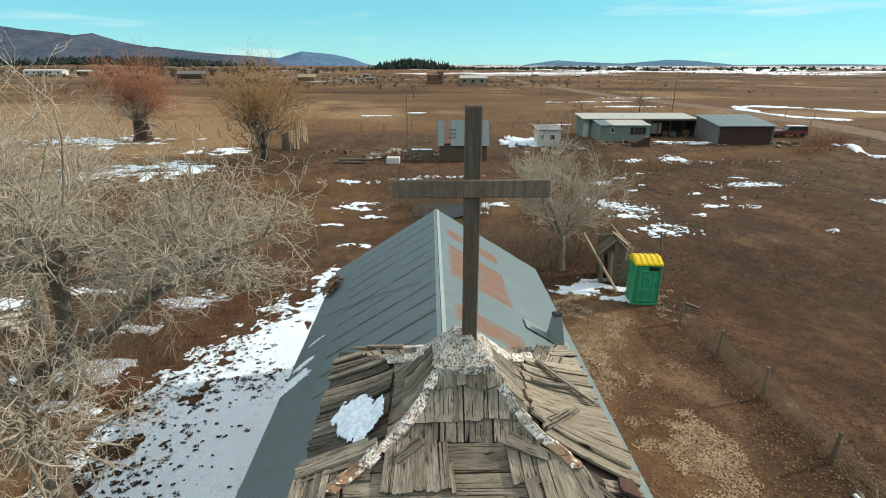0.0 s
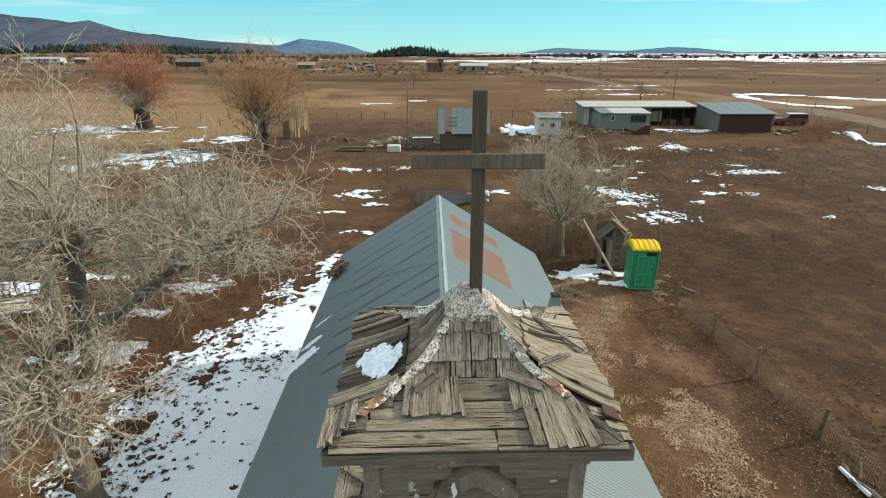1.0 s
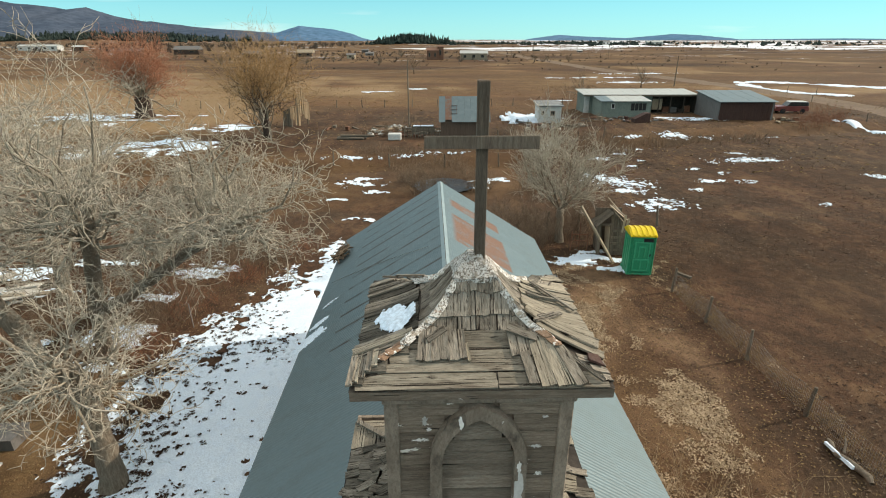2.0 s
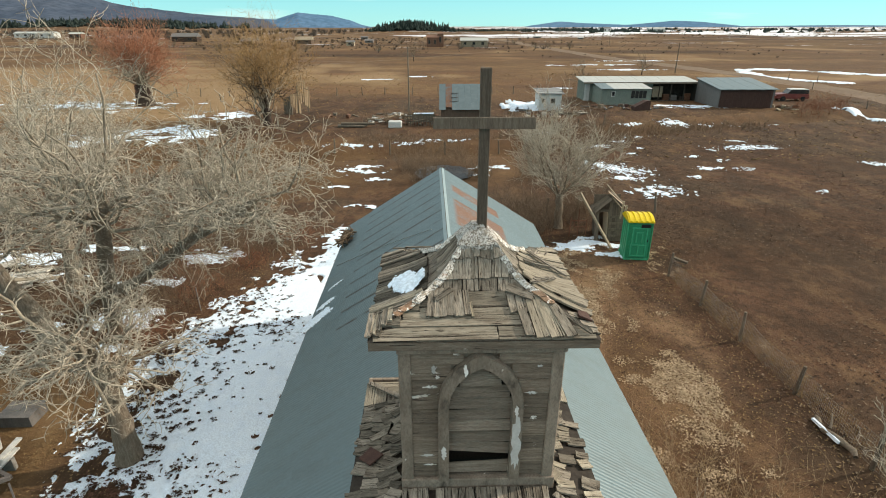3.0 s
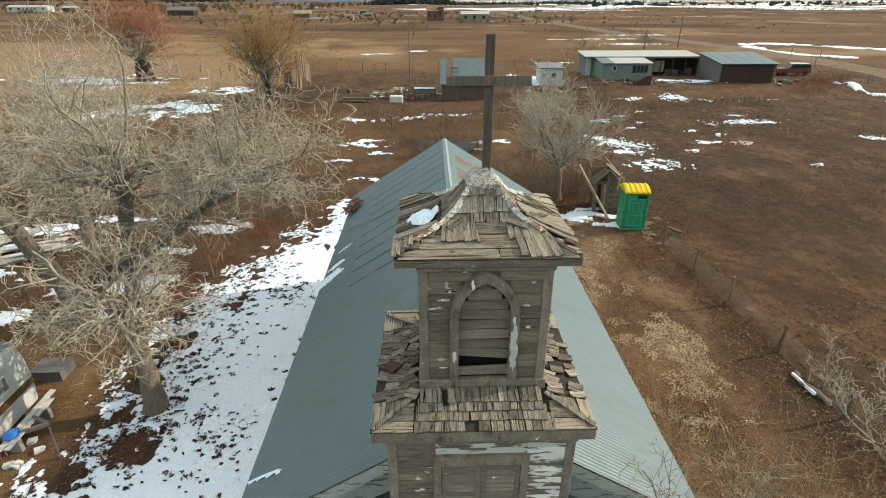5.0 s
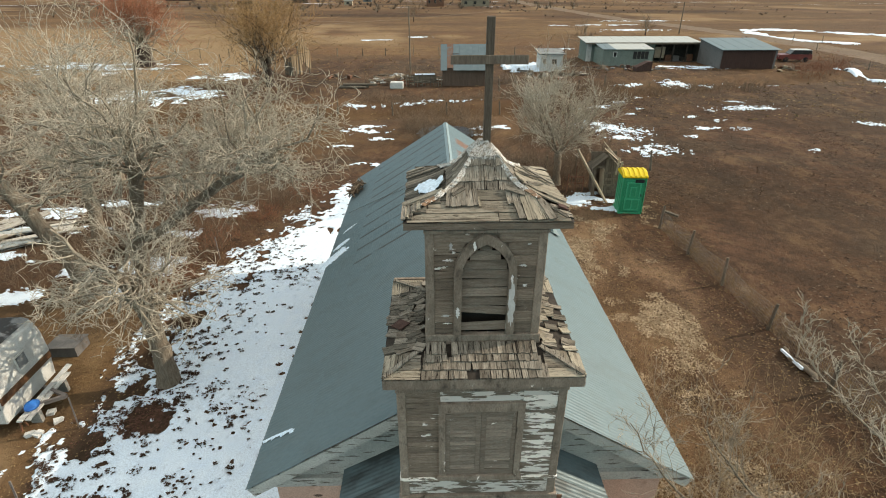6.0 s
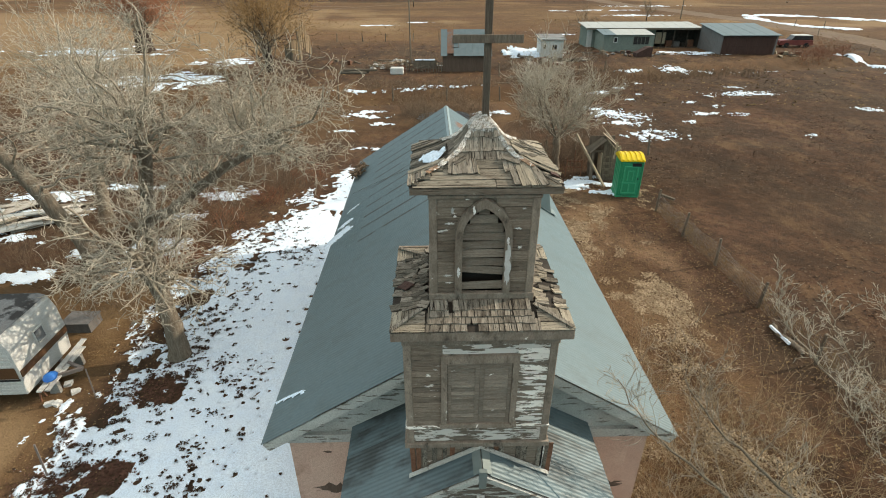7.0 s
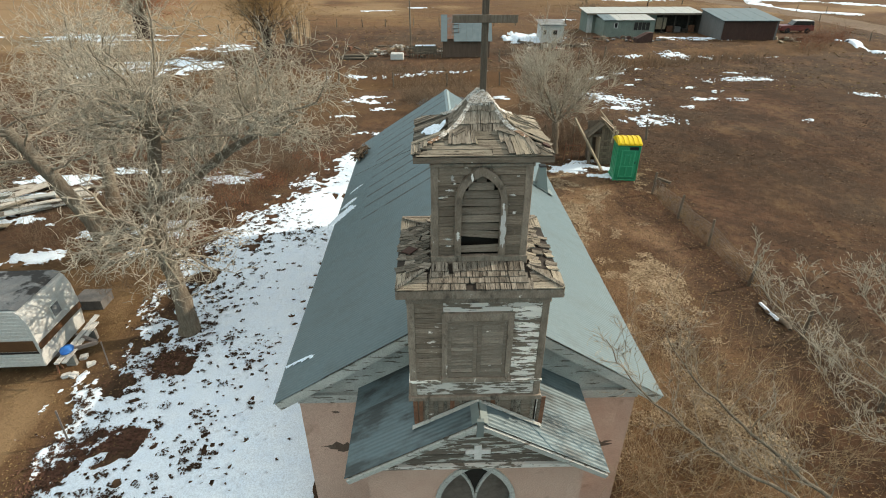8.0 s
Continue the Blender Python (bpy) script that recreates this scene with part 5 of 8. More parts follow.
left = church.matrix_basis
roofm = left @ slope_pose(-1, RIDGE_Z, EAVE_W, EAVE_Z, 0, 0, 0.022)
for cx, cy, rx, ry, turn in ((4.02, 7.75, 0.62, 0.24, 150), (3.85, 8.45, 0.35, 0.13, 150), (3.72, 9.4, 0.28, 0.06, 155), (3.85, 1.15, 0.42, 0.055, 8)):
    snow_sheet("roof_snow", cx - 0.9, cx + 0.9, cy - 0.9, cy + 0.9, 0.03, blob(cx, cy, rx, ry, turn, 0.35, 4.0, cy), 0.02, None, "thin streak of snow on the shaded metal roof", roofm)
bel = left @ side_pose(3, UX, UY) @ pose(0.0, -0.62, roof_z(UP, 0.62) + 0.040, 20)
snow_sheet("roof_snow", -0.5, 0.5, -0.35, 0.5, 0.01, blob(0.10, 0.04, 0.23, 0.19, 20, 0.25, 5.0, 2), 0.016, lambda x, y: 0.9 * max(0, y - 0.08) ** 1.3, "small patch of snow on the shaded belfry roof", bel)


# ---- mountains, far woods, road, water ----
def ridge_line(name, pts, dist, depth, material, label, rough, seed, rise=16.0):
    """A range of hills whose skyline runs through pts (x, height) at that distance."""
    x0, x1 = pts[0][0], pts[-1][0]
    n, rows = 140, 9
    vs, fs = [], []
    for j in range(rows):
        v = j / (rows - 1)
        for i in range(n + 1):
            x = x0 + (x1 - x0) * i / n
            h = np.interp(x, [p[0] for p in pts], [p[1] for p in pts])
            h += min(h * 0.8, rise)
            k = v ** 0.8
            z = h * k + h * rough * (nz(x, v * 900, 0.0042, seed) * 1.0 + 0.6 * nz(x, v * 900, 0.011, seed + 2)) * k * (1 if j < rows - 1 else 0.16)
            vs.append((x * (1 + 0.1 * (v - 1)), dist + depth * (v - 1), z - 2))
    for j in range(rows - 1):
        for i in range(n):
            a = j * (n + 1) + i
            fs.append((a, a + 1, a + n + 2, a + n + 1))
    ob = new(name, raw(name, vs, fs, material, True))
    return tagged(ob, label, "mountain", kind="structure")


D = 2.91
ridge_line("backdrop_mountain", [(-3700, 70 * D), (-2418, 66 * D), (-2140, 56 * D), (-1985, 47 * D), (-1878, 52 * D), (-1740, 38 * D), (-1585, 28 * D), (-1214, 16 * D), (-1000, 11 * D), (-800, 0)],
           3000, 900, m_mountain, "long dark forested mountain ridge painted haze-blue on the horizon", 0.22, 3)
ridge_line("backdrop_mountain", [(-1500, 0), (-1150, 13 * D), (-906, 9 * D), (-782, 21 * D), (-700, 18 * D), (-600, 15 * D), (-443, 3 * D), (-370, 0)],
           3060, 300, m_mountain_far, "distant mountain painted haze-blue on the horizon", 0.12, 9)
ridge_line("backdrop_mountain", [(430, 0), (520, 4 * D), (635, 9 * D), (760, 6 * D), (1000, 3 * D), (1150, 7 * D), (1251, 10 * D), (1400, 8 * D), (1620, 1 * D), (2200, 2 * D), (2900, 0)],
           3060, 300, m_mountain_far, "low distant hills painted haze-blue on the horizon", 0.12, 15, 4.0)


def far_woods(name, n, place, height, material, label, seed, spiky=False, wide=1.0):
    """Many small uneven crowns in one mesh: clumps, or bare upright branches."""
    r = random.Random(seed)
    vs, fs = [], []
    for _ in range(n):
        x, y = place(r)
        h = height * r.choice((r.uniform(0.35, 0.7), r.uniform(0.6, 1.25)))
        w = h * r.uniform(0.25, 0.42) * wide
        z = gz(x, y) - 0.3
        if spiky:
            h, w = h * 0.62, h * 0.55
            for _c in range(16):
                b = len(vs)
                a, t = r.uniform(0, math.tau), r.random()
                ox, oy, top = w * t * math.cos(a), w * t * math.sin(a), h * r.uniform(0.55, 1.0)
                g = h * r.uniform(0.015, 0.04)
                vs += [(x + ox * 0.25 - g, y + oy * 0.25, z + h * 0.1 * r.random()), (x + ox * 0.25 + g, y + oy * 0.25, z), (x + ox, y + oy, z + top), (x + ox * 0.6 - g * 2, y + oy * 0.6, z + top * 0.6)]
                fs += [(b, b + 1, b + 2), (b, b + 2, b + 3)]
            continue
        for _c in range(6):
            v = r.random()
            q = w * (1.05 - v) * 1.1
            ox, oy, oz = r.uniform(-q, q) * 0.8, r.uniform(-q, q) * 0.8, h * (0.1 + 0.6 * v)
            b = len(vs)
            k = 6
            for i in range(k):
                a = i * math.tau / k + r.random()
                vs.append((x + ox + q * r.uniform(0.35, 0.8) * math.cos(a), y + oy + q * r.uniform(0.35, 0.8) * math.sin(a), z + oz + h * r.uniform(-0.16, 0.08)))
            vs.append((x + ox + r.uniform(-0.2, 0.2) * w, y + oy, z + min(h, oz + h * r.uniform(0.2, 0.4))))
            vs.append((x + ox, y + oy, z))
            for i in range(k):
                fs.append((b + i, b + (i + 1) % k, b + k))
                fs.append((b + (i + 1) % k, b + i, b + k + 1))
    return tagged(new(name, raw(name, vs, fs, material)), label, "trees", kind="stuff")


def band(x0, x1, y0, y1):
    return lambda r: (r.uniform(x0, x1), r.uniform(y0, y1))


far_woods("conifer_grove", 330, lambda r: (-55 + r.gauss(0, 26), 900 + r.uniform(-40, 120)), 14, m_conifer, "dark conifer grove on a low rise", 1, False, 1.5)
far_woods("conifer_wood", 700, lambda r: (r.choice((-1000, -840, -1100)) + r.gauss(0, 85), 1650 + r.uniform(-250, 350)), 22, m_conifer, "dark pine woods at the mountain's foot", 2, False, 1.7)
far_woods("bare_wood", 700, lambda r: (r.uniform(-900, -120), 800 + r.uniform(-350, 300)), 10, m_farbare, "far grey-brown leafless trees", 3, True)
far_woods("far_tree_row", 200, lambda r: (r.uniform(-20, 180), 1000 + r.uniform(-40, 200)), 6.5, m_conifer, "thin dark row of trees on the horizon", 4, False, 2.0)
far_woods("far_tree_row", 420, lambda r: ((lambda x: (x, 1050 + r.uniform(-250, 350)))(r.choice((r.uniform(180, 560), r.uniform(600, 1000), r.uniform(220, 330))))), 7, m_conifer, "scattered dark junipers along the far fields", 5, False, 2.2)


far_woods("far_scrub", 420, lambda r: (r.gauss(-45, 60), 330 + r.uniform(-70, 190)), 3.2, m_farbare, "low grey scrub round the far farms", 6, True)
far_woods("far_scrub", 260, lambda r: (r.uniform(60, 420), 560 + r.uniform(-60, 240)), 3.0, m_farbare, "low dark scrub on the snowy plain", 7, True)


def strip(name, pts, width, material, label, lift=0.05, category="road", kind="structure"):
    vs, fs = [], []
    dense = []
    for (ax, ay), (bx, by) in zip(pts, pts[1:]):
        k = max(2, int(math.hypot(bx - ax, by - ay) / 3))
        dense += [(ax + (bx - ax) * i / k, ay + (by - ay) * i / k) for i in range(k)]
    dense.append(pts[-1])
    for i, (x, y) in enumerate(dense):
        nx, ny = dense[min(i + 1, len(dense) - 1)]
        px, py = dense[max(i - 1, 0)]
        d = Vector((nx - px, ny - py)).normalized()
        for s in (-1, -0.4, 0.4, 1):
            w = s * width / 2 * (1 + 0.1 * nz(x, y, 0.2, 30 + s))
            qx, qy = x - d.y * w, y + d.x * w
            vs.append((qx, qy, gz(qx, qy) + (lift if abs(s) < 0.9 else -0.03)))
    for i in range(len(dense) - 1):
        for s in range(3):
            a = i * 4 + s
            fs.append((a, a + 1, a + 5, a + 4))
    return tagged(new(name, raw(name, vs, fs, material, True)), label, category, kind=kind)


far_woods("far_scrub", 700, lambda r: (r.uniform(-130, 170), 190 + 200 * r.random() ** 0.7), 1.5, m_farbare, "low brown weeds and scrub over the far pasture", 8, True)
strip("road", [(64, 20), (67, 60), (69, 82), (70, 100), (70, 125), (66, 150), (59, 185), (55, 230), (50, 300), (44, 420)], 9, m_road, "pale dirt road past the farm", 0.06)
strip("field_track", [(-420, 330), (-240, 300), (-150, 262), (-90, 222), (-60, 180), (-30, 176)], 1.5, m_road, "pale rutted field track", 0.05, "track")
strip("field_track", [(-150, 150), (-40, 158), (-12, 190), (20, 240)], 1.1, m_road, "pale field track", 0.05, "track")

vs = [(4.6 * 0.5 * (1 + 0.2 * nz(i, 0, 0.7)) * math.cos(i * math.tau / 40) - 0.1, 38.2 + 2.3 * (1 + 0.2 * nz(i, 3, 0.7)) * math.sin(i * math.tau / 40), -0.02) for i in range(40)]
tagged(new("water_pond", raw("water_pond", vs, [list(range(40))], m_pond)), "small dark stock pond behind the church", "pond", kind="structure")


# ---- trees ----
class Tubes:
    def __init__(self):
        self.vs, self.fs = [], []

    def add(self, pts, radii, sides):
        b0 = len(self.vs)
        n = len(pts)
        for i, p in enumerate(pts):
            d = (pts[min(i + 1, n - 1)] - pts[max(i - 1, 0)]).normalized()
            a = d.orthogonal().normalized()
            if i and a.dot(last) < 0:
                a = -a
            last = a
            b = d.cross(a)
            for k in range(sides):
                t = k * math.tau / sides
                self.vs.append(p + (a * math.cos(t) + b * math.sin(t)) * radii[i])
        for i in range(n - 1):
            for k in range(sides):
                q = (k + 1) % sides
                self.fs.append((b0 + i * sides + k, b0 + i * sides + q, b0 + (i + 1) * sides + q, b0 + (i + 1) * sides + k))
        self.fs.append([b0 + (n - 1) * sides + k for k in range(sides)])

    def mesh(self, name, material):
        return raw(name, [tuple(v) for v in self.vs], self.fs, material, True)


def grow(T, r, p, d, length, radius, level, kids, up=0.05, wander=0.22, spread=(28, 62), taper=0.45, rmin=0.0075, thick=None):
    """A branch and what grows from it."""
    n = 6 if level == 0 else (5 if level < 3 else 4)
    pts, dirs = [p.copy()], [d.copy()]
    for _ in range(n):
        d = (d + Vector((r.gauss(0, wander), r.gauss(0, wander), r.gauss(0, wander) + up))).normalized()
        p = p + d * (length / n)
        pts.append(p.copy())
        dirs.append(d.copy())
    rad = [radius * (1 - (1 - taper) * i / n) for i in range(n + 1)]
    if level >= len(kids):
        rad[-1] = radius * 0.25
    (thick if thick and level == 0 else T).add(pts, rad, 7 if radius > 0.07 else (5 if radius > 0.025 else 3))
    if level >= len(kids):
        return
    c = kids[level]
    for i in range(c):
        f = 0.22 + 0.78 * (i + r.random()) / c
        k = min(n, max(1, int(f * n)))
        base = pts[k - 1].lerp(pts[k], f * n - k + 1 if k < n else 1.0)
        side = dirs[k].orthogonal()
        side.rotate(Matrix.Rotation(r.uniform(0, math.tau), 3, dirs[k]))
        ang = radians(r.uniform(*spread))
        nd_ = (dirs[k] * math.cos(ang) + side * math.sin(ang)).normalized()
        grow(T, r, base, nd_, length * r.uniform(0.40, 0.65), max(rmin, rad[k] * r.uniform(0.45, 0.68)), level + 1, kids, up, wander, spread, taper, rmin, thick)


def tree(name, base, trunk, r0, r1, limbs, kids, label, seed, bark=m_bark, twig=m_twig, up=0.06, wander=0.26, spread=(26, 66), group="", limb_r=0.058, rmin=0.0098, limb=None):
    """trunk: points from the base up; limbs: (where on the trunk, direction, length)."""
    r = random.Random(seed)
    t = thing(name, pose(base[0], base[1], gz(*base)), label, "tree", group)
    T = Tubes()
    pts = [Vector(p) for p in trunk]
    dense = []
    for a, b in zip(pts, pts[1:]):
        dense += [a.lerp(b, i / 5) + Vector((r.gauss(0, 0.02), r.gauss(0, 0.02), 0)) for i in range(5)]
    dense.append(pts[-1])
    m = len(dense) - 1
    rad = [(r0 + (r1 - r0) * i / m) * (1 + 0.5 * math.exp(-i * 1.3)) * (1 + r.uniform(-0.06, 0.06)) for i in range(m + 1)]
    T.add(dense, rad, 12)
    part("trunk", T.mesh("trunk", bark), None, t, "furrowed bark trunk")
    C = Tubes()
    for f, d, L in limbs:
        B = Tubes()
        k = min(m - 1, int(f * m))
        p = dense[k].lerp(dense[k + 1], f * m - k)
        grow(C, r, p, Vector(d).normalized(), L, min(limb_r, r1 * 0.75) * r.uniform(0.7, 1.1), 0, kids, up, wander, spread, 0.45, rmin, B)
        part("limb", B.mesh("limb", limb or m_limb), None, t)
    part("crown", C.mesh("crown", twig), None, t, "bare crown of fine twigs")
    return t


def fan(r, n, tilt, L, f0=0.8, around=(0, 360)):
    """Limbs round a pollard head."""
    out = []
    for i in range(n):
        a = radians(around[0] + (around[1] - around[0]) * (i + r.random()) / n)
        e = radians(r.uniform(*tilt))
        out.append((r.uniform(f0, 1.0), (math.cos(a) * math.cos(e), math.sin(a) * math.cos(e), math.sin(e)), L * r.uniform(0.7, 1.2)))
    return out


rt = random.Random(11)
T1_TRUNK = [(0, 0, -0.2), (0.06, 0.0, 1.17), (-0.14, 0.2, 2.3), (-0.47, 0.1, 3.6)]
ROWT = "trees along the snowy yard"
tree("cottonwood_tree", (-8.5, 8.96), T1_TRUNK, 0.30, 0.2,
     fan(rt, 18, (-25, 60), 2.1, 0.74), (6, 5, 3), "leaning pollard cottonwood with furrowed trunk at the snow's edge", 21, up=0.0, spread=(25, 60), group=ROWT)
tree("cottonwood_tree", (-12.4, 15.0), [(0, 0, -0.2), (0.95, -1.05, 1.9), (2.1, -2.35, 4.1), (3.1, -3.4, 6.2)], 0.27, 0.2,
     fan(rt, 17, (-30, 60), 2.7, 0.86) + [(0.95, (-0.9, -0.3, 0.35), 4.4), (0.95, (-0.5, 0.1, 0.7), 3.0), (0.97, (-0.7, 0.4, 0.5), 3.6), (0.95, (-0.6, 0.3, 1.0), 3.8), (0.97, (-0.2, 0.5, 1.0), 3.2), (0.96, (-0.9, 0.5, 0.8), 4.2)],
     (6, 5, 3), "tall upright pollard cottonwood with drooping bare branches", 22, up=0.02, group=ROWT)
tree("cottonwood_tree", (-13.4, 13.6), [(0, 0, -0.2), (-0.4, -0.1, 1.8), (-1.2, -0.3, 4.0), (-2.0, -0.3, 5.4)], 0.34, 0.2,
     fan(rt, 12, (-10, 40), 2.8, 0.6), (6, 5, 3), "leaning bare cottonwood among brush", 23, up=0.05, group=ROWT)
tree("cottonwood_tree", (-14.9, 18.5), [(0, 0, -0.2), (3.5, -2.7, 2.0), (7.2, -5.4, 4.75), (9.8, -7.2, 6.4)], 0.25, 0.10,
     fan(rt, 16, (20, 80), 2.4, 0.4) + fan(rt, 14, (-20, 60), 2.0, 0.72), (6, 5, 3), "steeply leaning bare cottonwood reaching over the yard", 24, up=0.04, group=ROWT)
tree("cottonwood_tree", (-16.5, 19.0), [(0, 0, -0.2), (0.2, 0, 2.5), (0.1, 0.2, 5.0)], 0.3, 0.18,
     fan(rt, 11, (0, 42), 3.2, 0.5) + [(0.9, (-0.2, 0, 1), 4.6), (0.9, (-0.5, 0.2, 1), 4.2), (0.9, (0.1, 0.3, 1), 4.4), (0.9, (0.5, 0.2, 1), 4.2)], (6, 5, 3), "bare cottonwood with a wide pale crown", 25, up=0.06, group=ROWT)
tree("cottonwood_tree", (-18.5, 12.5), [(0, 0, -0.2), (0.1, -0.2, 2.0), (0.4, -0.2, 4.2)], 0.3, 0.18,
     fan(rt, 11, (0, 42), 3.2, 0.5), (6, 5, 3), "bare cottonwood with a wide pale crown", 26, up=0.06, group=ROWT)
tree("cottonwood_tree", (-20.0, 27.0), [(0, 0, -0.2), (0.1, -0.2, 2.0), (0.4, -0.2, 4.0)], 0.3, 0.18,
     fan(rt, 11, (10, 75), 3.4, 0.5), (6, 5, 4), "bare cottonwood with a wide pale crown", 27, up=0.06, group=ROWT)
tree("apple_tree", (6.45, 26.4), [(0, 0, -0.2), (-0.05, 0, 1.0), (-0.1, 0, 1.9)], 0.24, 0.2,
     [(0.97, (-0.95, 0, 0.5), 3.9), (0.97, (0.9, 0.1, 0.45), 3.3), (0.95, (-0.8, -0.4, 0.75), 3.6), (0.97, (-0.45, 0.4, 0.9), 3.2), (0.97, (0.4, -0.3, 0.9), 3.2), (0.95, (0.0, -0.7, 0.6), 2.2), (0.95, (0.1, 0.7, 0.6), 2.4)],
     (12, 8, 4), "small spreading leafless tree beside the outhouse", 28, m_bark, m_twig, up=0.12, wander=0.17, spread=(20, 52), limb_r=0.07, rmin=0.0105, limb=m_bark)
tree("willow_tree", (-43.9, 77), [(0, 0, -0.3), (0, 0, 1.6), (0, 0, 2.9)], 1.3, 1.0, fan(rt, 20, (18, 72), 4.6, 0.7), (4, 4), "pollard willow with pale limbs and a dark trunk", 29, m_darkbark, m_twig, up=0.12, limb_r=0.16, rmin=0.032)
tree("willow_tree", (-43.9, 77.4), [(0, 0, 1.6), (0, 0, 3.4)], 0.6, 0.5, fan(rt, 74, (16, 74), 6.3, 0.7), (8, 5), "haze of long red willow shoots", 30, m_darkbark, m_twig_red, up=0.12, limb_r=0.03, rmin=0.016)
tree("willow_tree", (-20.6, 60), [(0, 0, -0.3), (0, 0, 1.0), (0, 0, 2.0)], 0.5, 0.4, fan(rt, 17, (36, 78), 5.8, 0.1), (4, 4), "dark-limbed golden willow by the ruin", 31, m_darkbark, m_darkbark, up=0.10, limb_r=0.10, rmin=0.022)
tree("willow_tree", (-20.6, 60.3), [(0, 0, 1.5), (0, 0, 3.0)], 0.3, 0.25, fan(rt, 70, (30, 80), 6.4, 0.6), (8, 4), "haze of long golden willow shoots", 32, m_darkbark, m_twig_gold, up=0.10, limb_r=0.02, rmin=0.0115)
for x, y, h, s in ((46, 125, 3.0, 41), (24, 93, 3.0, 42), (-9.5, 175, 4.0, 43)):
    tree("small_tree", (x, y), [(0, 0, -0.2), (0, 0, h * 0.45)], 0.14, 0.1, fan(rt, 8, (40, 80), h, 0.6), (6, 5), "small far leafless tree", s, m_darkbark, m_twig_brown, up=0.1, rmin=0.02)
scrub = tree("far_scrub_tree", (-60, 240), [(0, 0, -0.2), (0, 0, 1.0)], 0.2, 0.15, fan(rt, 9, (25, 80), 2.2, 0.3), (5, 4), "far leafless scrub tree in the pasture", 44, m_darkbark, m_twig_brown, up=0.1, limb_r=0.08, rmin=0.035, group="far scrub trees")
for i in range(34):
    x, y = rt.choice(((rt.uniform(-190, -40), rt.uniform(200, 330)), (rt.uniform(-60, 60), rt.uniform(230, 380)), (rt.uniform(-330, -150), rt.uniform(290, 420))))
    copy_thing(scrub, pose(x, y, gz(x, y), 0, 0, rt.uniform(0, 360)))
# the bare tree before the church, its limbs reaching over the yard
def reaching_tree(base, trunk, boughs, label, seed, flare=(0.5, 1.1), wood=None, twigs=None):
    r = random.Random(seed)
    t = thing("elm_tree", pose(base[0], base[1], 0), label, "tree")
    o = Vector((base[0], base[1], 0))
    T = Tubes()
    T.add([Vector(p) - o for p in trunk], [0.17, 0.14, 0.12, 0.10][:len(trunk)], 9)
    part("trunk", T.mesh("trunk", m_bark), None, t)
    C = Tubes()
    for pts, r0, n, L in boughs:
        P = [Vector(p) - o for p in pts]
        dense = []
        for a, b in zip(P, P[1:]):
            dense += [a.lerp(b, i / 4) + Vector((r.gauss(0, 0.02), r.gauss(0, 0.02), r.gauss(0, 0.02))) for i in range(4)]
        dense.append(P[-1])
        m = len(dense) - 1
        Bm = Tubes()
        Bm.add(dense, [r0 * (1 - 0.8 * i / m) for i in range(m + 1)], 7)
        part("bough", Bm.mesh("bough", wood or m_bough), None, t)
        for i in range(n):
            k = 1 + int((m - 1) * (0.15 + 0.85 * (i + r.random()) / n))
            k = min(m, k)
            d = (dense[k] - dense[k - 1]).normalized()
            side = d.orthogonal()
            side.rotate(Matrix.Rotation(r.uniform(0, math.tau), 3, d))
            grow(C, r, dense[k], (d + side * r.uniform(*flare) + Vector((0, 0, 0.6))).normalized(), L * r.uniform(0.6, 1.2), r0 * 0.3 * (1 - 0.6 * k / m), 0, (4, 2, 2), 0.06, 0.16, (22, 50), 0.45, 0.0042)
    part("crown", C.mesh("crown", twigs or m_twig), None, t, "thin bare twigs")


# twigs take the darker limb bark: their backlit tone put into the colour
reaching_tree((6.3, -0.4), [(6.3, -0.4, -0.3), (6.05, -0.25, 1.2), (5.7, 0.0, 2.4), (5.25, 0.22, 3.4)],
              [([(5.25, 0.22, 3.4), (4.98, 0.3, 4.05), (4.35, 0.5, 4.5), (3.75, 0.8, 4.93), (3.1, 1.2, 5.45), (2.75, 1.5, 5.95)], 0.04, 22, 0.75),
               ([(5.5, 0.1, 2.9), (4.67, 0.3, 4.0), (3.75, 0.6, 4.33), (3.1, 1.0, 4.7), (2.45, 1.6, 5.0), (2.2, 2.2, 5.3)], 0.036, 22, 0.7)],
              "slender bare elm reaching in front of the church", 33, (0.3, 1.0), twigs=m_limb)
reaching_tree((9.4, 0.6), [(9.4, 0.6, -0.3), (9.1, 0.8, 1.4), (8.5, 1.1, 2.8), (7.8, 1.5, 3.6)],
              [([(7.8, 1.5, 3.6), (7.1, 1.83, 4.2), (5.83, 1.76, 5), (5.01, 2.18, 5.6), (4.68, 2.6, 6), (4.51, 2.79, 6.3)], 0.02, 24, 0.42),
               ([(7.8, 1.5, 3.6), (7.36, 2.51, 4.8), (6.88, 2.97, 5.4), (6.75, 3.3, 5.75)], 0.02, 18, 0.45),
               ([(7.8, 1.5, 3.6), (7.79, 3.18, 5), (7.7, 3.88, 5.5)], 0.02, 16, 0.45),
               ([(7.8, 1.5, 3.6), (6.43, 0.96, 4.2), (5.75, 1.11, 4.5), (5.34, 1.41, 5), (5.1, 1.71, 5.5)], 0.016, 16, 0.5),
               ([(7.8, 1.5, 3.6), (6.91, 1.81, 4.6), (5.84, 2.2, 5.3), (5.42, 2.59, 5.9), (5.44, 2.95, 6.2)], 0.018, 18, 0.4)],
              "spreading bare elm at the edge of the yard", 34, (0.2, 0.75), m_limb)


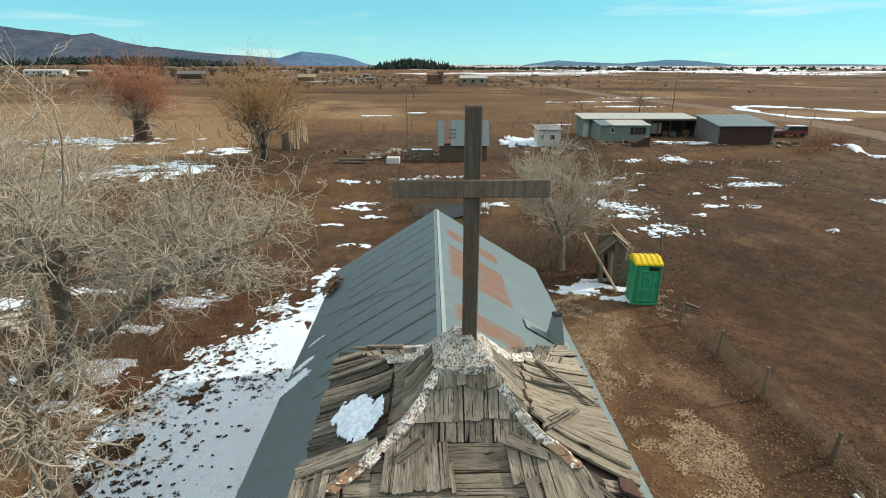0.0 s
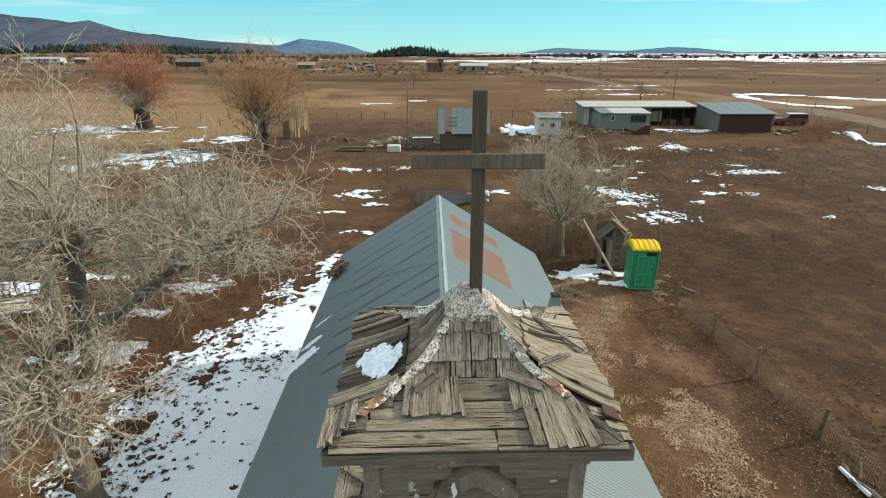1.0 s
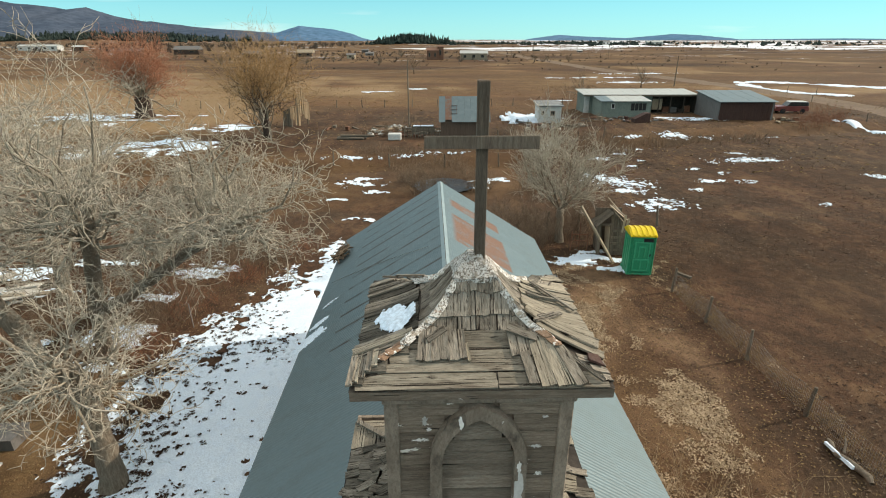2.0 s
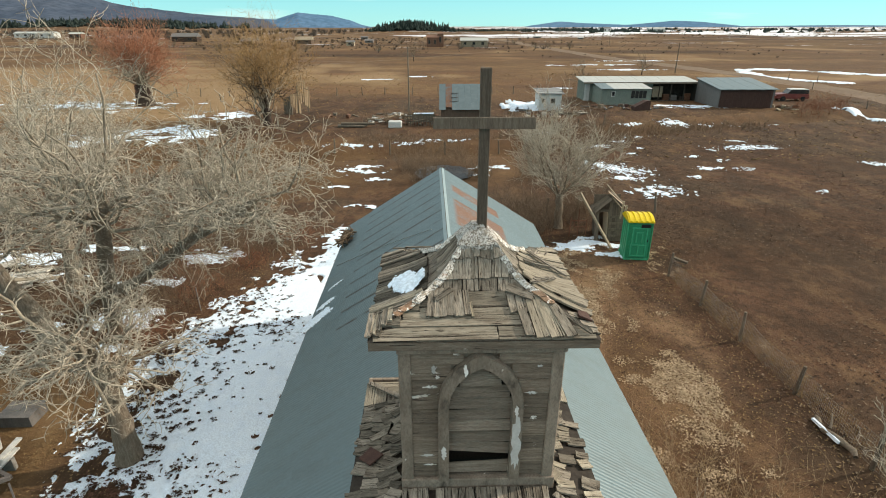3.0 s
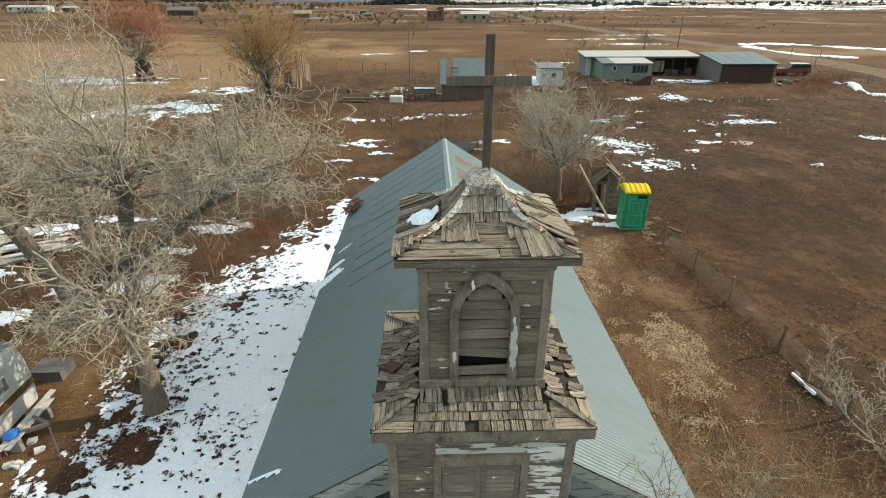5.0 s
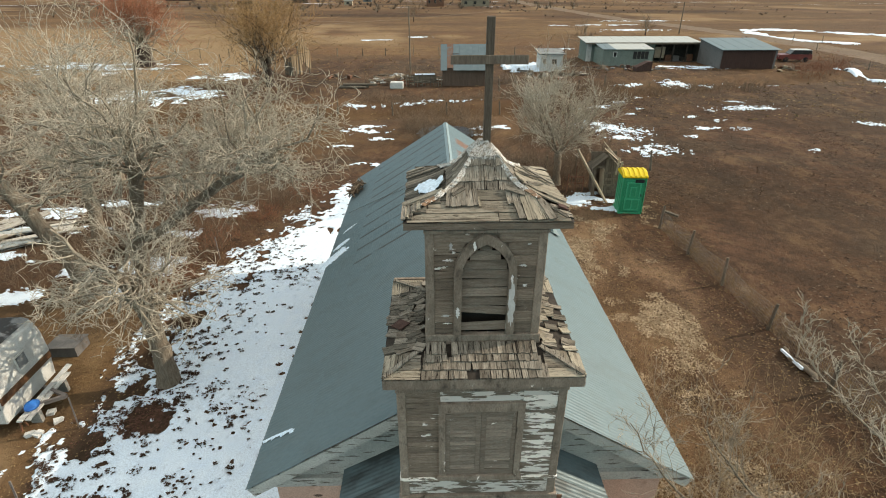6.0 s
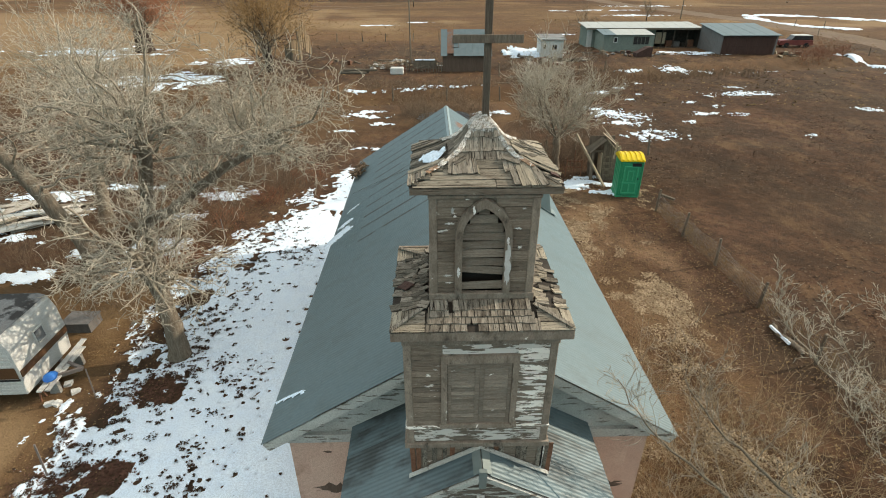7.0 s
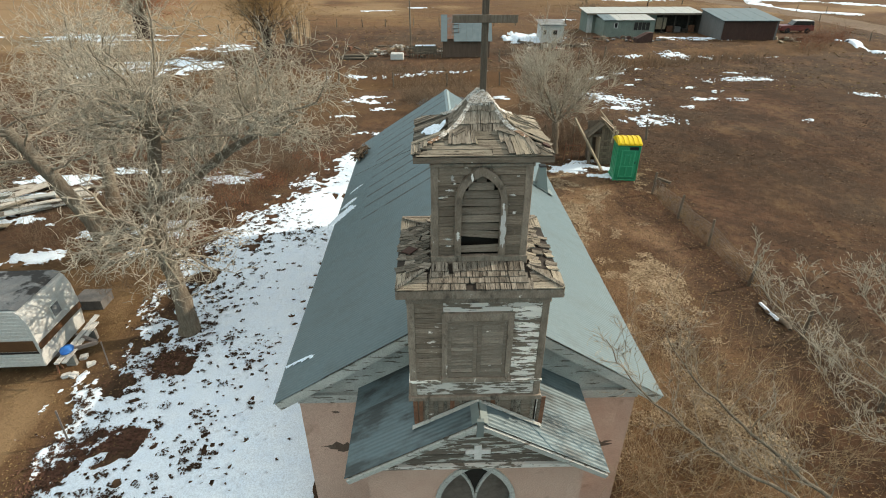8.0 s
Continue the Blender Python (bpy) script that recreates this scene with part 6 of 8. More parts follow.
def brush(name, spots, n, height, material, label, seed, thick=0.006):
    """Upright dead stems in loose clumps."""
    r = random.Random(seed)
    T = Tubes()
    for cx, cy, rad in spots:
        for _ in range(n):
            a, q = r.uniform(0, math.tau), rad * math.sqrt(r.random())
            x, y = cx + q * math.cos(a), cy + q * math.sin(a)
            p = Vector((x, y, gz(x, y) - 0.03))
            grow(T, r, p, Vector((r.gauss(0, 0.35), r.gauss(0, 0.35), 1)).normalized(), height * r.uniform(0.5, 1.3), thick * r.uniform(0.7, 1.3), 0, (3, 2), 0.05, 0.18, (18, 50), 0.45, thick * 0.6)
    return tagged(new(name, T.mesh(name, material)), label, "brush", kind="stuff")


brush("brush", [(-11.5, 20.5, 2.2), (-10.5, 24, 2.0), (-12.5, 15.5, 1.8), (-14.5, 18, 2.5), (-12, 12, 1.5), (-9.0, 23.5, 1.3), (-16.5, 16, 2.2), (-12.8, 24.5, 2.2), (-11.6, 17.6, 1.5)], 120, 1.0, m_twig_brown, "tangled brown undergrowth below the trees", 51)
brush("brush", [(-11.2, 15.0, 1.0), (-10.8, 18.5, 1.1), (-9.6, 21.2, 0.9), (-12.6, 20.8, 1.4), (-8.2, 24.6, 1.0)], 90, 0.7, m_twig_rust, "low reddish undergrowth at the snow's edge", 58, 0.0045)
brush("brush", [(3.9, 3.2, 0.7), (4.7, 4.2, 1.0), (5.4, 2.6, 1.1), (6.2, 4.6, 1.2), (4.6, 5.6, 0.7), (7.6, 3.4, 1.3), (6.2, 6.6, 1.3), (7.4, 5.2, 1.2), (5.2, 7.6, 0.8)], 30, 1.9, m_stem, "thicket of dry tan stems in front of the church", 52, 0.0062)
brush("brush", [(10.8, 5.5, 1.6), (11.8, 8.0, 1.4), (9.8, 3.6, 1.4)], 20, 0.8, m_stem, "dry brush along the yard fence", 53, 0.004)
brush("brush", [(11.5, 46, 3.0), (14.5, 52, 3.5), (9, 50, 3.0), (7.0, 36, 2.0), (4.5, 28, 1.5), (9.0, 30, 1.8), (-1.5, 36.0, 1.2), (2.6, 37.2, 1.0), (-2.6, 39.5, 1.2), (0.5, 41, 1.6), (7.5, 27.5, 1.4), (5.2, 26.0, 1.0)], 90, 1.5, m_twig_brown, "tall dry weeds along the ditch", 54, 0.01)
brush("brush", [(-5.5, 63, 2.5), (-2.5, 65, 2.0), (-8, 61.5, 2.0), (16, 68, 2.5), (8.5, 62, 2.0), (20, 70, 2.0)], 60, 1.0, m_twig_brown, "dead weeds among the farmyard scrap", 59, 0.012)
brush("brush", [(49, 68, 2.5), (51.5, 70, 2.5), (46, 66, 2)], 60, 1.5, m_twig_rust, "reddish brush by the barn's track", 55, 0.012)
brush("brush", [(-6 + 5 * i, 48.5 + 1.2 * i * (i > 1), 2.6) for i in range(9)], 110, 0.7, m_twig_brown, "dead brown weeds along the ditch bank", 56, 0.016)


def scatter(name, n, place, size, material, label, seed, lift=0.01):
    """Loose curled leaves and straws lying on the ground."""
    r = random.Random(seed)
    vs, fs = [], []
    for _ in range(n):
        x, y = place(r)
        s = size * r.uniform(0.5, 1.4)
        a = r.uniform(0, math.tau)
        ux, uy = math.cos(a) * s, math.sin(a) * s
        z = gz(x, y) + lift + r.uniform(0, 0.02)
        b = len(vs)
        vs += [(x - ux, y - uy, z), (x - uy * 0.5, y + ux * 0.5, z + s * r.uniform(0.1, 0.7)), (x + ux, y + uy, z + s * r.uniform(0, 0.4)), (x + uy * 0.5, y - ux * 0.5, z + s * r.uniform(0.1, 0.5))]
        fs.append((b, b + 1, b + 2, b + 3))
    return tagged(new(name, raw(name, vs, fs, material)), label, "leaves", kind="stuff")


def yard_place(r):
    while True:
        x, y = r.uniform(3.6, 11.5), r.uniform(1, 24)
        if r.random() < 0.04 + 1.5 * nz(x, y, 0.45, 11) + 0.9 * nz(x, y, 1.6, 15) - 0.7 * smooth(7.2, 9.2, x):
            return x, y


def grove_place(r):
    return r.uniform(-16, -8.5), r.uniform(3, 24)


scatter("fallen_leaves", 26000, yard_place, 0.038, m_leaf, "pale fallen leaves scattered over the yard", 61)
scatter("fallen_leaves", 9000, grove_place, 0.03, m_grass, "brown leaf litter under the cottonwoods", 62)
scatter("fallen_leaves", 7000, lambda r: r.choice(((r.gauss(-8.7, 0.7), r.gauss(7.4, 0.6)), (r.gauss(-8.6, 0.7), r.gauss(4.7, 0.3)), (r.gauss(-9.5, 0.4), r.gauss(3.9, 0.5)), (r.uniform(-11.5, -9), r.uniform(14, 26)))), 0.035, m_redleaf, "reddish-brown rotten leaves in the bare patches", 69)
def pasture_place(r):
    while True:
        x, y = r.uniform(10, 48), r.uniform(6, 56)
        if r.random() < 0.25 + 1.2 * nz(x, y, 0.13, 31) + 0.5 * nz(x, y, 0.6, 32):
            return x, y


def clumps(name, n, material, label, seed):
    """Scraps and small heaps of rotten leaves lying on the snow, thickest towards the trees."""
    r = random.Random(seed)
    spots = []
    while len(spots) < n:
        x, y = r.uniform(-11, -3.8), r.uniform(0, 26)
        if r.random() < 0.012 + 0.42 * smooth(-6.0, -9.3, x) + 0.75 * max(0, nz(x, y, 0.42, 12) + 0.45 * nz(x, y, 1.1, 14)) * smooth(-5.0, -7.4, x) and yard_snow(x, y) > 0:
            s = r.choice((0.012, 0.015, 0.02, 0.03, 0.05, 0.085))
            spots.append((x, y, s, s * r.uniform(0.35, 0.8), r.uniform(-0.6, 0.6)))
    weights = np.cumsum([0.15 + 12 * q[2] for q in spots]).tolist()

    def place(q):
        x, y, a, b, t = q.choices(spots, cum_weights=weights)[0]
        u, v = q.uniform(-1, 1) * a * 1.5, q.gauss(0, b)
        return x + u * math.cos(t) - v * math.sin(t), y + u * math.sin(t) + v * math.cos(t)
    return scatter(name, n * 15, place, 0.032, material, label, seed + 1, 0.055)


scatter("fallen_leaves", 14000, lambda r: (3.4 + 12 * r.random() ** 1.3, r.uniform(1, 30)), 0.03, m_darkleaf, "dark rotten leaves over the yard", 67)
scatter("straw_tufts", 12000, lambda r: (3.4 + 8.5 * r.random() ** 1.1, r.uniform(1, 30)), 0.035, m_grass, "short dead grass over the yard", 66)
scatter("straw_tufts", 9000, pasture_place, 0.05, m_twig_brown, "dry grass tufts over the pasture", 63)
scatter("fallen_leaves", 9000, pasture_place, 0.06, m_darkleaf, "dark clods and rotten stalks over the pasture", 68)
scatter("straw_tufts", 9000, lambda r: (r.uniform(-60, 75), r.uniform(42, 130)), 0.16, m_grass, "dry grass tufts over the far pasture", 64)


# ---- snow on the ground ----
def yard_snow(x, y):
    edge = -10.95 + 0.5 * nz(x, y, 0.3, 1)
    if y > 15:
        edge += (y - 15) * 0.36
    right = -3.25 if y < 17.2 else -3.25 - 0.27 * (y - 17.2)
    inside = min(x - edge, right - x + 0.25 * nz(x, y, 1.3, 9), 27.5 - y, y + 3.2 + 1.2 * nz(x, y, 0.6, 10)) * 0.9
    v = min(0.55, inside)
    near_edge = smooth(3.6, 0.2, x - edge)
    clump = smooth(-0.05, 0.55, nz(x, y, 0.42, 12) + 0.45 * nz(x, y, 1.1, 14))
    wall_side = smooth(-3.8, -5.6, x)
    dens = (0.0 + 0.85 * clump + 0.4 * near_edge) * (0.25 + 0.75 * wall_side)
    spots = nz(x, y, 6.5, 6) + 0.7 * nz(x, y, 15, 8)
    v = min(v, (0.97 - 0.62 * dens - spots) * 1.1)
    v = min(v, (x - edge) / 2.4 - 0.28 + 0.5 * nz(x, y, 0.9, 4) + 0.35 * nz(x, y, 3.2, 7) + 0.3 * nz(x, y, 8, 5))
    v -= smooth(1.5, 0.5, math.hypot((x + 8.45) / 0.72, (y - 7.5) / 0.6)) * (0.80 + 0.8 * nz(x, y, 1.8, 2) + 0.9 * nz(x, y, 5, 2))
    v -= smooth(1.5, 0.5, math.hypot((x + 8.5) / 0.85, (y - 4.8) / 0.3)) * (0.62 + 1.0 * nz(x, y, 1.8, 3) + 0.9 * nz(x, y, 5, 3))
    v -= smooth(1.5, 0.5, math.hypot((x + 9.4) / 0.38, (y - 3.9) / 0.6)) * (0.62 + 0.8 * nz(x, y, 1.8, 5) + 0.9 * nz(x, y, 5, 5))
    v -= 0.9 * smooth(0.10, 0.35, nz(x, y, 0.8, 41) + 0.6 * nz(x, y, 2.6, 42) - 0.35 + 0.28 * smooth(-7.2, -9.5, x) + 0.06 * smooth(9, 3, y) + 0.34 * smooth(15.5, 21, y)) * max(smooth(-5.6, -7.6, x), smooth(17, 21, y))
    # a trodden line beside the wall
    for q in (0.0, 0.42):
        yy = (y + q) % 0.85
        xx = -5.35 + 0.10 * (y - 9) + (0.14 if q else -0.14) + 0.15 * nz(0, y, 0.5)
        if 9 < y < 20:
            v -= 0.8 * smooth(0.14, 0.05, math.hypot(x - xx, yy - 0.42))
    return v


clumps("fallen_leaves", 1300, m_darkleaf, "dark clumps of rotten leaves lying on the snow", 65)
snow_sheet("snow", -12, -2.6, -5, 27.5, 0.05, yard_snow, 0.05, gz, "old snow strewn with dark leaf clumps along the church")


def far_group(spots, step, k, rough=0.8, s=0.8):
    for i, (cx, cy, rx, ry) in enumerate(spots):
        snow_sheet("snow", cx - rx * 1.8, cx + rx * 1.8, cy - ry * 1.8, cy + ry * 1.8, step, blob(cx, cy, rx, ry, 0, rough, s, k + i * 3.1), 0.06, gz, "patch of melting snow on the brown field")


far_group([(-12.0, 22.2, 1.6, 1.0), (-12.6, 16.2, 1.3, 0.9), (-12.3, 14.0, 1.2, 0.6), (-13.0, 19.4, 1.3, 0.6), (7.2, 23.8, 1.3, 0.9), (9.0, 22.6, 1.5, 0.45), (-19.5, 19.8, 2.2, 0.6), (-21.5, 22.0, 2.4, 0.8), (-20.6, 17.0, 1.8, 0.6), (-18.0, 23.4, 1.6, 0.6), (-16.6, 13.6, 1.3, 0.6), (-22.5, 19.6, 1.6, 0.7), (-15.6, 15.6, 0.9, 0.4)], 0.1, 40, 0.9, 1.3)
def cluster(spots, k):
    """Melting snow broken into many small pieces, drawn out along the slope."""
    for i, (cx, cy, rx, ry, lean) in enumerate(spots):
        def mask(x, y, c=(cx, cy, rx, ry, lean), q=k + 2.3 * i):
            dx, dy = x - c[0], y - c[1] - c[4] * (x - c[0])
            e = math.hypot(dx / c[2], dy / c[3])
            return 0.58 - 0.85 * e + 0.8 * nz(x * 0.7, y, 0.9, q) + 1.5 * nz(x * 0.75, y, 2.6, q + 4) + 1.4 * nz(x * 0.8, y, 6.0, q + 8)
        snow_sheet("snow", cx - rx * 2, cx + rx * 2, cy - ry * 2, cy + ry * 2, 0.07, mask, 0.06, gz, "patch of melting snow in broken pieces on the brown field")


cluster([(-8.5, 46.6, 1.8, 0.28, 0.1), (-3.6, 47.6, 1.3, 0.3, 0.1), (1.4, 48.6, 1.4, 0.25, 0.1), (-1.6, 48.4, 0.7, 0.4, 0), (9.5, 52.2, 1.5, 0.3, 0.3), (13.4, 39.4, 1.3, 1.1, 0), (15.0, 38.9, 1.2, 0.9, 0), (14.2, 36.9, 1.5, 0.6, 0), (12.6, 40.8, 0.9, 0.8, 0), (14.6, 33.2, 1.5, 0.75, -0.1), (15.4, 34.5, 0.9, 0.4, 0),
         (17.4, 51.3, 0.7, 0.7, 0), (14.2, 48.2, 1.2, 0.55, 0), (18.5, 47.2, 0.4, 0.25, 0), (20.4, 54.0, 2.4, 0.4, 0.5), (20.9, 57.4, 1.6, 0.4, 0.5), (17.0, 45.0, 0.5, 0.3, 0),
         (28.7, 47.5, 2.3, 0.85, 0.1), (24.6, 46.5, 0.5, 0.35, 0), (21.4, 39.8, 0.7, 0.45, 0), (19.4, 37.0, 0.5, 0.4, 0), (26.6, 59.5, 1.2, 0.7, 0), (34.9, 60.2, 3.0, 0.35, 0.05), (30.5, 59.8, 1.6, 0.35, 0.1),
         (36.2, 41.0, 0.9, 0.5, 0), (22.2, 43.8, 0.7, 0.2, 0), (23.8, 42.3, 0.5, 0.3, 0.2), (24.1, 39.6, 0.6, 0.4, 0), (26.4, 33.3, 0.4, 0.3, 0), (29.5, 50.5, 0.7, 0.4, 0)], 60)
far_group([(-6.6, 39.4, 1.5, 1.4), (-5.3, 36.4, 0.8, 0.6), (-8.1, 34.6, 0.9, 0.35), (-5.2, 30.2, 1.3, 0.4), (3.6, 40.2, 1.1, 0.8), (-2.6, 50.4, 2.0, 0.5), (2.2, 38.0, 0.8, 0.5), (34.5, 73.6, 3.6, 0.7)], 0.14, 80, 1.35, 1.1)
far_group([(-28.5, 54.8, 5.2, 3.6), (-28.2, 67.6, 3.6, 3.2), (-51, 76, 9.5, 5.0), (-34, 52.0, 6.5, 2.6), (11.4, 74.5, 3.4, 3.2), (34.5, 75.2, 4.2, 1.0), 
           (-15, 115, 4, 1.2), (-6, 122, 3, 1.0), (43, 158, 11, 2.5), (50, 140, 8, 2), (62, 176, 10, 3), (21, 98, 2.5, 0.7)], 0.4, 90, 1.3, 0.4)


def drift(pts, width, step, k, label):
    """A bank of snow along a line, its edges gnawed."""
    x0, x1, y0, y1 = min(p[0] for p in pts) - 6, max(p[0] for p in pts) + 6, min(p[1] for p in pts) - 6, max(p[1] for p in pts) + 6
    snow_sheet("snow", x0, x1, y0, y1, step, lambda x, y: 0.75 - off_line(x, y, pts) / width + 1.2 * nz(x, y, 0.16, k) + 0.9 * nz(x, y, 0.6, k + 3), 0.18, gz, label)


drift([(77, 140), (73, 128), (72.5, 119), (75, 111), (80, 106.5)], 1.8, 0.35, 3, "ploughed bank of snow along the dirt road")
drift([(82, 140), (90, 136), (97, 126), (104, 120), (112, 114)], 2.6, 0.35, 9, "long snow drift beyond the dirt road")
drift([(55, 73.5), (53.5, 68.5), (53, 63), (53, 60)], 0.7, 0.25, 15, "snow drifted along the field fence")
drift([(50.2, 58.0), (49.6, 55.0), (49.5, 53)], 0.4, 0.25, 21, "snow drifted along the field fence")
snow_sheet("snow", 8, 17, 68, 82, 0.25, blob(11.2, 74.2, 3.6, 4.2, 0, 0.7, 0.5, 7), 0.5, gz, "heap of old snow beside the white shed")


# ---- yard fence, log, left posts ----
fence = thing("wire_fence", pose(10.3, 20.1, 0), "sagging woven-wire fence on weathered posts along the yard", "fence")
posts = [(10.24, 20.05), (10.42, 17.23), (10.65, 14.55), (10.77, 11.57), (10.95, 8.6), (11.2, 5.6), (11.5, 2.6)]
rf = random.Random(5)
tops = []
for x, y in posts:
    bm = bmesh.new()
    disc(bm, pose(0, 0, -0.3, rf.uniform(-3, 3), rf.uniform(-3, 3), 0), 0.065, 1.42 + rf.uniform(-0.08, 0.08), 8, 0.052)
    part("post", bm, m_oldwood, fence, m=pose(x - 10.3, y - 20.1, gz(x, y)))
for a, b in zip(posts, posts[1:]):
    T = Tubes()
    A, B = Vector((a[0] - 10.3, a[1] - 20.1, gz(*a))), Vector((b[0] - 10.3, b[1] - 20.1, gz(*b)))
    for i in range(8):
        h = 0.06 + i * 0.125
        T.add([A.lerp(B, t) + Vector((0.05 * math.sin(t * 9 + i), 0, h - 0.06 * math.sin(math.pi * t))) for t in [j / 8 for j in range(9)]], [0.0032] * 9, 3)
    L = (B - A).length
    for i in range(int(L / 0.07)):
        t = (i + 0.5) * 0.07 / L
        p = A.lerp(B, t) + Vector((0.05 * math.sin(t * 9), 0, -0.06 * math.sin(math.pi * t)))
        T.add([p + Vector((0, 0, 0.05)), p + Vector((0, 0, 0.95))], [0.0028] * 2, 3)
    part("wire_panel", T.mesh("wire_panel", m_fencewire), None, fence)
# dry weeds caught in the wire
brush("fence_weeds", [(10.35 + 0.062 * i, 19.6 - 0.7 * i, 0.3) for i in range(24)], 16, 0.45, m_grass, "dead weeds along the wire fence", 57, 0.005)
log = thing("fallen_log", pose(10.68, 9.7, 0.1, 0, 0, 3), "fallen log with snow along its top", "log")
T = Tubes()
T.add([Vector((0.10 * math.sin(i * 0.9), -0.8 + 0.2 * i, 0.03 * math.sin(i * 2))) for i in range(9)], [0.06, 0.095, 0.085, 0.10, 0.085, 0.09, 0.07, 0.075, 0.04], 9)
T.add([Vector((0.05, 0.2, 0.05)), Vector((0.22, 0.4, 0.16)), Vector((0.3, 0.55, 0.3))], [0.04, 0.03, 0.015], 6)
part("trunk", T.mesh("trunk", m_oldwood), None, log)
bm = bmesh.new()
box(bm, -0.15, -0.07, -0.30, 0.66, -0.03, 0.055, pose(0, 0, 0, 0, 12, 3), 0.012, rf)
part("snow_strip", bm, m_snow, log, "strip of snow along its side", bevel=0.012)
rail = thing("fallen_rail", pose(11.3, 21.45, 0.10, 0, 4, -48), "grey wooden rail lying beside the fence post", "rail")
bm = bmesh.new()
box(bm, -0.3, 0.42, -0.07, 0.07, -0.06, 0.06, None, 0.01, rf)
part("beam", bm, m_oldwood, rail)
for x, y in ((-9.8, 13.3), (-10.0, 16.85), (-10.1, 7.2), (-9.75, 4.65)):
    bm = bmesh.new()
    beam(bm, (0, 0, -0.3), (rf.uniform(-0.08, 0.08), 0.03, 1.05), 0.035, 0.035)
    lone("steel_post", bm, m_wire, "thin dark steel fence post in the snow", "post", "steel posts", m=pose(x, y, gz(x, y)))


# ---- portable toilet ----
def portable_toilet(m):
    t = thing("portable_toilet", m, "green plastic portable toilet with a ribbed yellow roof", "portable toilet")
    bm = bmesh.new()
    box(bm, -0.56, 0.56, -0.56, 0.56, 0.08, 2.02)
    part("cabin", bm, m_green, t, bevel=0.03)
    bm = bmesh.new()
    box(bm, -0.60, 0.60, -0.60, 0.60, 0.0, 0.10)
    part("base", bm, m_green, t, bevel=0.02)
    # door with raised ribs
    bm = bmesh.new()
    box(bm, -0.44, 0.44, -0.60, -0.56, 0.16, 1.86)
    door = part("door", bm, m_green, t, bevel=0.008)
    bm = bmesh.new()
    for x0, x1, z0, z1 in ((-0.36, -0.30, 0.9, 1.74), (0.30, 0.36, 0.9, 1.74), (-0.30, 0.30, 1.68, 1.74), (-0.16, -0.11, 0.95, 1.5), (0.11, 0.16, 0.95, 1.5), (-0.11, 0.11, 1.45, 1.5), (-0.38, 0.38, 0.80, 0.86), (-0.38, 0.38, 0.24, 0.30), (-0.38, -0.32, 0.3, 0.8), (0.32, 0.38, 0.3, 0.8), (-0.03, 0.03, 0.3, 0.8)):
        box(bm, x0, x1, -0.645, -0.60, z0, z1)
    part("door_rib", bm, m_green_lit_rib, door)
    bm = bmesh.new()
    box(bm, 0.36, 0.42, -0.63, -0.60, 1.0, 1.12)
    part("latch", bm, m_black, door)
    for s in (-1, 1):
        bm = bmesh.new()
        box(bm, min(s * 0.56, s * 0.60), max(s * 0.56, s * 0.60), -0.60, -0.50, 0.1, 2.02)
        part("corner_rib", bm, m_green_lit_rib, t, bevel=0.01)
        bm = bmesh.new()
        for y in (-0.25, 0.05, 0.35):
            box(bm, min(s * 0.56, s * 0.585), max(s * 0.56, s * 0.585), y - 0.06, y + 0.06, 0.3, 1.8)
        part("side_rib", bm, m_green_lit_rib, t)
    bm = bmesh.new()
    box(bm, 0.02, 0.46, -0.645, -0.595, 1.74, 1.90)
    part("vent_slot", bm, m_black, t)
    # domed roof, ribbed from front to back
    bm = bmesh.new()
    n = 10
    a = []
    for i in range(n + 1):
        v = i / n
        y = -0.64 + 1.28 * v
        z = 2.02 + 0.34 * math.sin(math.pi * (0.10 + 0.80 * v)) ** 0.8 - 0.1
        a.append((y, z))
    solid(bm, [(0, 0), (0, 0)] if False else [(y, z) for y, z in a] + [(0.64, 1.99), (-0.64, 1.99)], 1.24, Matrix(((0, 1, 0, -0.62), (1, 0, 0, 0), (0, 0, 1, 0), (0, 0, 0, 1))))
    roof = part("roof", bm, m_yellow, t)
    for x in (-0.5, -0.25, 0.0, 0.25, 0.5):
        bm = bmesh.new()
        solid(bm, [(y, z + 0.045) for y, z in a] + [(y, z - 0.01) for y, z in a[::-1]], 0.1, Matrix(((0, 1, 0, x - 0.05), (1, 0, 0, 0), (0, 0, 1, 0), (0, 0, 0, 1))))
        part("roof_rib", bm, m_yellow, roof, bevel=0.0)
    return t


portable_toilet(pose(9.42, 22.48, gz(9.4, 22.5) - 0.02, 0, 0, -4))


# ---- wooden outhouse and its clutter ----
out = thing("outhouse", pose(8.75, 24.35, gz(8.7, 24.3), 0, -3, -8), "leaning grey board outhouse with a collapsing roof and dark doorway", "outhouse")
for i in range(9):
    x = -0.72 + i * 0.16
    if 1 <= i <= 3:
        continue
    bm = bmesh.new()
    box(bm, x, x + 0.15, 0, 0.03, 0, 1.72 + 0.55 * (1 - abs(x + 0.07) / 0.75), None, 0.01, rf)
    part("plank", bm, m_oldwood, out)
for s in (-0.73, 0.71):
    for i in range(9):
        bm = bmesh.new()
        box(bm, s, s + 0.03, 0.03 + i * 0.155, 0.17 + i * 0.155, 0, 1.7, None, 0.01, rf)
        part("plank", bm, m_oldwood, out)
bm = bmesh.new()
box(bm, -0.7, 0.7, 1.40, 1.44, 0, 2.2)
part("back_wall", bm, m_oldwood, out)
bm = bmesh.new()
box(bm, -0.16, -0.12, 0, 0.46, 0.05, 1.62, pose(0, 0, 0, 0, 0, 20))
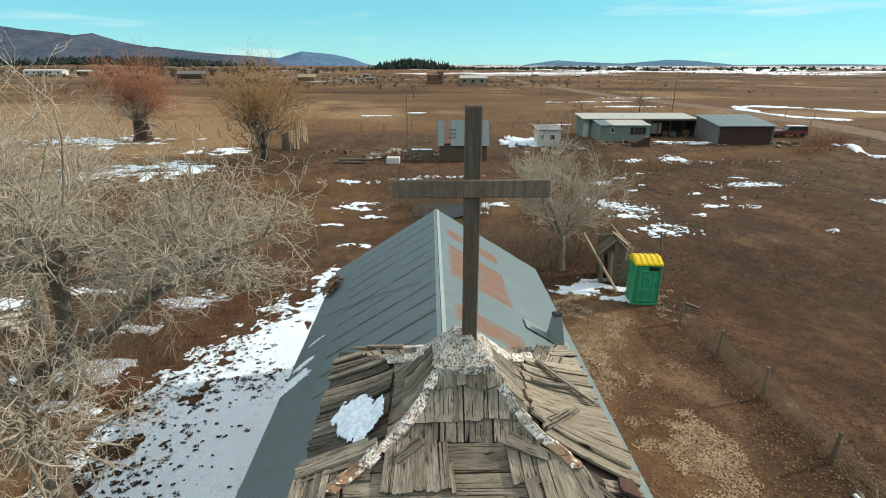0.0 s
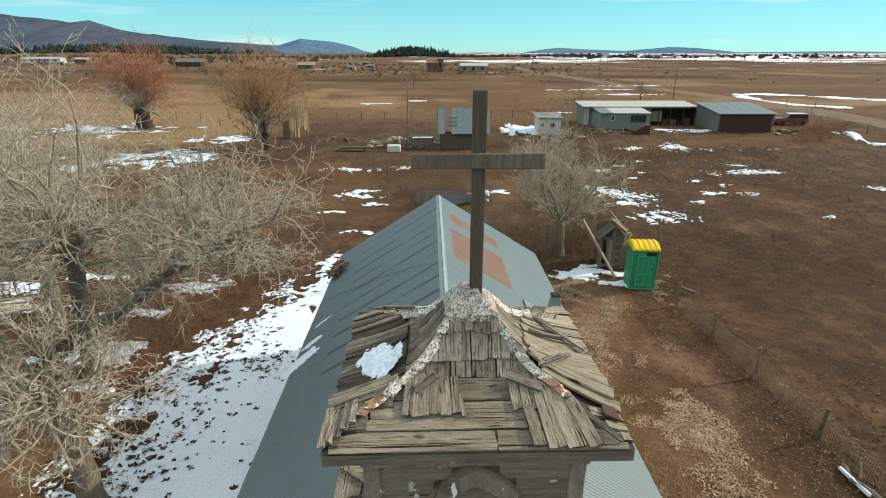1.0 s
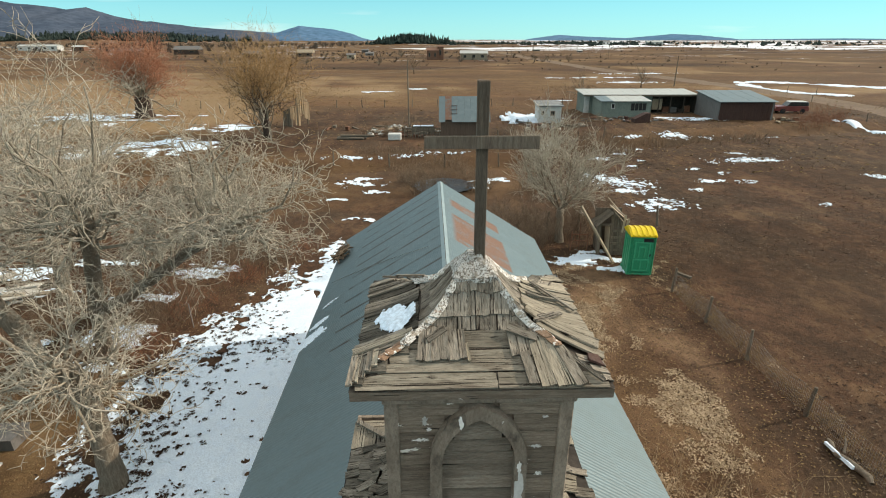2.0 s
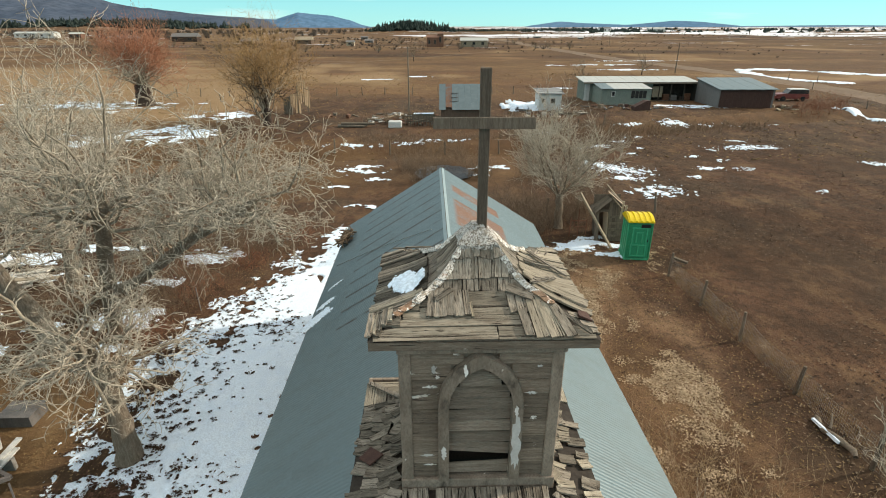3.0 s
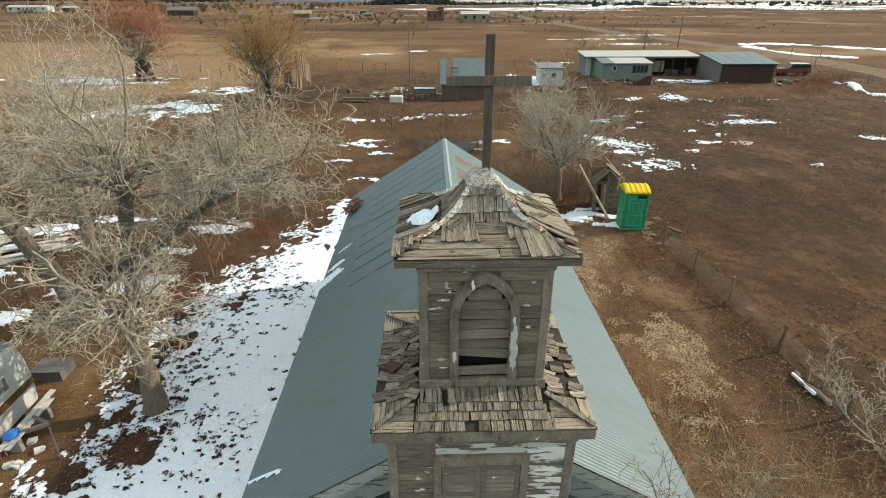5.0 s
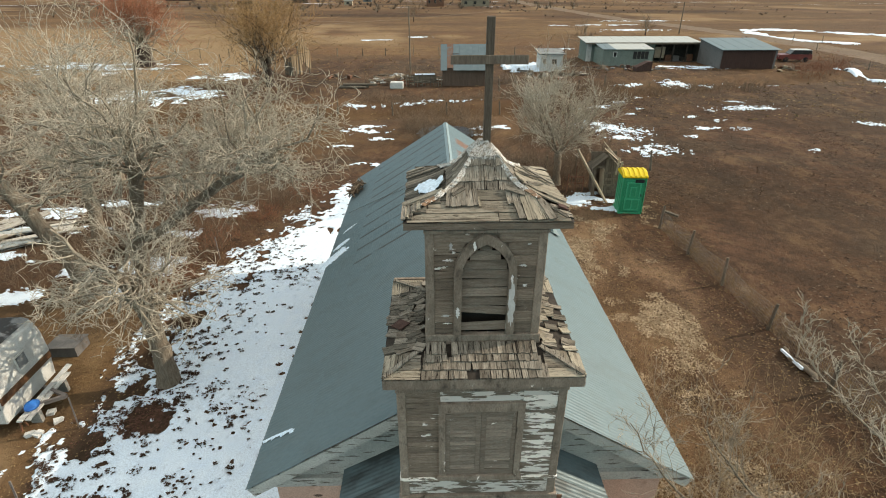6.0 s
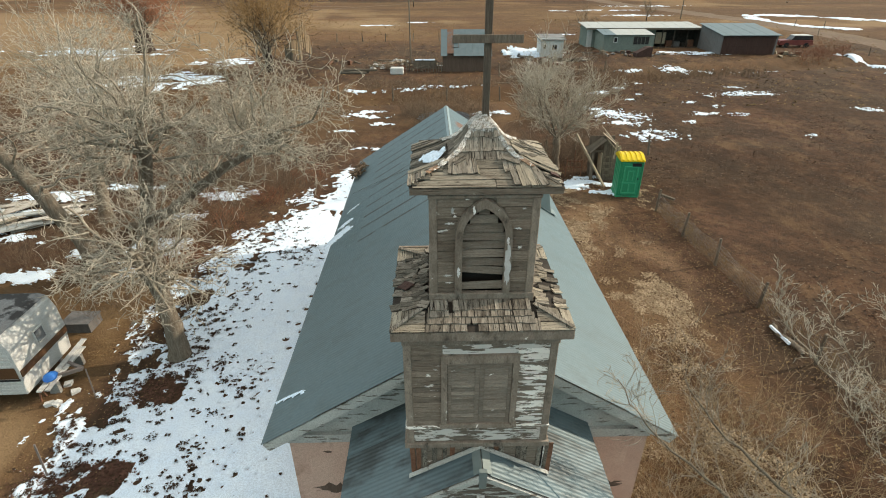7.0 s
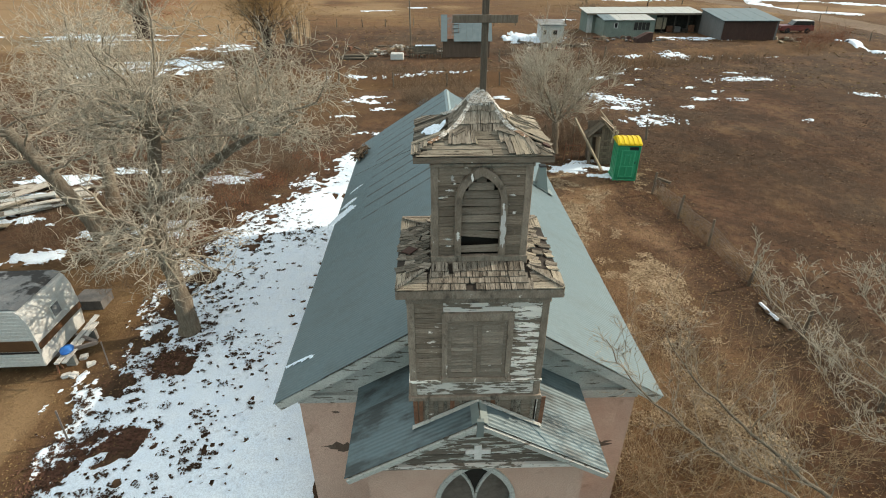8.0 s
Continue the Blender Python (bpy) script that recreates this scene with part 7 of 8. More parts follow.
part("door", bm, m_palewood, out, "ajar pale board door")
bm = bmesh.new()
box(bm, -0.56, -0.08, -0.02, 0.03, 1.66, 1.78)
part("lintel", bm, m_oldwood, out)
for i in range(7):
    bm = bmesh.new()
    box(bm, 0, 1.10, i * 0.25 - 0.25, i * 0.25 - 0.005, 0, 0.02, slope_pose(-1, 2.40 - 0.05 * i, 0.95, 1.52, 0) @ pose(0, 0, 0, rf.uniform(-2, 2), rf.uniform(-2, 4), rf.uniform(-1, 1)), 0.01, rf)
    part("roof_board", bm, m_oldwood, out)
for i in range(7):
    if i == 4:
        continue
    bm = bmesh.new()
    box(bm, -0.12 * (i % 3), rf.uniform(0.75, 1.15), i * 0.25 - 0.25, i * 0.25 - 0.06, 0, 0.025, slope_pose(1, 2.50, 0.9, 1.50, 0) @ pose(0, 0, 0, rf.uniform(-8, 8), rf.uniform(-9, 3), rf.uniform(-7, 7)), 0.01, rf)
    part("roof_board", bm, m_palewood if i in (0, 2, 5) else m_oldwood, out)
for x, h in ((0.62, 2.25), (0.78, 2.05)):
    bm = bmesh.new()
    beam(bm, (x - 0.12, -0.03, 1.3), (x, -0.06, h), 0.10, 0.03, (0, 1, 0))
    part("loose_board", bm, m_palewood, out)
for i in range(4):
    bm = bmesh.new()
    box(bm, -0.06, 0.72, -0.03, 0.0, 0.25 + 0.36 * i, 0.37 + 0.36 * i, pose(0, 0, 0, 0, rf.uniform(-3, 3), 0), 0.01, rf)
    part("cross_board", bm, m_oldwood, out)
prop = thing("fallen_beam", Matrix.Identity(4), "long bleached beam leaning against the outhouse", "beam")
bm = bmesh.new()
beam(bm, (6.95, 24.35, 2.62), (8.55, 23.3, -0.05), 0.16, 0.08)
part("beam", bm, m_palewood, prop)
rack = thing("iron_rack", pose(6.75, 25.0, gz(6.8, 25)), "rusty iron frame standing beside the outhouse", "frame")
for x0, z0, x1, z1 in ((0, -0.1, 0.05, 1.1), (0.45, -0.1, 0.45, 1.6), (0.9, -0.1, 0.9, 1.0), (0, 0.6, 0.95, 0.55), (0, 0.95, 0.9, 0.92), (0.25, 0.6, 0.2, 1.0)):
    bm = bmesh.new()
    beam(bm, (x0, 0, z0), (x1, 0.03, z1), 0.045, 0.045)
    part("bar", bm, m_rust, rack)


# ---- travel trailer beside the trees ----
rv = thing("travel_trailer", pose(-11.64, 6.95, gz(-11.6, 7), 0, 0, 3), "old white travel trailer with brown stripe and patched roof", "trailer")
L, W = 6.2, 2.05
prof = [(-0.02, 0.40), (0.02, 0.95), (0.05, 1.25), (0.02, 1.9), (-0.05, 2.22), (-0.16, 2.34), (-L + 0.2, 2.36), (-L, 1.9), (-L, 0.40)]
bm = bmesh.new()
solid(bm, prof, W)
part("body", bm, m_rvwhite, rv, "ribbed white aluminium siding", bevel=0.03)
bm = bmesh.new()
solid(bm, [(-0.10, 2.335), (-L + 0.18, 2.375), (-L + 0.18, 2.40), (-0.3, 2.40)], W - 0.06, pose(0, 0.03, 0))
part("roof", bm, m_rvroof, rv, "grey coated roof with black patches")
for i in range(16):
    z = 0.46 + i * 0.115
    if 0.95 < z < 1.36:
        continue
    bm = bmesh.new()
    box(bm, -L + 0.05, -0.07 - max(0, (z - 1.95)) * 0.3, -0.012, 0.0, z, z + 0.05)
    part("siding_rib", bm, m_rvwhite, rv)
bm = bmesh.new()
box(bm, -L + 0.05, -0.04, -0.016, -0.002, 0.98, 1.34)
part("stripe", bm, m_rvbrown, rv, "faded brown stripe")
bm = bmesh.new()
box(bm, -L + 0.05, -0.02, -0.02, -0.003, 0.90, 0.965)
part("stripe", bm, m_black, rv)
fm = pose(0.035, 0, 1.62, 0, -2.5, 0)
bm = bmesh.new()
box(bm, 0.012, 0.03, 0.9, 1.25, -0.16, 0.2, fm)
part("front_window", bm, m_rvroof, rv, "small square front window with a drawn grey blind")
bm = bmesh.new()
for a, b, c, d in ((0.87, 0.90, -0.2, 0.24), (1.25, 1.28, -0.2, 0.24), (0.9, 1.25, 0.2, 0.24), (0.9, 1.25, -0.2, -0.16)):
    box(bm, 0.01, 0.045, a, b, c, d, fm)
part("window_frame", bm, m_rvwhite, rv)
bm = bmesh.new()
box(bm, 0.03, 0.066, 0.02, W - 0.02, 1.02, 1.22)
part("front_stripe", bm, m_rvbrown, rv)
for x in (-2.9, -3.7):
    bm = bmesh.new()
    disc(bm, pose(x, 0.02, 0.32, 90, 0, 0), 0.33, 0.18, 18)
    wh = part("wheel", bm, m_tyre, rv)
    bm = bmesh.new()
    disc(bm, pose(x, -0.17, 0.32, 90, 0, 0), 0.17, 0.03, 12)
    part("rim", bm, m_rvwhite, wh)
bm = bmesh.new()
beam(bm, (-0.3, 0.45, 0.36), (0.85, 1.02, 0.40), 0.09, 0.1)
beam(bm, (-0.3, 1.6, 0.36), (0.85, 1.02, 0.40), 0.09, 0.1)
part("tow_frame", bm, m_wire, rv)
for y in (0.25, 1.75):
    bm = bmesh.new()
    for dy in (-0.12, 0.12):
        beam(bm, (0.1, y + dy, -0.02), (0.1, y, 0.42), 0.04, 0.04)
    part("jack_stand", bm, m_rust, rv)
bench = thing("plank_bench", pose(-11.46, 7.1, gz(-11.4, 7.2), 0, 0, 4), "white painted planks stacked in front of the trailer", "planks")
for i, (y, z, w) in enumerate(((-0.1, 0.42, 2.3), (0.0, 0.36, 1.9))):
    bm = bmesh.new()
    box(bm, -0.02 + i * 0.12, 0.12 + i * 0.12, y, y + w, z, z + 0.05, None, 0.01, rf)
    part("plank", bm, m_rvwhite, bench)
for y in (0.3, 1.5):
    bm = bmesh.new()
    box(bm, -0.02, 0.26, y, y + 0.12, -0.05, 0.36)
    part("block", bm, m_concrete, bench)
tarp = bmesh.new()
bmesh.ops.create_icosphere(tarp, subdivisions=3, radius=0.165)
for v in tarp.verts:
    v.co = Vector((v.co.x * 1.0, v.co.y * 1.2, v.co.z * 0.6)) * (1 + 0.45 * noise.noise(v.co * 5))
lone("tarp", tarp, m_blue, "crumpled blue tarp on the planks", "tarp", m=pose(-11.36, 7.45, 0.58))
rj = random.Random(77)
for i in range(4):
    bm = bmesh.new()
    box(bm, -0.12, 0.12, -0.08, 0.08, 0, 0.10, None, 0.03, rj)
    lone("plastic_scrap", bm, m_rvwhite, "pale scrap of plastic on the bare ground", "scrap", "scraps by the trailer", m=pose(-11.15 + rj.uniform(-0.2, 0.4), 7.2 + rj.uniform(-0.3, 0.7), gz(-10.9, 7.3), 0, 0, rj.uniform(0, 180)))
slab = thing("metal_bin", pose(-12.9, 10.15, gz(-12.4, 10.4) - 0.28, 0, 0, 2), "low dark grey metal bin behind the trailer", "bin")
for x0, x1, y0, y1 in ((0, 0.9, 0, 0.03), (0, 0.9, 0.67, 0.7), (0, 0.03, 0.03, 0.67), (0.87, 0.9, 0.03, 0.67)):
    bm = bmesh.new()
    box(bm, x0, x1, y0, y1, 0, 0.62)
    part("panel", bm, m_barngrey, slab)
bm = bmesh.new()
box(bm, -0.03, 0.93, -0.03, 0.73, 0.62, 0.65)
part("lid", bm, m_barngrey, slab)
# sheets and boards lying behind the trees
for i in range(20):
    x, y = -20.3 + rj.gauss(0, 1.6), 19.3 + rj.gauss(0, 2.0)
    bm = bmesh.new()
    box(bm, -rj.uniform(0.8, 1.8), rj.uniform(0.8, 1.8), -0.12, rj.uniform(0.12, 0.4), 0, 0.05, None, 0.02, rj)
    lone("scrap_board", bm, rj.choice((m_whitewash, m_whitewash, m_palewood, m_oldwood, m_palemetal)), "bleached board lying in the dead grass", "board", "scrap boards", m=pose(x, y, gz(x, y) + 0.05 + 0.25 * rj.random(), rj.uniform(-5, 5), rj.uniform(-6, 6), rj.uniform(-10, 50)))


# ---- farm buildings beyond the ditch ----
def window(parent, x0, x1, z0, z1, y, material=m_trim, bars=1):
    bm = bmesh.new()
    box(bm, x0, x1, y - 0.02, y + 0.02, z0, z1)
    w = part("window", bm, m_glass, parent)
    bm = bmesh.new()
    for a, b, c, d in ((x0 - 0.07, x0, z0 - 0.07, z1 + 0.07), (x1, x1 + 0.07, z0 - 0.07, z1 + 0.07), (x0, x1, z1, z1 + 0.07), (x0, x1, z0 - 0.07, z0)):
        box(bm, a, b, y - 0.06, y + 0.02, c, d)
    for i in range(1, bars + 1):
        xm = x0 + (x1 - x0) * i / (bars + 1)
        box(bm, xm - 0.025, xm + 0.025, y - 0.045, y, z0, z1)
    part("frame", bm, material, w)
    return w


def panels(parent, name, x0, x1, y, z0, z1, step, material, r=rf):
    """Upright boards across a wall."""
    n = int((x1 - x0) / step)
    for i in range(n):
        bm = bmesh.new()
        box(bm, x0 + i * step + 0.01, x0 + (i + 1) * step - 0.01, y - 0.03 - 0.015 * r.random(), y, z0, z1 + r.uniform(-0.02, 0.02))
        part(name, bm, material, parent)


# metal-roofed shed
shed = thing("metal_roof_shed", pose(-0.4, 59.5, gz(2, 59.5)), "brown shed with a steep patched blue-grey metal roof", "shed")
bm = bmesh.new()
box(bm, 0, 5.45, 0.2, 4.8, -0.2, 1.95)
part("wall", bm, m_brown, shed)
panels(shed, "wall_board", 0, 5.4, 0.2, -0.1, 1.9, 0.3, m_brown)
for x in (0.02, 5.2):
    bm = bmesh.new()
    solid(bm, [(0.2, 1.95), (4.8, 1.95), (2.5, 4.2)], 0.2, Matrix(((0, 1, 0, x), (1, 0, 0, 0), (0, 0, 1, 0), (0, 0, 0, 1))))
    part("gable", bm, m_oldwood, shed)
sl = math.hypot(2.75, 2.55)
for back in (0, 1):
    for i in range(8):
        w = 5.9 / 8
        mt = (m_barnroof if i not in (1,) else m_sheet_rust) if not back else m_barnroof
        mt = m_sheet if (i == 0 and not back) else mt
        bm = bmesh.new()
        cut = 0.35 if (i == 1 and not back) else 0.0
        p0, p1 = Vector((0, 2.5, 4.35)), Vector((0, -0.25 if not back else 5.25, 1.78))
        d = (p1 - p0).normalized()
        p1 = p1 - d * cut
        beam(bm, p0 + Vector((-0.2 + (i + 0.5) * w, 0, 0.01 * (i % 2))), p1 + Vector((-0.2 + (i + 0.5) * w, 0, 0.01 * (i % 2))), w - 0.01, 0.03, (0, 0, 1))
        part("roof_sheet", bm, mt, shed)
bm = bmesh.new()
for z in (2.6, 3.0, 3.4):
    yy = 2.5 - (4.35 - z) * 2.75 / 2.57 - 0.08
    box(bm, 1.15, 1.9, yy, yy + 0.05, z, z + 0.05)
for x in (1.15, 1.85):
    beam(bm, (x, 2.5 - 1.75 * 1.07 - 0.06, 2.6), (x, 2.5 - 0.95 * 1.07 - 0.06, 3.4), 0.05, 0.05)
part("roof_ladder", bm, m_wire, shed)

# weathered wooden ruin
ruin = thing("wooden_ruin", pose(-19.9, 67.6, gz(-19, 69), 0, 2, 48), "leaning remains of a pale wooden house wall", "ruin")
for i, (x, z0, z1) in enumerate(((0.0, 1.0, 2.5), (0.27, 0.9, 2.6), (0.54, 0.1, 2.7), (1.0, 0.0, 4.0), (1.26, 1.3, 4.6), (1.52, 1.5, 4.9), (1.78, 1.0, 4.2), (2.04, 0.9, 3.4), (2.3, 0.7, 3.0))):
    bm = bmesh.new()
    box(bm, x * 1.15, x * 1.15 + 0.282, 0, 0.06, z0, z1, None, 0.07, rf)
    part("plank", bm, m_ruinwood, ruin)
for i in range(5):
    bm = bmesh.new()
    box(bm, -0.06, 0.0, 0.1 + i * 0.32, 0.38 + i * 0.32, -0.1, 2.3 - 0.1 * i, None, 0.04, rf)
    part("plank", bm, m_oldwood, ruin)
for x, h in ((0.1, 2.3), (1.0, 3.6), (2.6, 2.8)):
    bm = bmesh.new()
    box(bm, x, x + 0.16, 0.06, 0.22, -0.2, h)
    part("post", bm, m_oldwood, ruin)

# white shed
ws = thing("white_shed", pose(12.5, 70.5, gz(14, 70)), "small white shed with a dark single-pitch roof", "shed")
bm = bmesh.new()
solid(bm, [(0, -0.2), (3.2, -0.2), (3.2, 2.2), (0, 2.45)], 3.0, Matrix(((0, 1, 0, 0.3), (1, 0, 0, 0), (0, 0, 1, 0), (0, 0, 0, 1))))
part("wall", bm, m_rvwhite, ws)
bm = bmesh.new()
beam(bm, (1.8, -0.25, 2.28), (1.8, 3.5, 2.62), 3.6, 0.1)
part("roof", bm, m_rvroof, ws)
window(ws, 1.9, 2.4, 1.1, 1.6, 0.0)
window(ws, 0.7, 0.95, 1.2, 1.6, 0.0)

# long ranch house: sage front wing and pale-roofed main block with an open carport
ranch = thing("ranch_house", pose(21.5, 76, gz(28, 76)), "long low sage-green ranch house with pale metal roof and open carport", "house")
for name, x0, x1, y0, y1, z1 in (("wing_wall", 1.2, 8.3, 0.0, 5.0, 2.3), ("main_wall", 0.0, 8.3, 5.0, 9.5, 2.7)):
    bm = bmesh.new()
    box(bm, x0, x1, y0, y1, -0.3, z1)
    part(name, bm, m_sage, ranch)
# the carport's shade is painted: dark back wall, floor, posts and filler clutter
bm = bmesh.new()
box(bm, 8.3, 17.0, 6.6, 9.5, -0.3, 2.75)
part("carport_back_wall", bm, m_shade_board, ranch)
bm = bmesh.new()
box(bm, 8.3, 10.4, 5.0, 5.2, -0.3, 2.6)
part("carport_side_wall", bm, m_sage, ranch)
bm = bmesh.new()
box(bm, 10.4, 16.9, 4.3, 9.2, -0.32, 0.02)
part("carport_floor", bm, m_shade_board, ranch)
panels(ranch, "siding_panel", 1.2, 8.2, 0.0, -0.2, 2.25, 0.4, m_sage)
panels(ranch, "siding_panel", 0.0, 1.2, 5.0, -0.2, 2.6, 0.4, m_rvwhite)
window(ranch, 5.5, 7.7, 1.0, 2.0, -0.05, m_sage, 3)
window(ranch, 2.7, 3.1, 1.3, 1.9, -0.05, m_rvwhite, 0)
for i in range(8):
    bm = bmesh.new()
    beam(bm, (1.45 + i * 0.92, -0.35, 2.30 + 0.012 * (i % 2)), (1.45 + i * 0.92, 5.0, 2.72 + 0.012 * (i % 2)), 0.9, 0.05)
    part("roof_sheet", bm, m_palemetal if i not in (0, 1) else m_barnroof, ranch)
for i in range(18):
    bm = bmesh.new()
    beam(bm, (0.1 + i * 0.97, 4.2, 2.76 + 0.014 * (i % 2)), (0.1 + i * 0.97, 9.8, 3.15 + 0.014 * (i % 2)), 0.95, 0.06)
    part("roof_sheet", bm, m_palemetal, ranch)
bm = bmesh.new()
box(bm, -0.4, 17.2, 4.12, 4.2, 2.55, 2.80)
part("fascia", bm, m_oldwood, ranch)
for x in (11.2, 13.0, 15.0, 16.9):
    bm = bmesh.new()
    box(bm, x, x + 0.14, 4.4, 4.54, -0.3, 2.65)
    part("carport_post", bm, m_shade_board, ranch)
bm = bmesh.new()
box(bm, 16.9, 17.05, 4.3, 9.5, -0.3, 2.7)
part("carport_end_wall", bm, m_shade_board, ranch)
bm = bmesh.new()
box(bm, 10.5, 12.0, 5.0, 5.08, 0.5, 2.1)
part("door", bm, m_palewood, ranch, "pale open door panel")
for x in (12.4, 13.6, 14.8, 15.7):
    bm = bmesh.new()
    box(bm, x, x + 0.9, 5.4, 6.0, 0, rf.uniform(0.5, 1.1), None, 0.05, rf)
    part("carport_clutter", bm, rf.choice((m_shade_board, m_rust, m_barngrey)), ranch)

scrap = thing("rusty_stock_shelter", pose(25.9, 70.6, gz(27, 71), 0, 0, 4), "low dark-red sheet-iron shelter with a slanting roof", "shelter")
bm = bmesh.new()
solid(bm, [(0, -0.2), (2.1, -0.2), (2.1, 1.25), (1.5, 1.25), (0, 0.5)], 1.2, Matrix(((1, 0, 0, 0), (0, 1, 0, 0), (0, 0, 1, 0), (0, 0, 0, 1))) @ pose(0, 0, 0))
part("body", bm, m_barnred, scrap)

barn = thing("barn", pose(38.3, 73, gz(42, 73)), "dark red-brown barn with grey side wall and blue-grey metal roof", "barn")
bm = bmesh.new()
solid(bm, [(0, -0.3), (7.2, -0.3), (7.2, 3.25), (0, 2.45)], 7.6, Matrix(((0, 1, 0, 0.0), (1, 0, 0, 0), (0, 0, 1, 0), (0, 0, 0, 1))))
part("wall", bm, m_barngrey, barn)
panels(barn, "wall_board", 0.05, 7.6, 0.0, -0.2, 2.4, 0.27, m_barnred)
for x0, x1 in ((0.5, 3.4), (4.0, 6.9)):
    bm = bmesh.new()
    for a, b, c, d in ((x0, x0 + 0.1, 0.1, 2.2), (x1 - 0.1, x1, 0.1, 2.2), (x0 + 0.1, x1 - 0.1, 2.1, 2.2), (x0 + 0.1, x1 - 0.1, 1.1, 1.2)):
        box(bm, a, b, -0.09, -0.05, c, d)
    part("barn_door", bm, m_barnred, barn)
for i in range(9):
    w = 8.2 / 9
    bm = bmesh.new()
    beam(bm, (-0.3 + (i + 0.5) * w, -0.4, 2.52 + 0.012 * (i % 2)), (-0.3 + (i + 0.5) * w, 7.5, 3.40 + 0.012 * (i % 2)), w - 0.01, 0.05)
    part("roof_sheet", bm, m_barnroof, barn)
for i in range(18):
    bm = bmesh.new()
    box(bm, -0.04, 0.0, i * 0.4 + 0.01, i * 0.4 + 0.38, -0.2, 2.4 + i * 0.4 * 0.11, None, 0.005, rf)
    part("side_board", bm, m_barngrey, barn)


# parked vehicles
def suv(m, label, paint, top, name="pickup_truck"):
    t = thing(name, m, label, "car")
    bm = bmesh.new()
    solid(bm, [(0, 0.35), (4.7, 0.35), (4.7, 0.95), (4.55, 1.02), (3.3, 1.08), (0.05, 1.08)], 1.8)
    part("body", bm, paint, t, bevel=0.05)
    bm = bmesh.new()
    solid(bm, [(0.1, 1.08), (3.25, 1.08), (2.75, 1.68), (0.25, 1.68)], 1.66, pose(0, 0.07, 0))
    part("cabin", bm, m_glass, t, bevel=0.04)
    bm = bmesh.new()
    solid(bm, [(0.2, 1.66), (2.8, 1.66), (2.6, 1.76), (0.35, 1.76)], 1.62, pose(0, 0.09, 0))
    part("roof", bm, top, t, bevel=0.03)
    for x in (0.2, 1.35, 2.55):
        bm = bmesh.new()
        box(bm, x, x + 0.14, 0.055, 0.085, 1.08, 1.67)
        part("pillar", bm, top, t)
    for x in (0.95, 3.75):
        for y in (0.06, 1.94):
            bm = bmesh.new()
            disc(bm, pose(x, y, 0.36, 90, 0, 0), 0.36, 0.2, 16)
            w = part("wheel", bm, m_tyre, t)
            bm = bmesh.new()
            disc(bm, pose(x, y - 0.2, 0.36, 90, 0, 0), 0.19, 0.03, 12)
            part("rim", bm, m_rvwhite, w)
    for y in (0.25, 1.3):
        bm = bmesh.new()
        box(bm, 4.68, 4.73, y, y + 0.25, 0.7, 0.86)
        part("headlight", bm, m_palemetal, t)
    return t


suv(pose(55.6, 81.5, gz(53, 80), 0, 0, 174), "parked dark red vehicle with a white top", m_carred, m_rvwhite)
suv(pose(51.0, 83.5, gz(50, 82), 0, 0, 160), "old dark red car parked behind the barn", m_carred, m_carred)


# poles, far posts
def pole(x, y, h, label, r=0.11, arm=True):
    t = thing("utility_pole", pose(x, y, gz(x, y)), label, "pole", "poles")
    bm = bmesh.new()
    disc(bm, pose(0, 0, -0.4), r, h + 0.4, 8, r * 0.7)
    part("shaft", bm, m_oldwood, t)
    if arm:
        bm = bmesh.new()
        box(bm, -0.6, 0.6, -0.06, 0.06, h - 0.6, h - 0.48)
        part("crossarm", bm, m_oldwood, t)


pole(-4.6, 68.2, 8.2, "thin bleached wooden pole in the farmyard", 0.10, False)
pole(55.8, 130, 6.8, "wooden pole beside the dirt road", 0.14, False)
pole(90, 300, 9, "far wooden utility pole")
pole(62, 380, 9, "far wooden utility pole")
fp = bmesh.new()
disc(fp, pose(0, 0, -0.3), 0.08, 1.6, 6, 0.06)
fp = mesh_of("fence_post", fp, m_oldwood)
for line in ([(-44 + 4.3 * i + rj.uniform(-0.6, 0.6), 86 + 0.25 * i) for i in range(24)], [(6 + 3.0 * i, 57 + 0.25 * i) for i in range(5)], [(-10 + 5 * i, 45.2 + 0.3 * i) for i in range(5)],
             [(58.5, 72), (60, 70.5), (62, 69), (57, 66), (66, 95), (72, 112), (75.5, 108)], [(-34, 80), (-31, 83), (-28.5, 88), (-26, 94)], [(11.0, 25.0), (13, 29), (6.0, 27.9), (8.0, 28.4)]):
    for x, y in line:
        lone("fence_post", fp, None, "weathered wooden fence post in the field", "fence post", "field fence posts", m=pose(x, y, gz(x, y), rj.uniform(-5, 5), rj.uniform(-5, 5), 0))

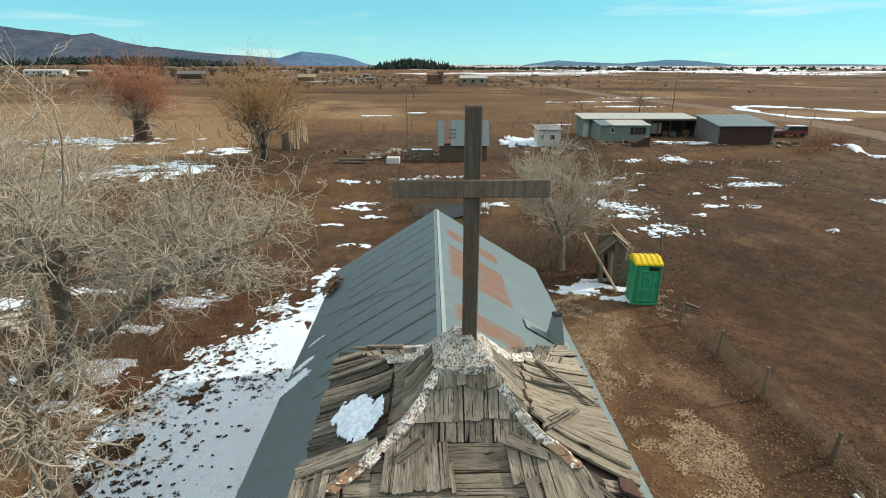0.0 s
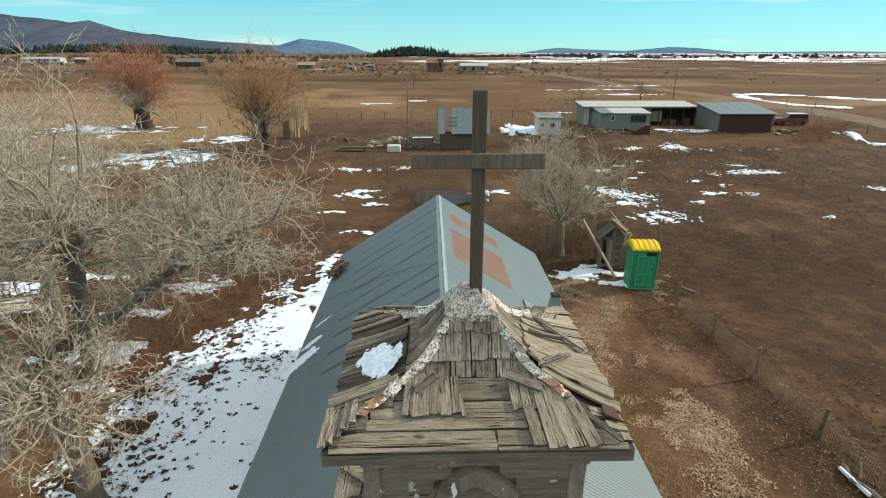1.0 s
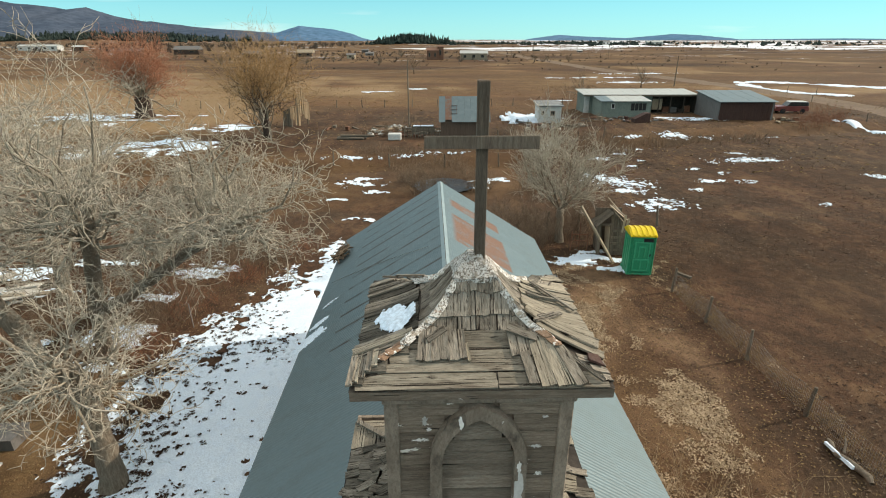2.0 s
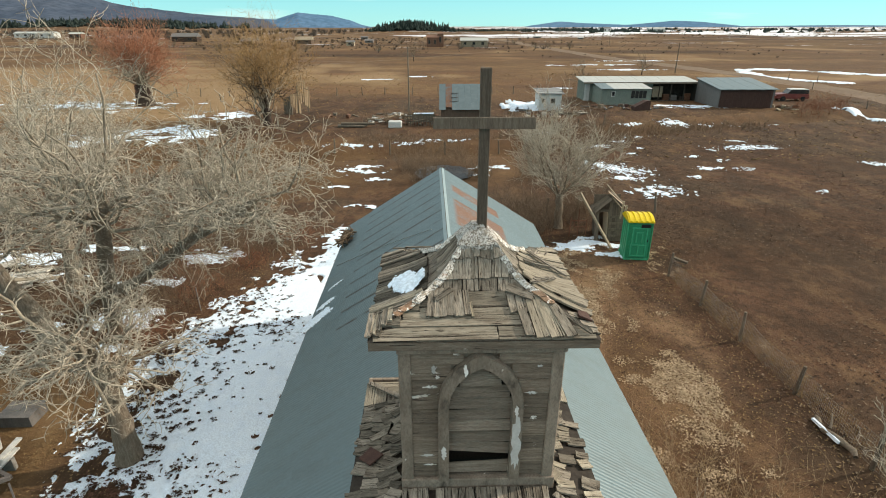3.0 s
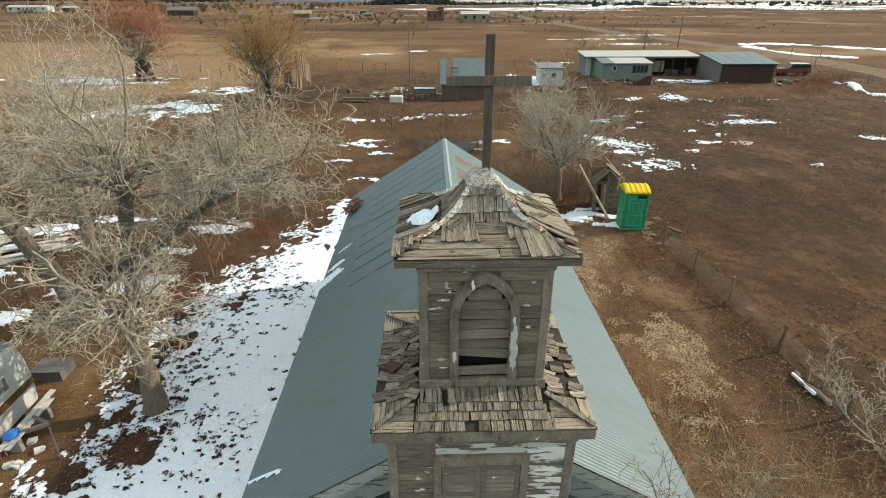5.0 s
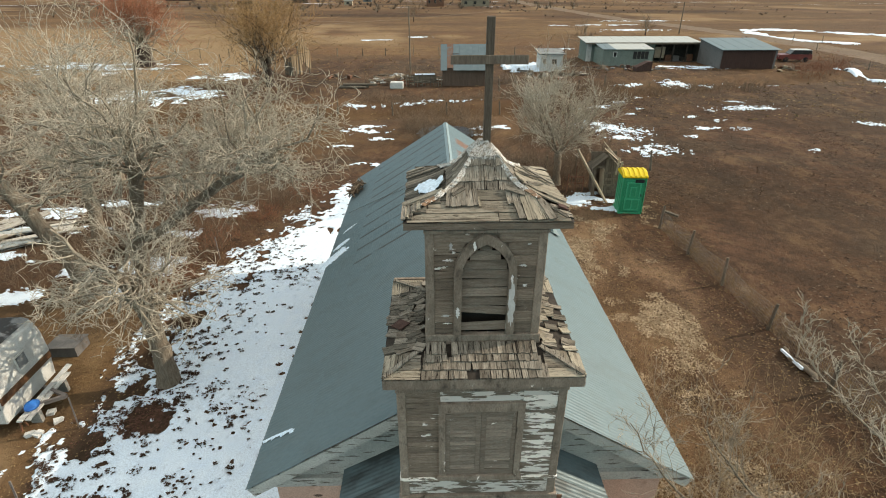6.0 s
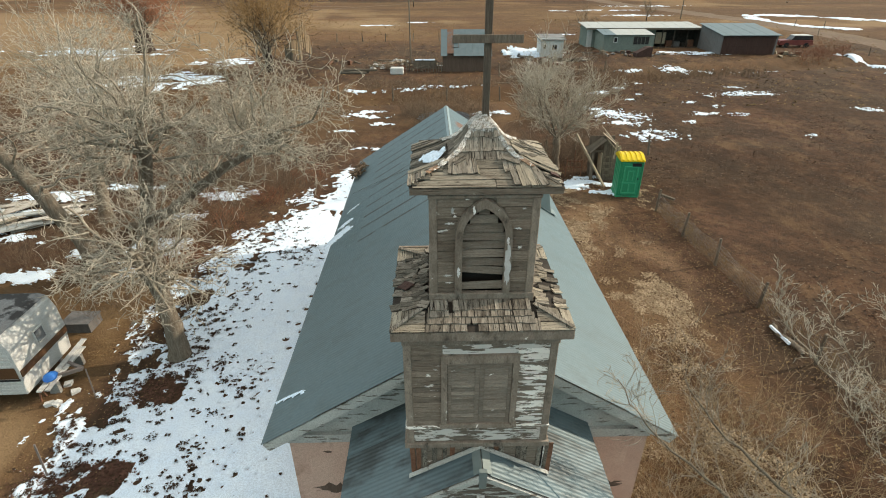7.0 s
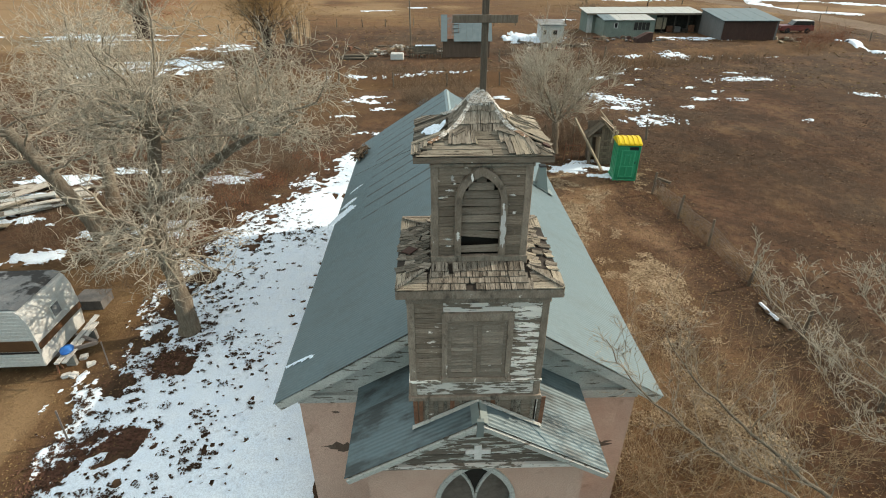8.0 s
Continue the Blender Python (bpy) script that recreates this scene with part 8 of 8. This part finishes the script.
# farmyard clutter
for x0, y0, dx, dy, n, mats in ((-4.5, 64, 4.5, 4.0, 60, (m_oldwood, m_palewood, m_rust, m_palemetal)), (14.5, 67.5, 4.5, 3.0, 34, (m_barngrey, m_oldwood, m_whitewash, m_rust, m_oldwood)), (23.5, 73.5, 7, 1.8, 34, (m_rust, m_barngrey, m_oldwood, m_barnred)),
                                (48.5, 72, 3, 2, 12, (m_oldwood, m_rust, m_palewood)), (-13, 66, 2.0, 1.2, 5, (m_oldwood, m_rust))):
    for i in range(n):
        x, y = x0 + rj.uniform(-dx, dx), y0 + rj.uniform(-dy, dy)
        if -0.8 < x < 5.6 and y > 58:
            continue
        bm = bmesh.new()
        if rj.random() < 0.6:
            box(bm, -rj.uniform(0.5, 1.4), rj.uniform(0.4, 1.2), -0.1, 0.12, 0, rj.uniform(0.06, 0.2), None, 0.03, rj)
        else:
            box(bm, -0.3, rj.uniform(0.1, 0.5), -0.25, 0.25, 0, rj.uniform(0.12, 0.42), None, 0.09, rj)
        lone("scrap_piece", bm, rj.choice(mats), "scrap timber and metal lying in the farmyard", "scrap", "farmyard scrap", m=pose(x, y, gz(x, y) + 0.02, 0, rj.uniform(-4, 6), rj.uniform(0, 180)))
bm = bmesh.new()
box(bm, -0.75, 0.75, -0.45, 0.45, 0, 0.75)
lone("water_tank", bm, m_rvwhite, "white plastic tank standing in the farmyard", "tank", m=pose(-5.6, 58.2, gz(-5.6, 58)), bevel=0.08)
tl = thing("timber_stack", pose(-12.0, 58.3, gz(-10, 58)), "low stack of old logs and timbers", "timber")
for i in range(5):
    bm = bmesh.new()
    disc(bm, pose(rj.uniform(-0.5, 0.3), 0.28 * (i % 3), 0.15 + 0.24 * (i // 3), 0, 90, rj.uniform(-4, 4)), 0.16, 3.4 + rj.uniform(-0.6, 0.6), 8, 0.13)
    part("log", bm, m_oldwood, tl)
yard = thing("pole_corral", pose(-4.6, 59.4, gz(-4, 59)), "low grey pole corral beside the shed", "corral")
for i in range(14):
    bm = bmesh.new()
    box(bm, i * 0.31, i * 0.31 + 0.09, 0, 0.08, -0.2, 1.3 + rj.uniform(-0.15, 0.15))
    part("picket", bm, m_oldwood, yard)
for z in (0.4, 1.0):
    bm = bmesh.new()
    box(bm, 0, 4.2, 0.08, 0.14, z, z + 0.1)
    part("rail", bm, m_oldwood, yard)
lb = thing("lumber_pile", pose(-2.6, 63.5, gz(-2.6, 63)), "pile of grey boards with snow on top", "lumber")
for i in range(7):
    bm = bmesh.new()
    box(bm, -1.4, 1.4, -0.5 + 0.14 * i, -0.38 + 0.14 * i, 0.1 * (i % 3), 0.1 * (i % 3) + 0.5, None, 0.04, rj)
    part("board", bm, m_oldwood, lb)
bm = bmesh.new()
box(bm, -1.2, 1.3, -0.4, 0.4, 0.72, 0.8, None, 0.05, rj)
part("snow_cap", bm, m_snow, lb)

# far farms
def far_house(x, y, w, d, h, wall_m, roof_m, label, rise=1.6, n=3):
    t = thing("farmhouse", pose(x, y, gz(x, y)), label, "house", "far farms")
    bm = bmesh.new()
    box(bm, 0, w, 0, d, -0.5, h)
    part("wall", bm, wall_m, t)
    bm = bmesh.new()
    solid(bm, [(-0.4, h), (d + 0.4, h), (d / 2, h + rise)], w + 0.8, Matrix(((0, 1, 0, -0.4), (1, 0, 0, 0), (0, 0, 1, 0), (0, 0, 0, 1))))
    part("roof", bm, roof_m, t)
    for i in range(n):
        x0 = w * (i + 0.3) / n
        window(t, x0, x0 + w * 0.3 / n, h * 0.35, h * 0.75, -0.03)


far_house(-8.6, 290, 6.0, 8, 4.8, m_brick, m_brick, "far ruined red-brown masonry house", 1.2, 2)
far_house(-3.0, 292, 3.2, 5, 6.6, m_brick, m_brick, "far red-brown masonry tower stub", 0.6, 1)
far_house(9.3, 290, 14, 7, 3.2, m_palewood, m_palemetal, "far low pale farm building", 1.4, 3)
far_house(-430, 560, 40, 10, 4.0, m_rvwhite, m_palemetal, "far long white farm building", 1.6, 5)
far_house(-372, 555, 12, 8, 4.0, m_brick, m_palemetal, "far red-brown farm building", 1.6, 2)
far_house(-230, 390, 14, 8, 2.6, m_brown, m_barngrey, "far grey farm building among trees", 2.0, 3)
far_house(-195, 400, 18, 8, 3.4, m_darkbark, m_barngrey, "far dark barn among trees", 2.4, 2)
far_house(-120, 330, 9, 7, 2.2, m_brown, m_barngrey, "far pale farmhouse beyond the willows", 1.8, 2)
far_house(-92, 345, 10, 7, 2.4, m_brown, m_palewood, "far brown farmhouse beyond the willows", 1.8, 2)
for i in range(5):
    x = rj.choice((rj.uniform(-70, -35), rj.uniform(-15, 40), rj.uniform(40, 120)))
    far_house(x, 330 + rj.uniform(-40, 160), rj.uniform(3, 7), 4, rj.uniform(1.2, 2.2), rj.choice((m_palewood, m_brown, m_barngrey)), rj.choice((m_palemetal, m_barngrey)), "small far outbuilding in the snowy fields", 0.8, 1)
far_house(330, 900, 26, 9, 5, m_rvwhite, m_palemetal, "far white farm building on the snowy plain", 2, 4)
far_house(240, 860, 18, 9, 5, m_rvwhite, m_barngrey, "far white farm building on the snowy plain", 2, 3)
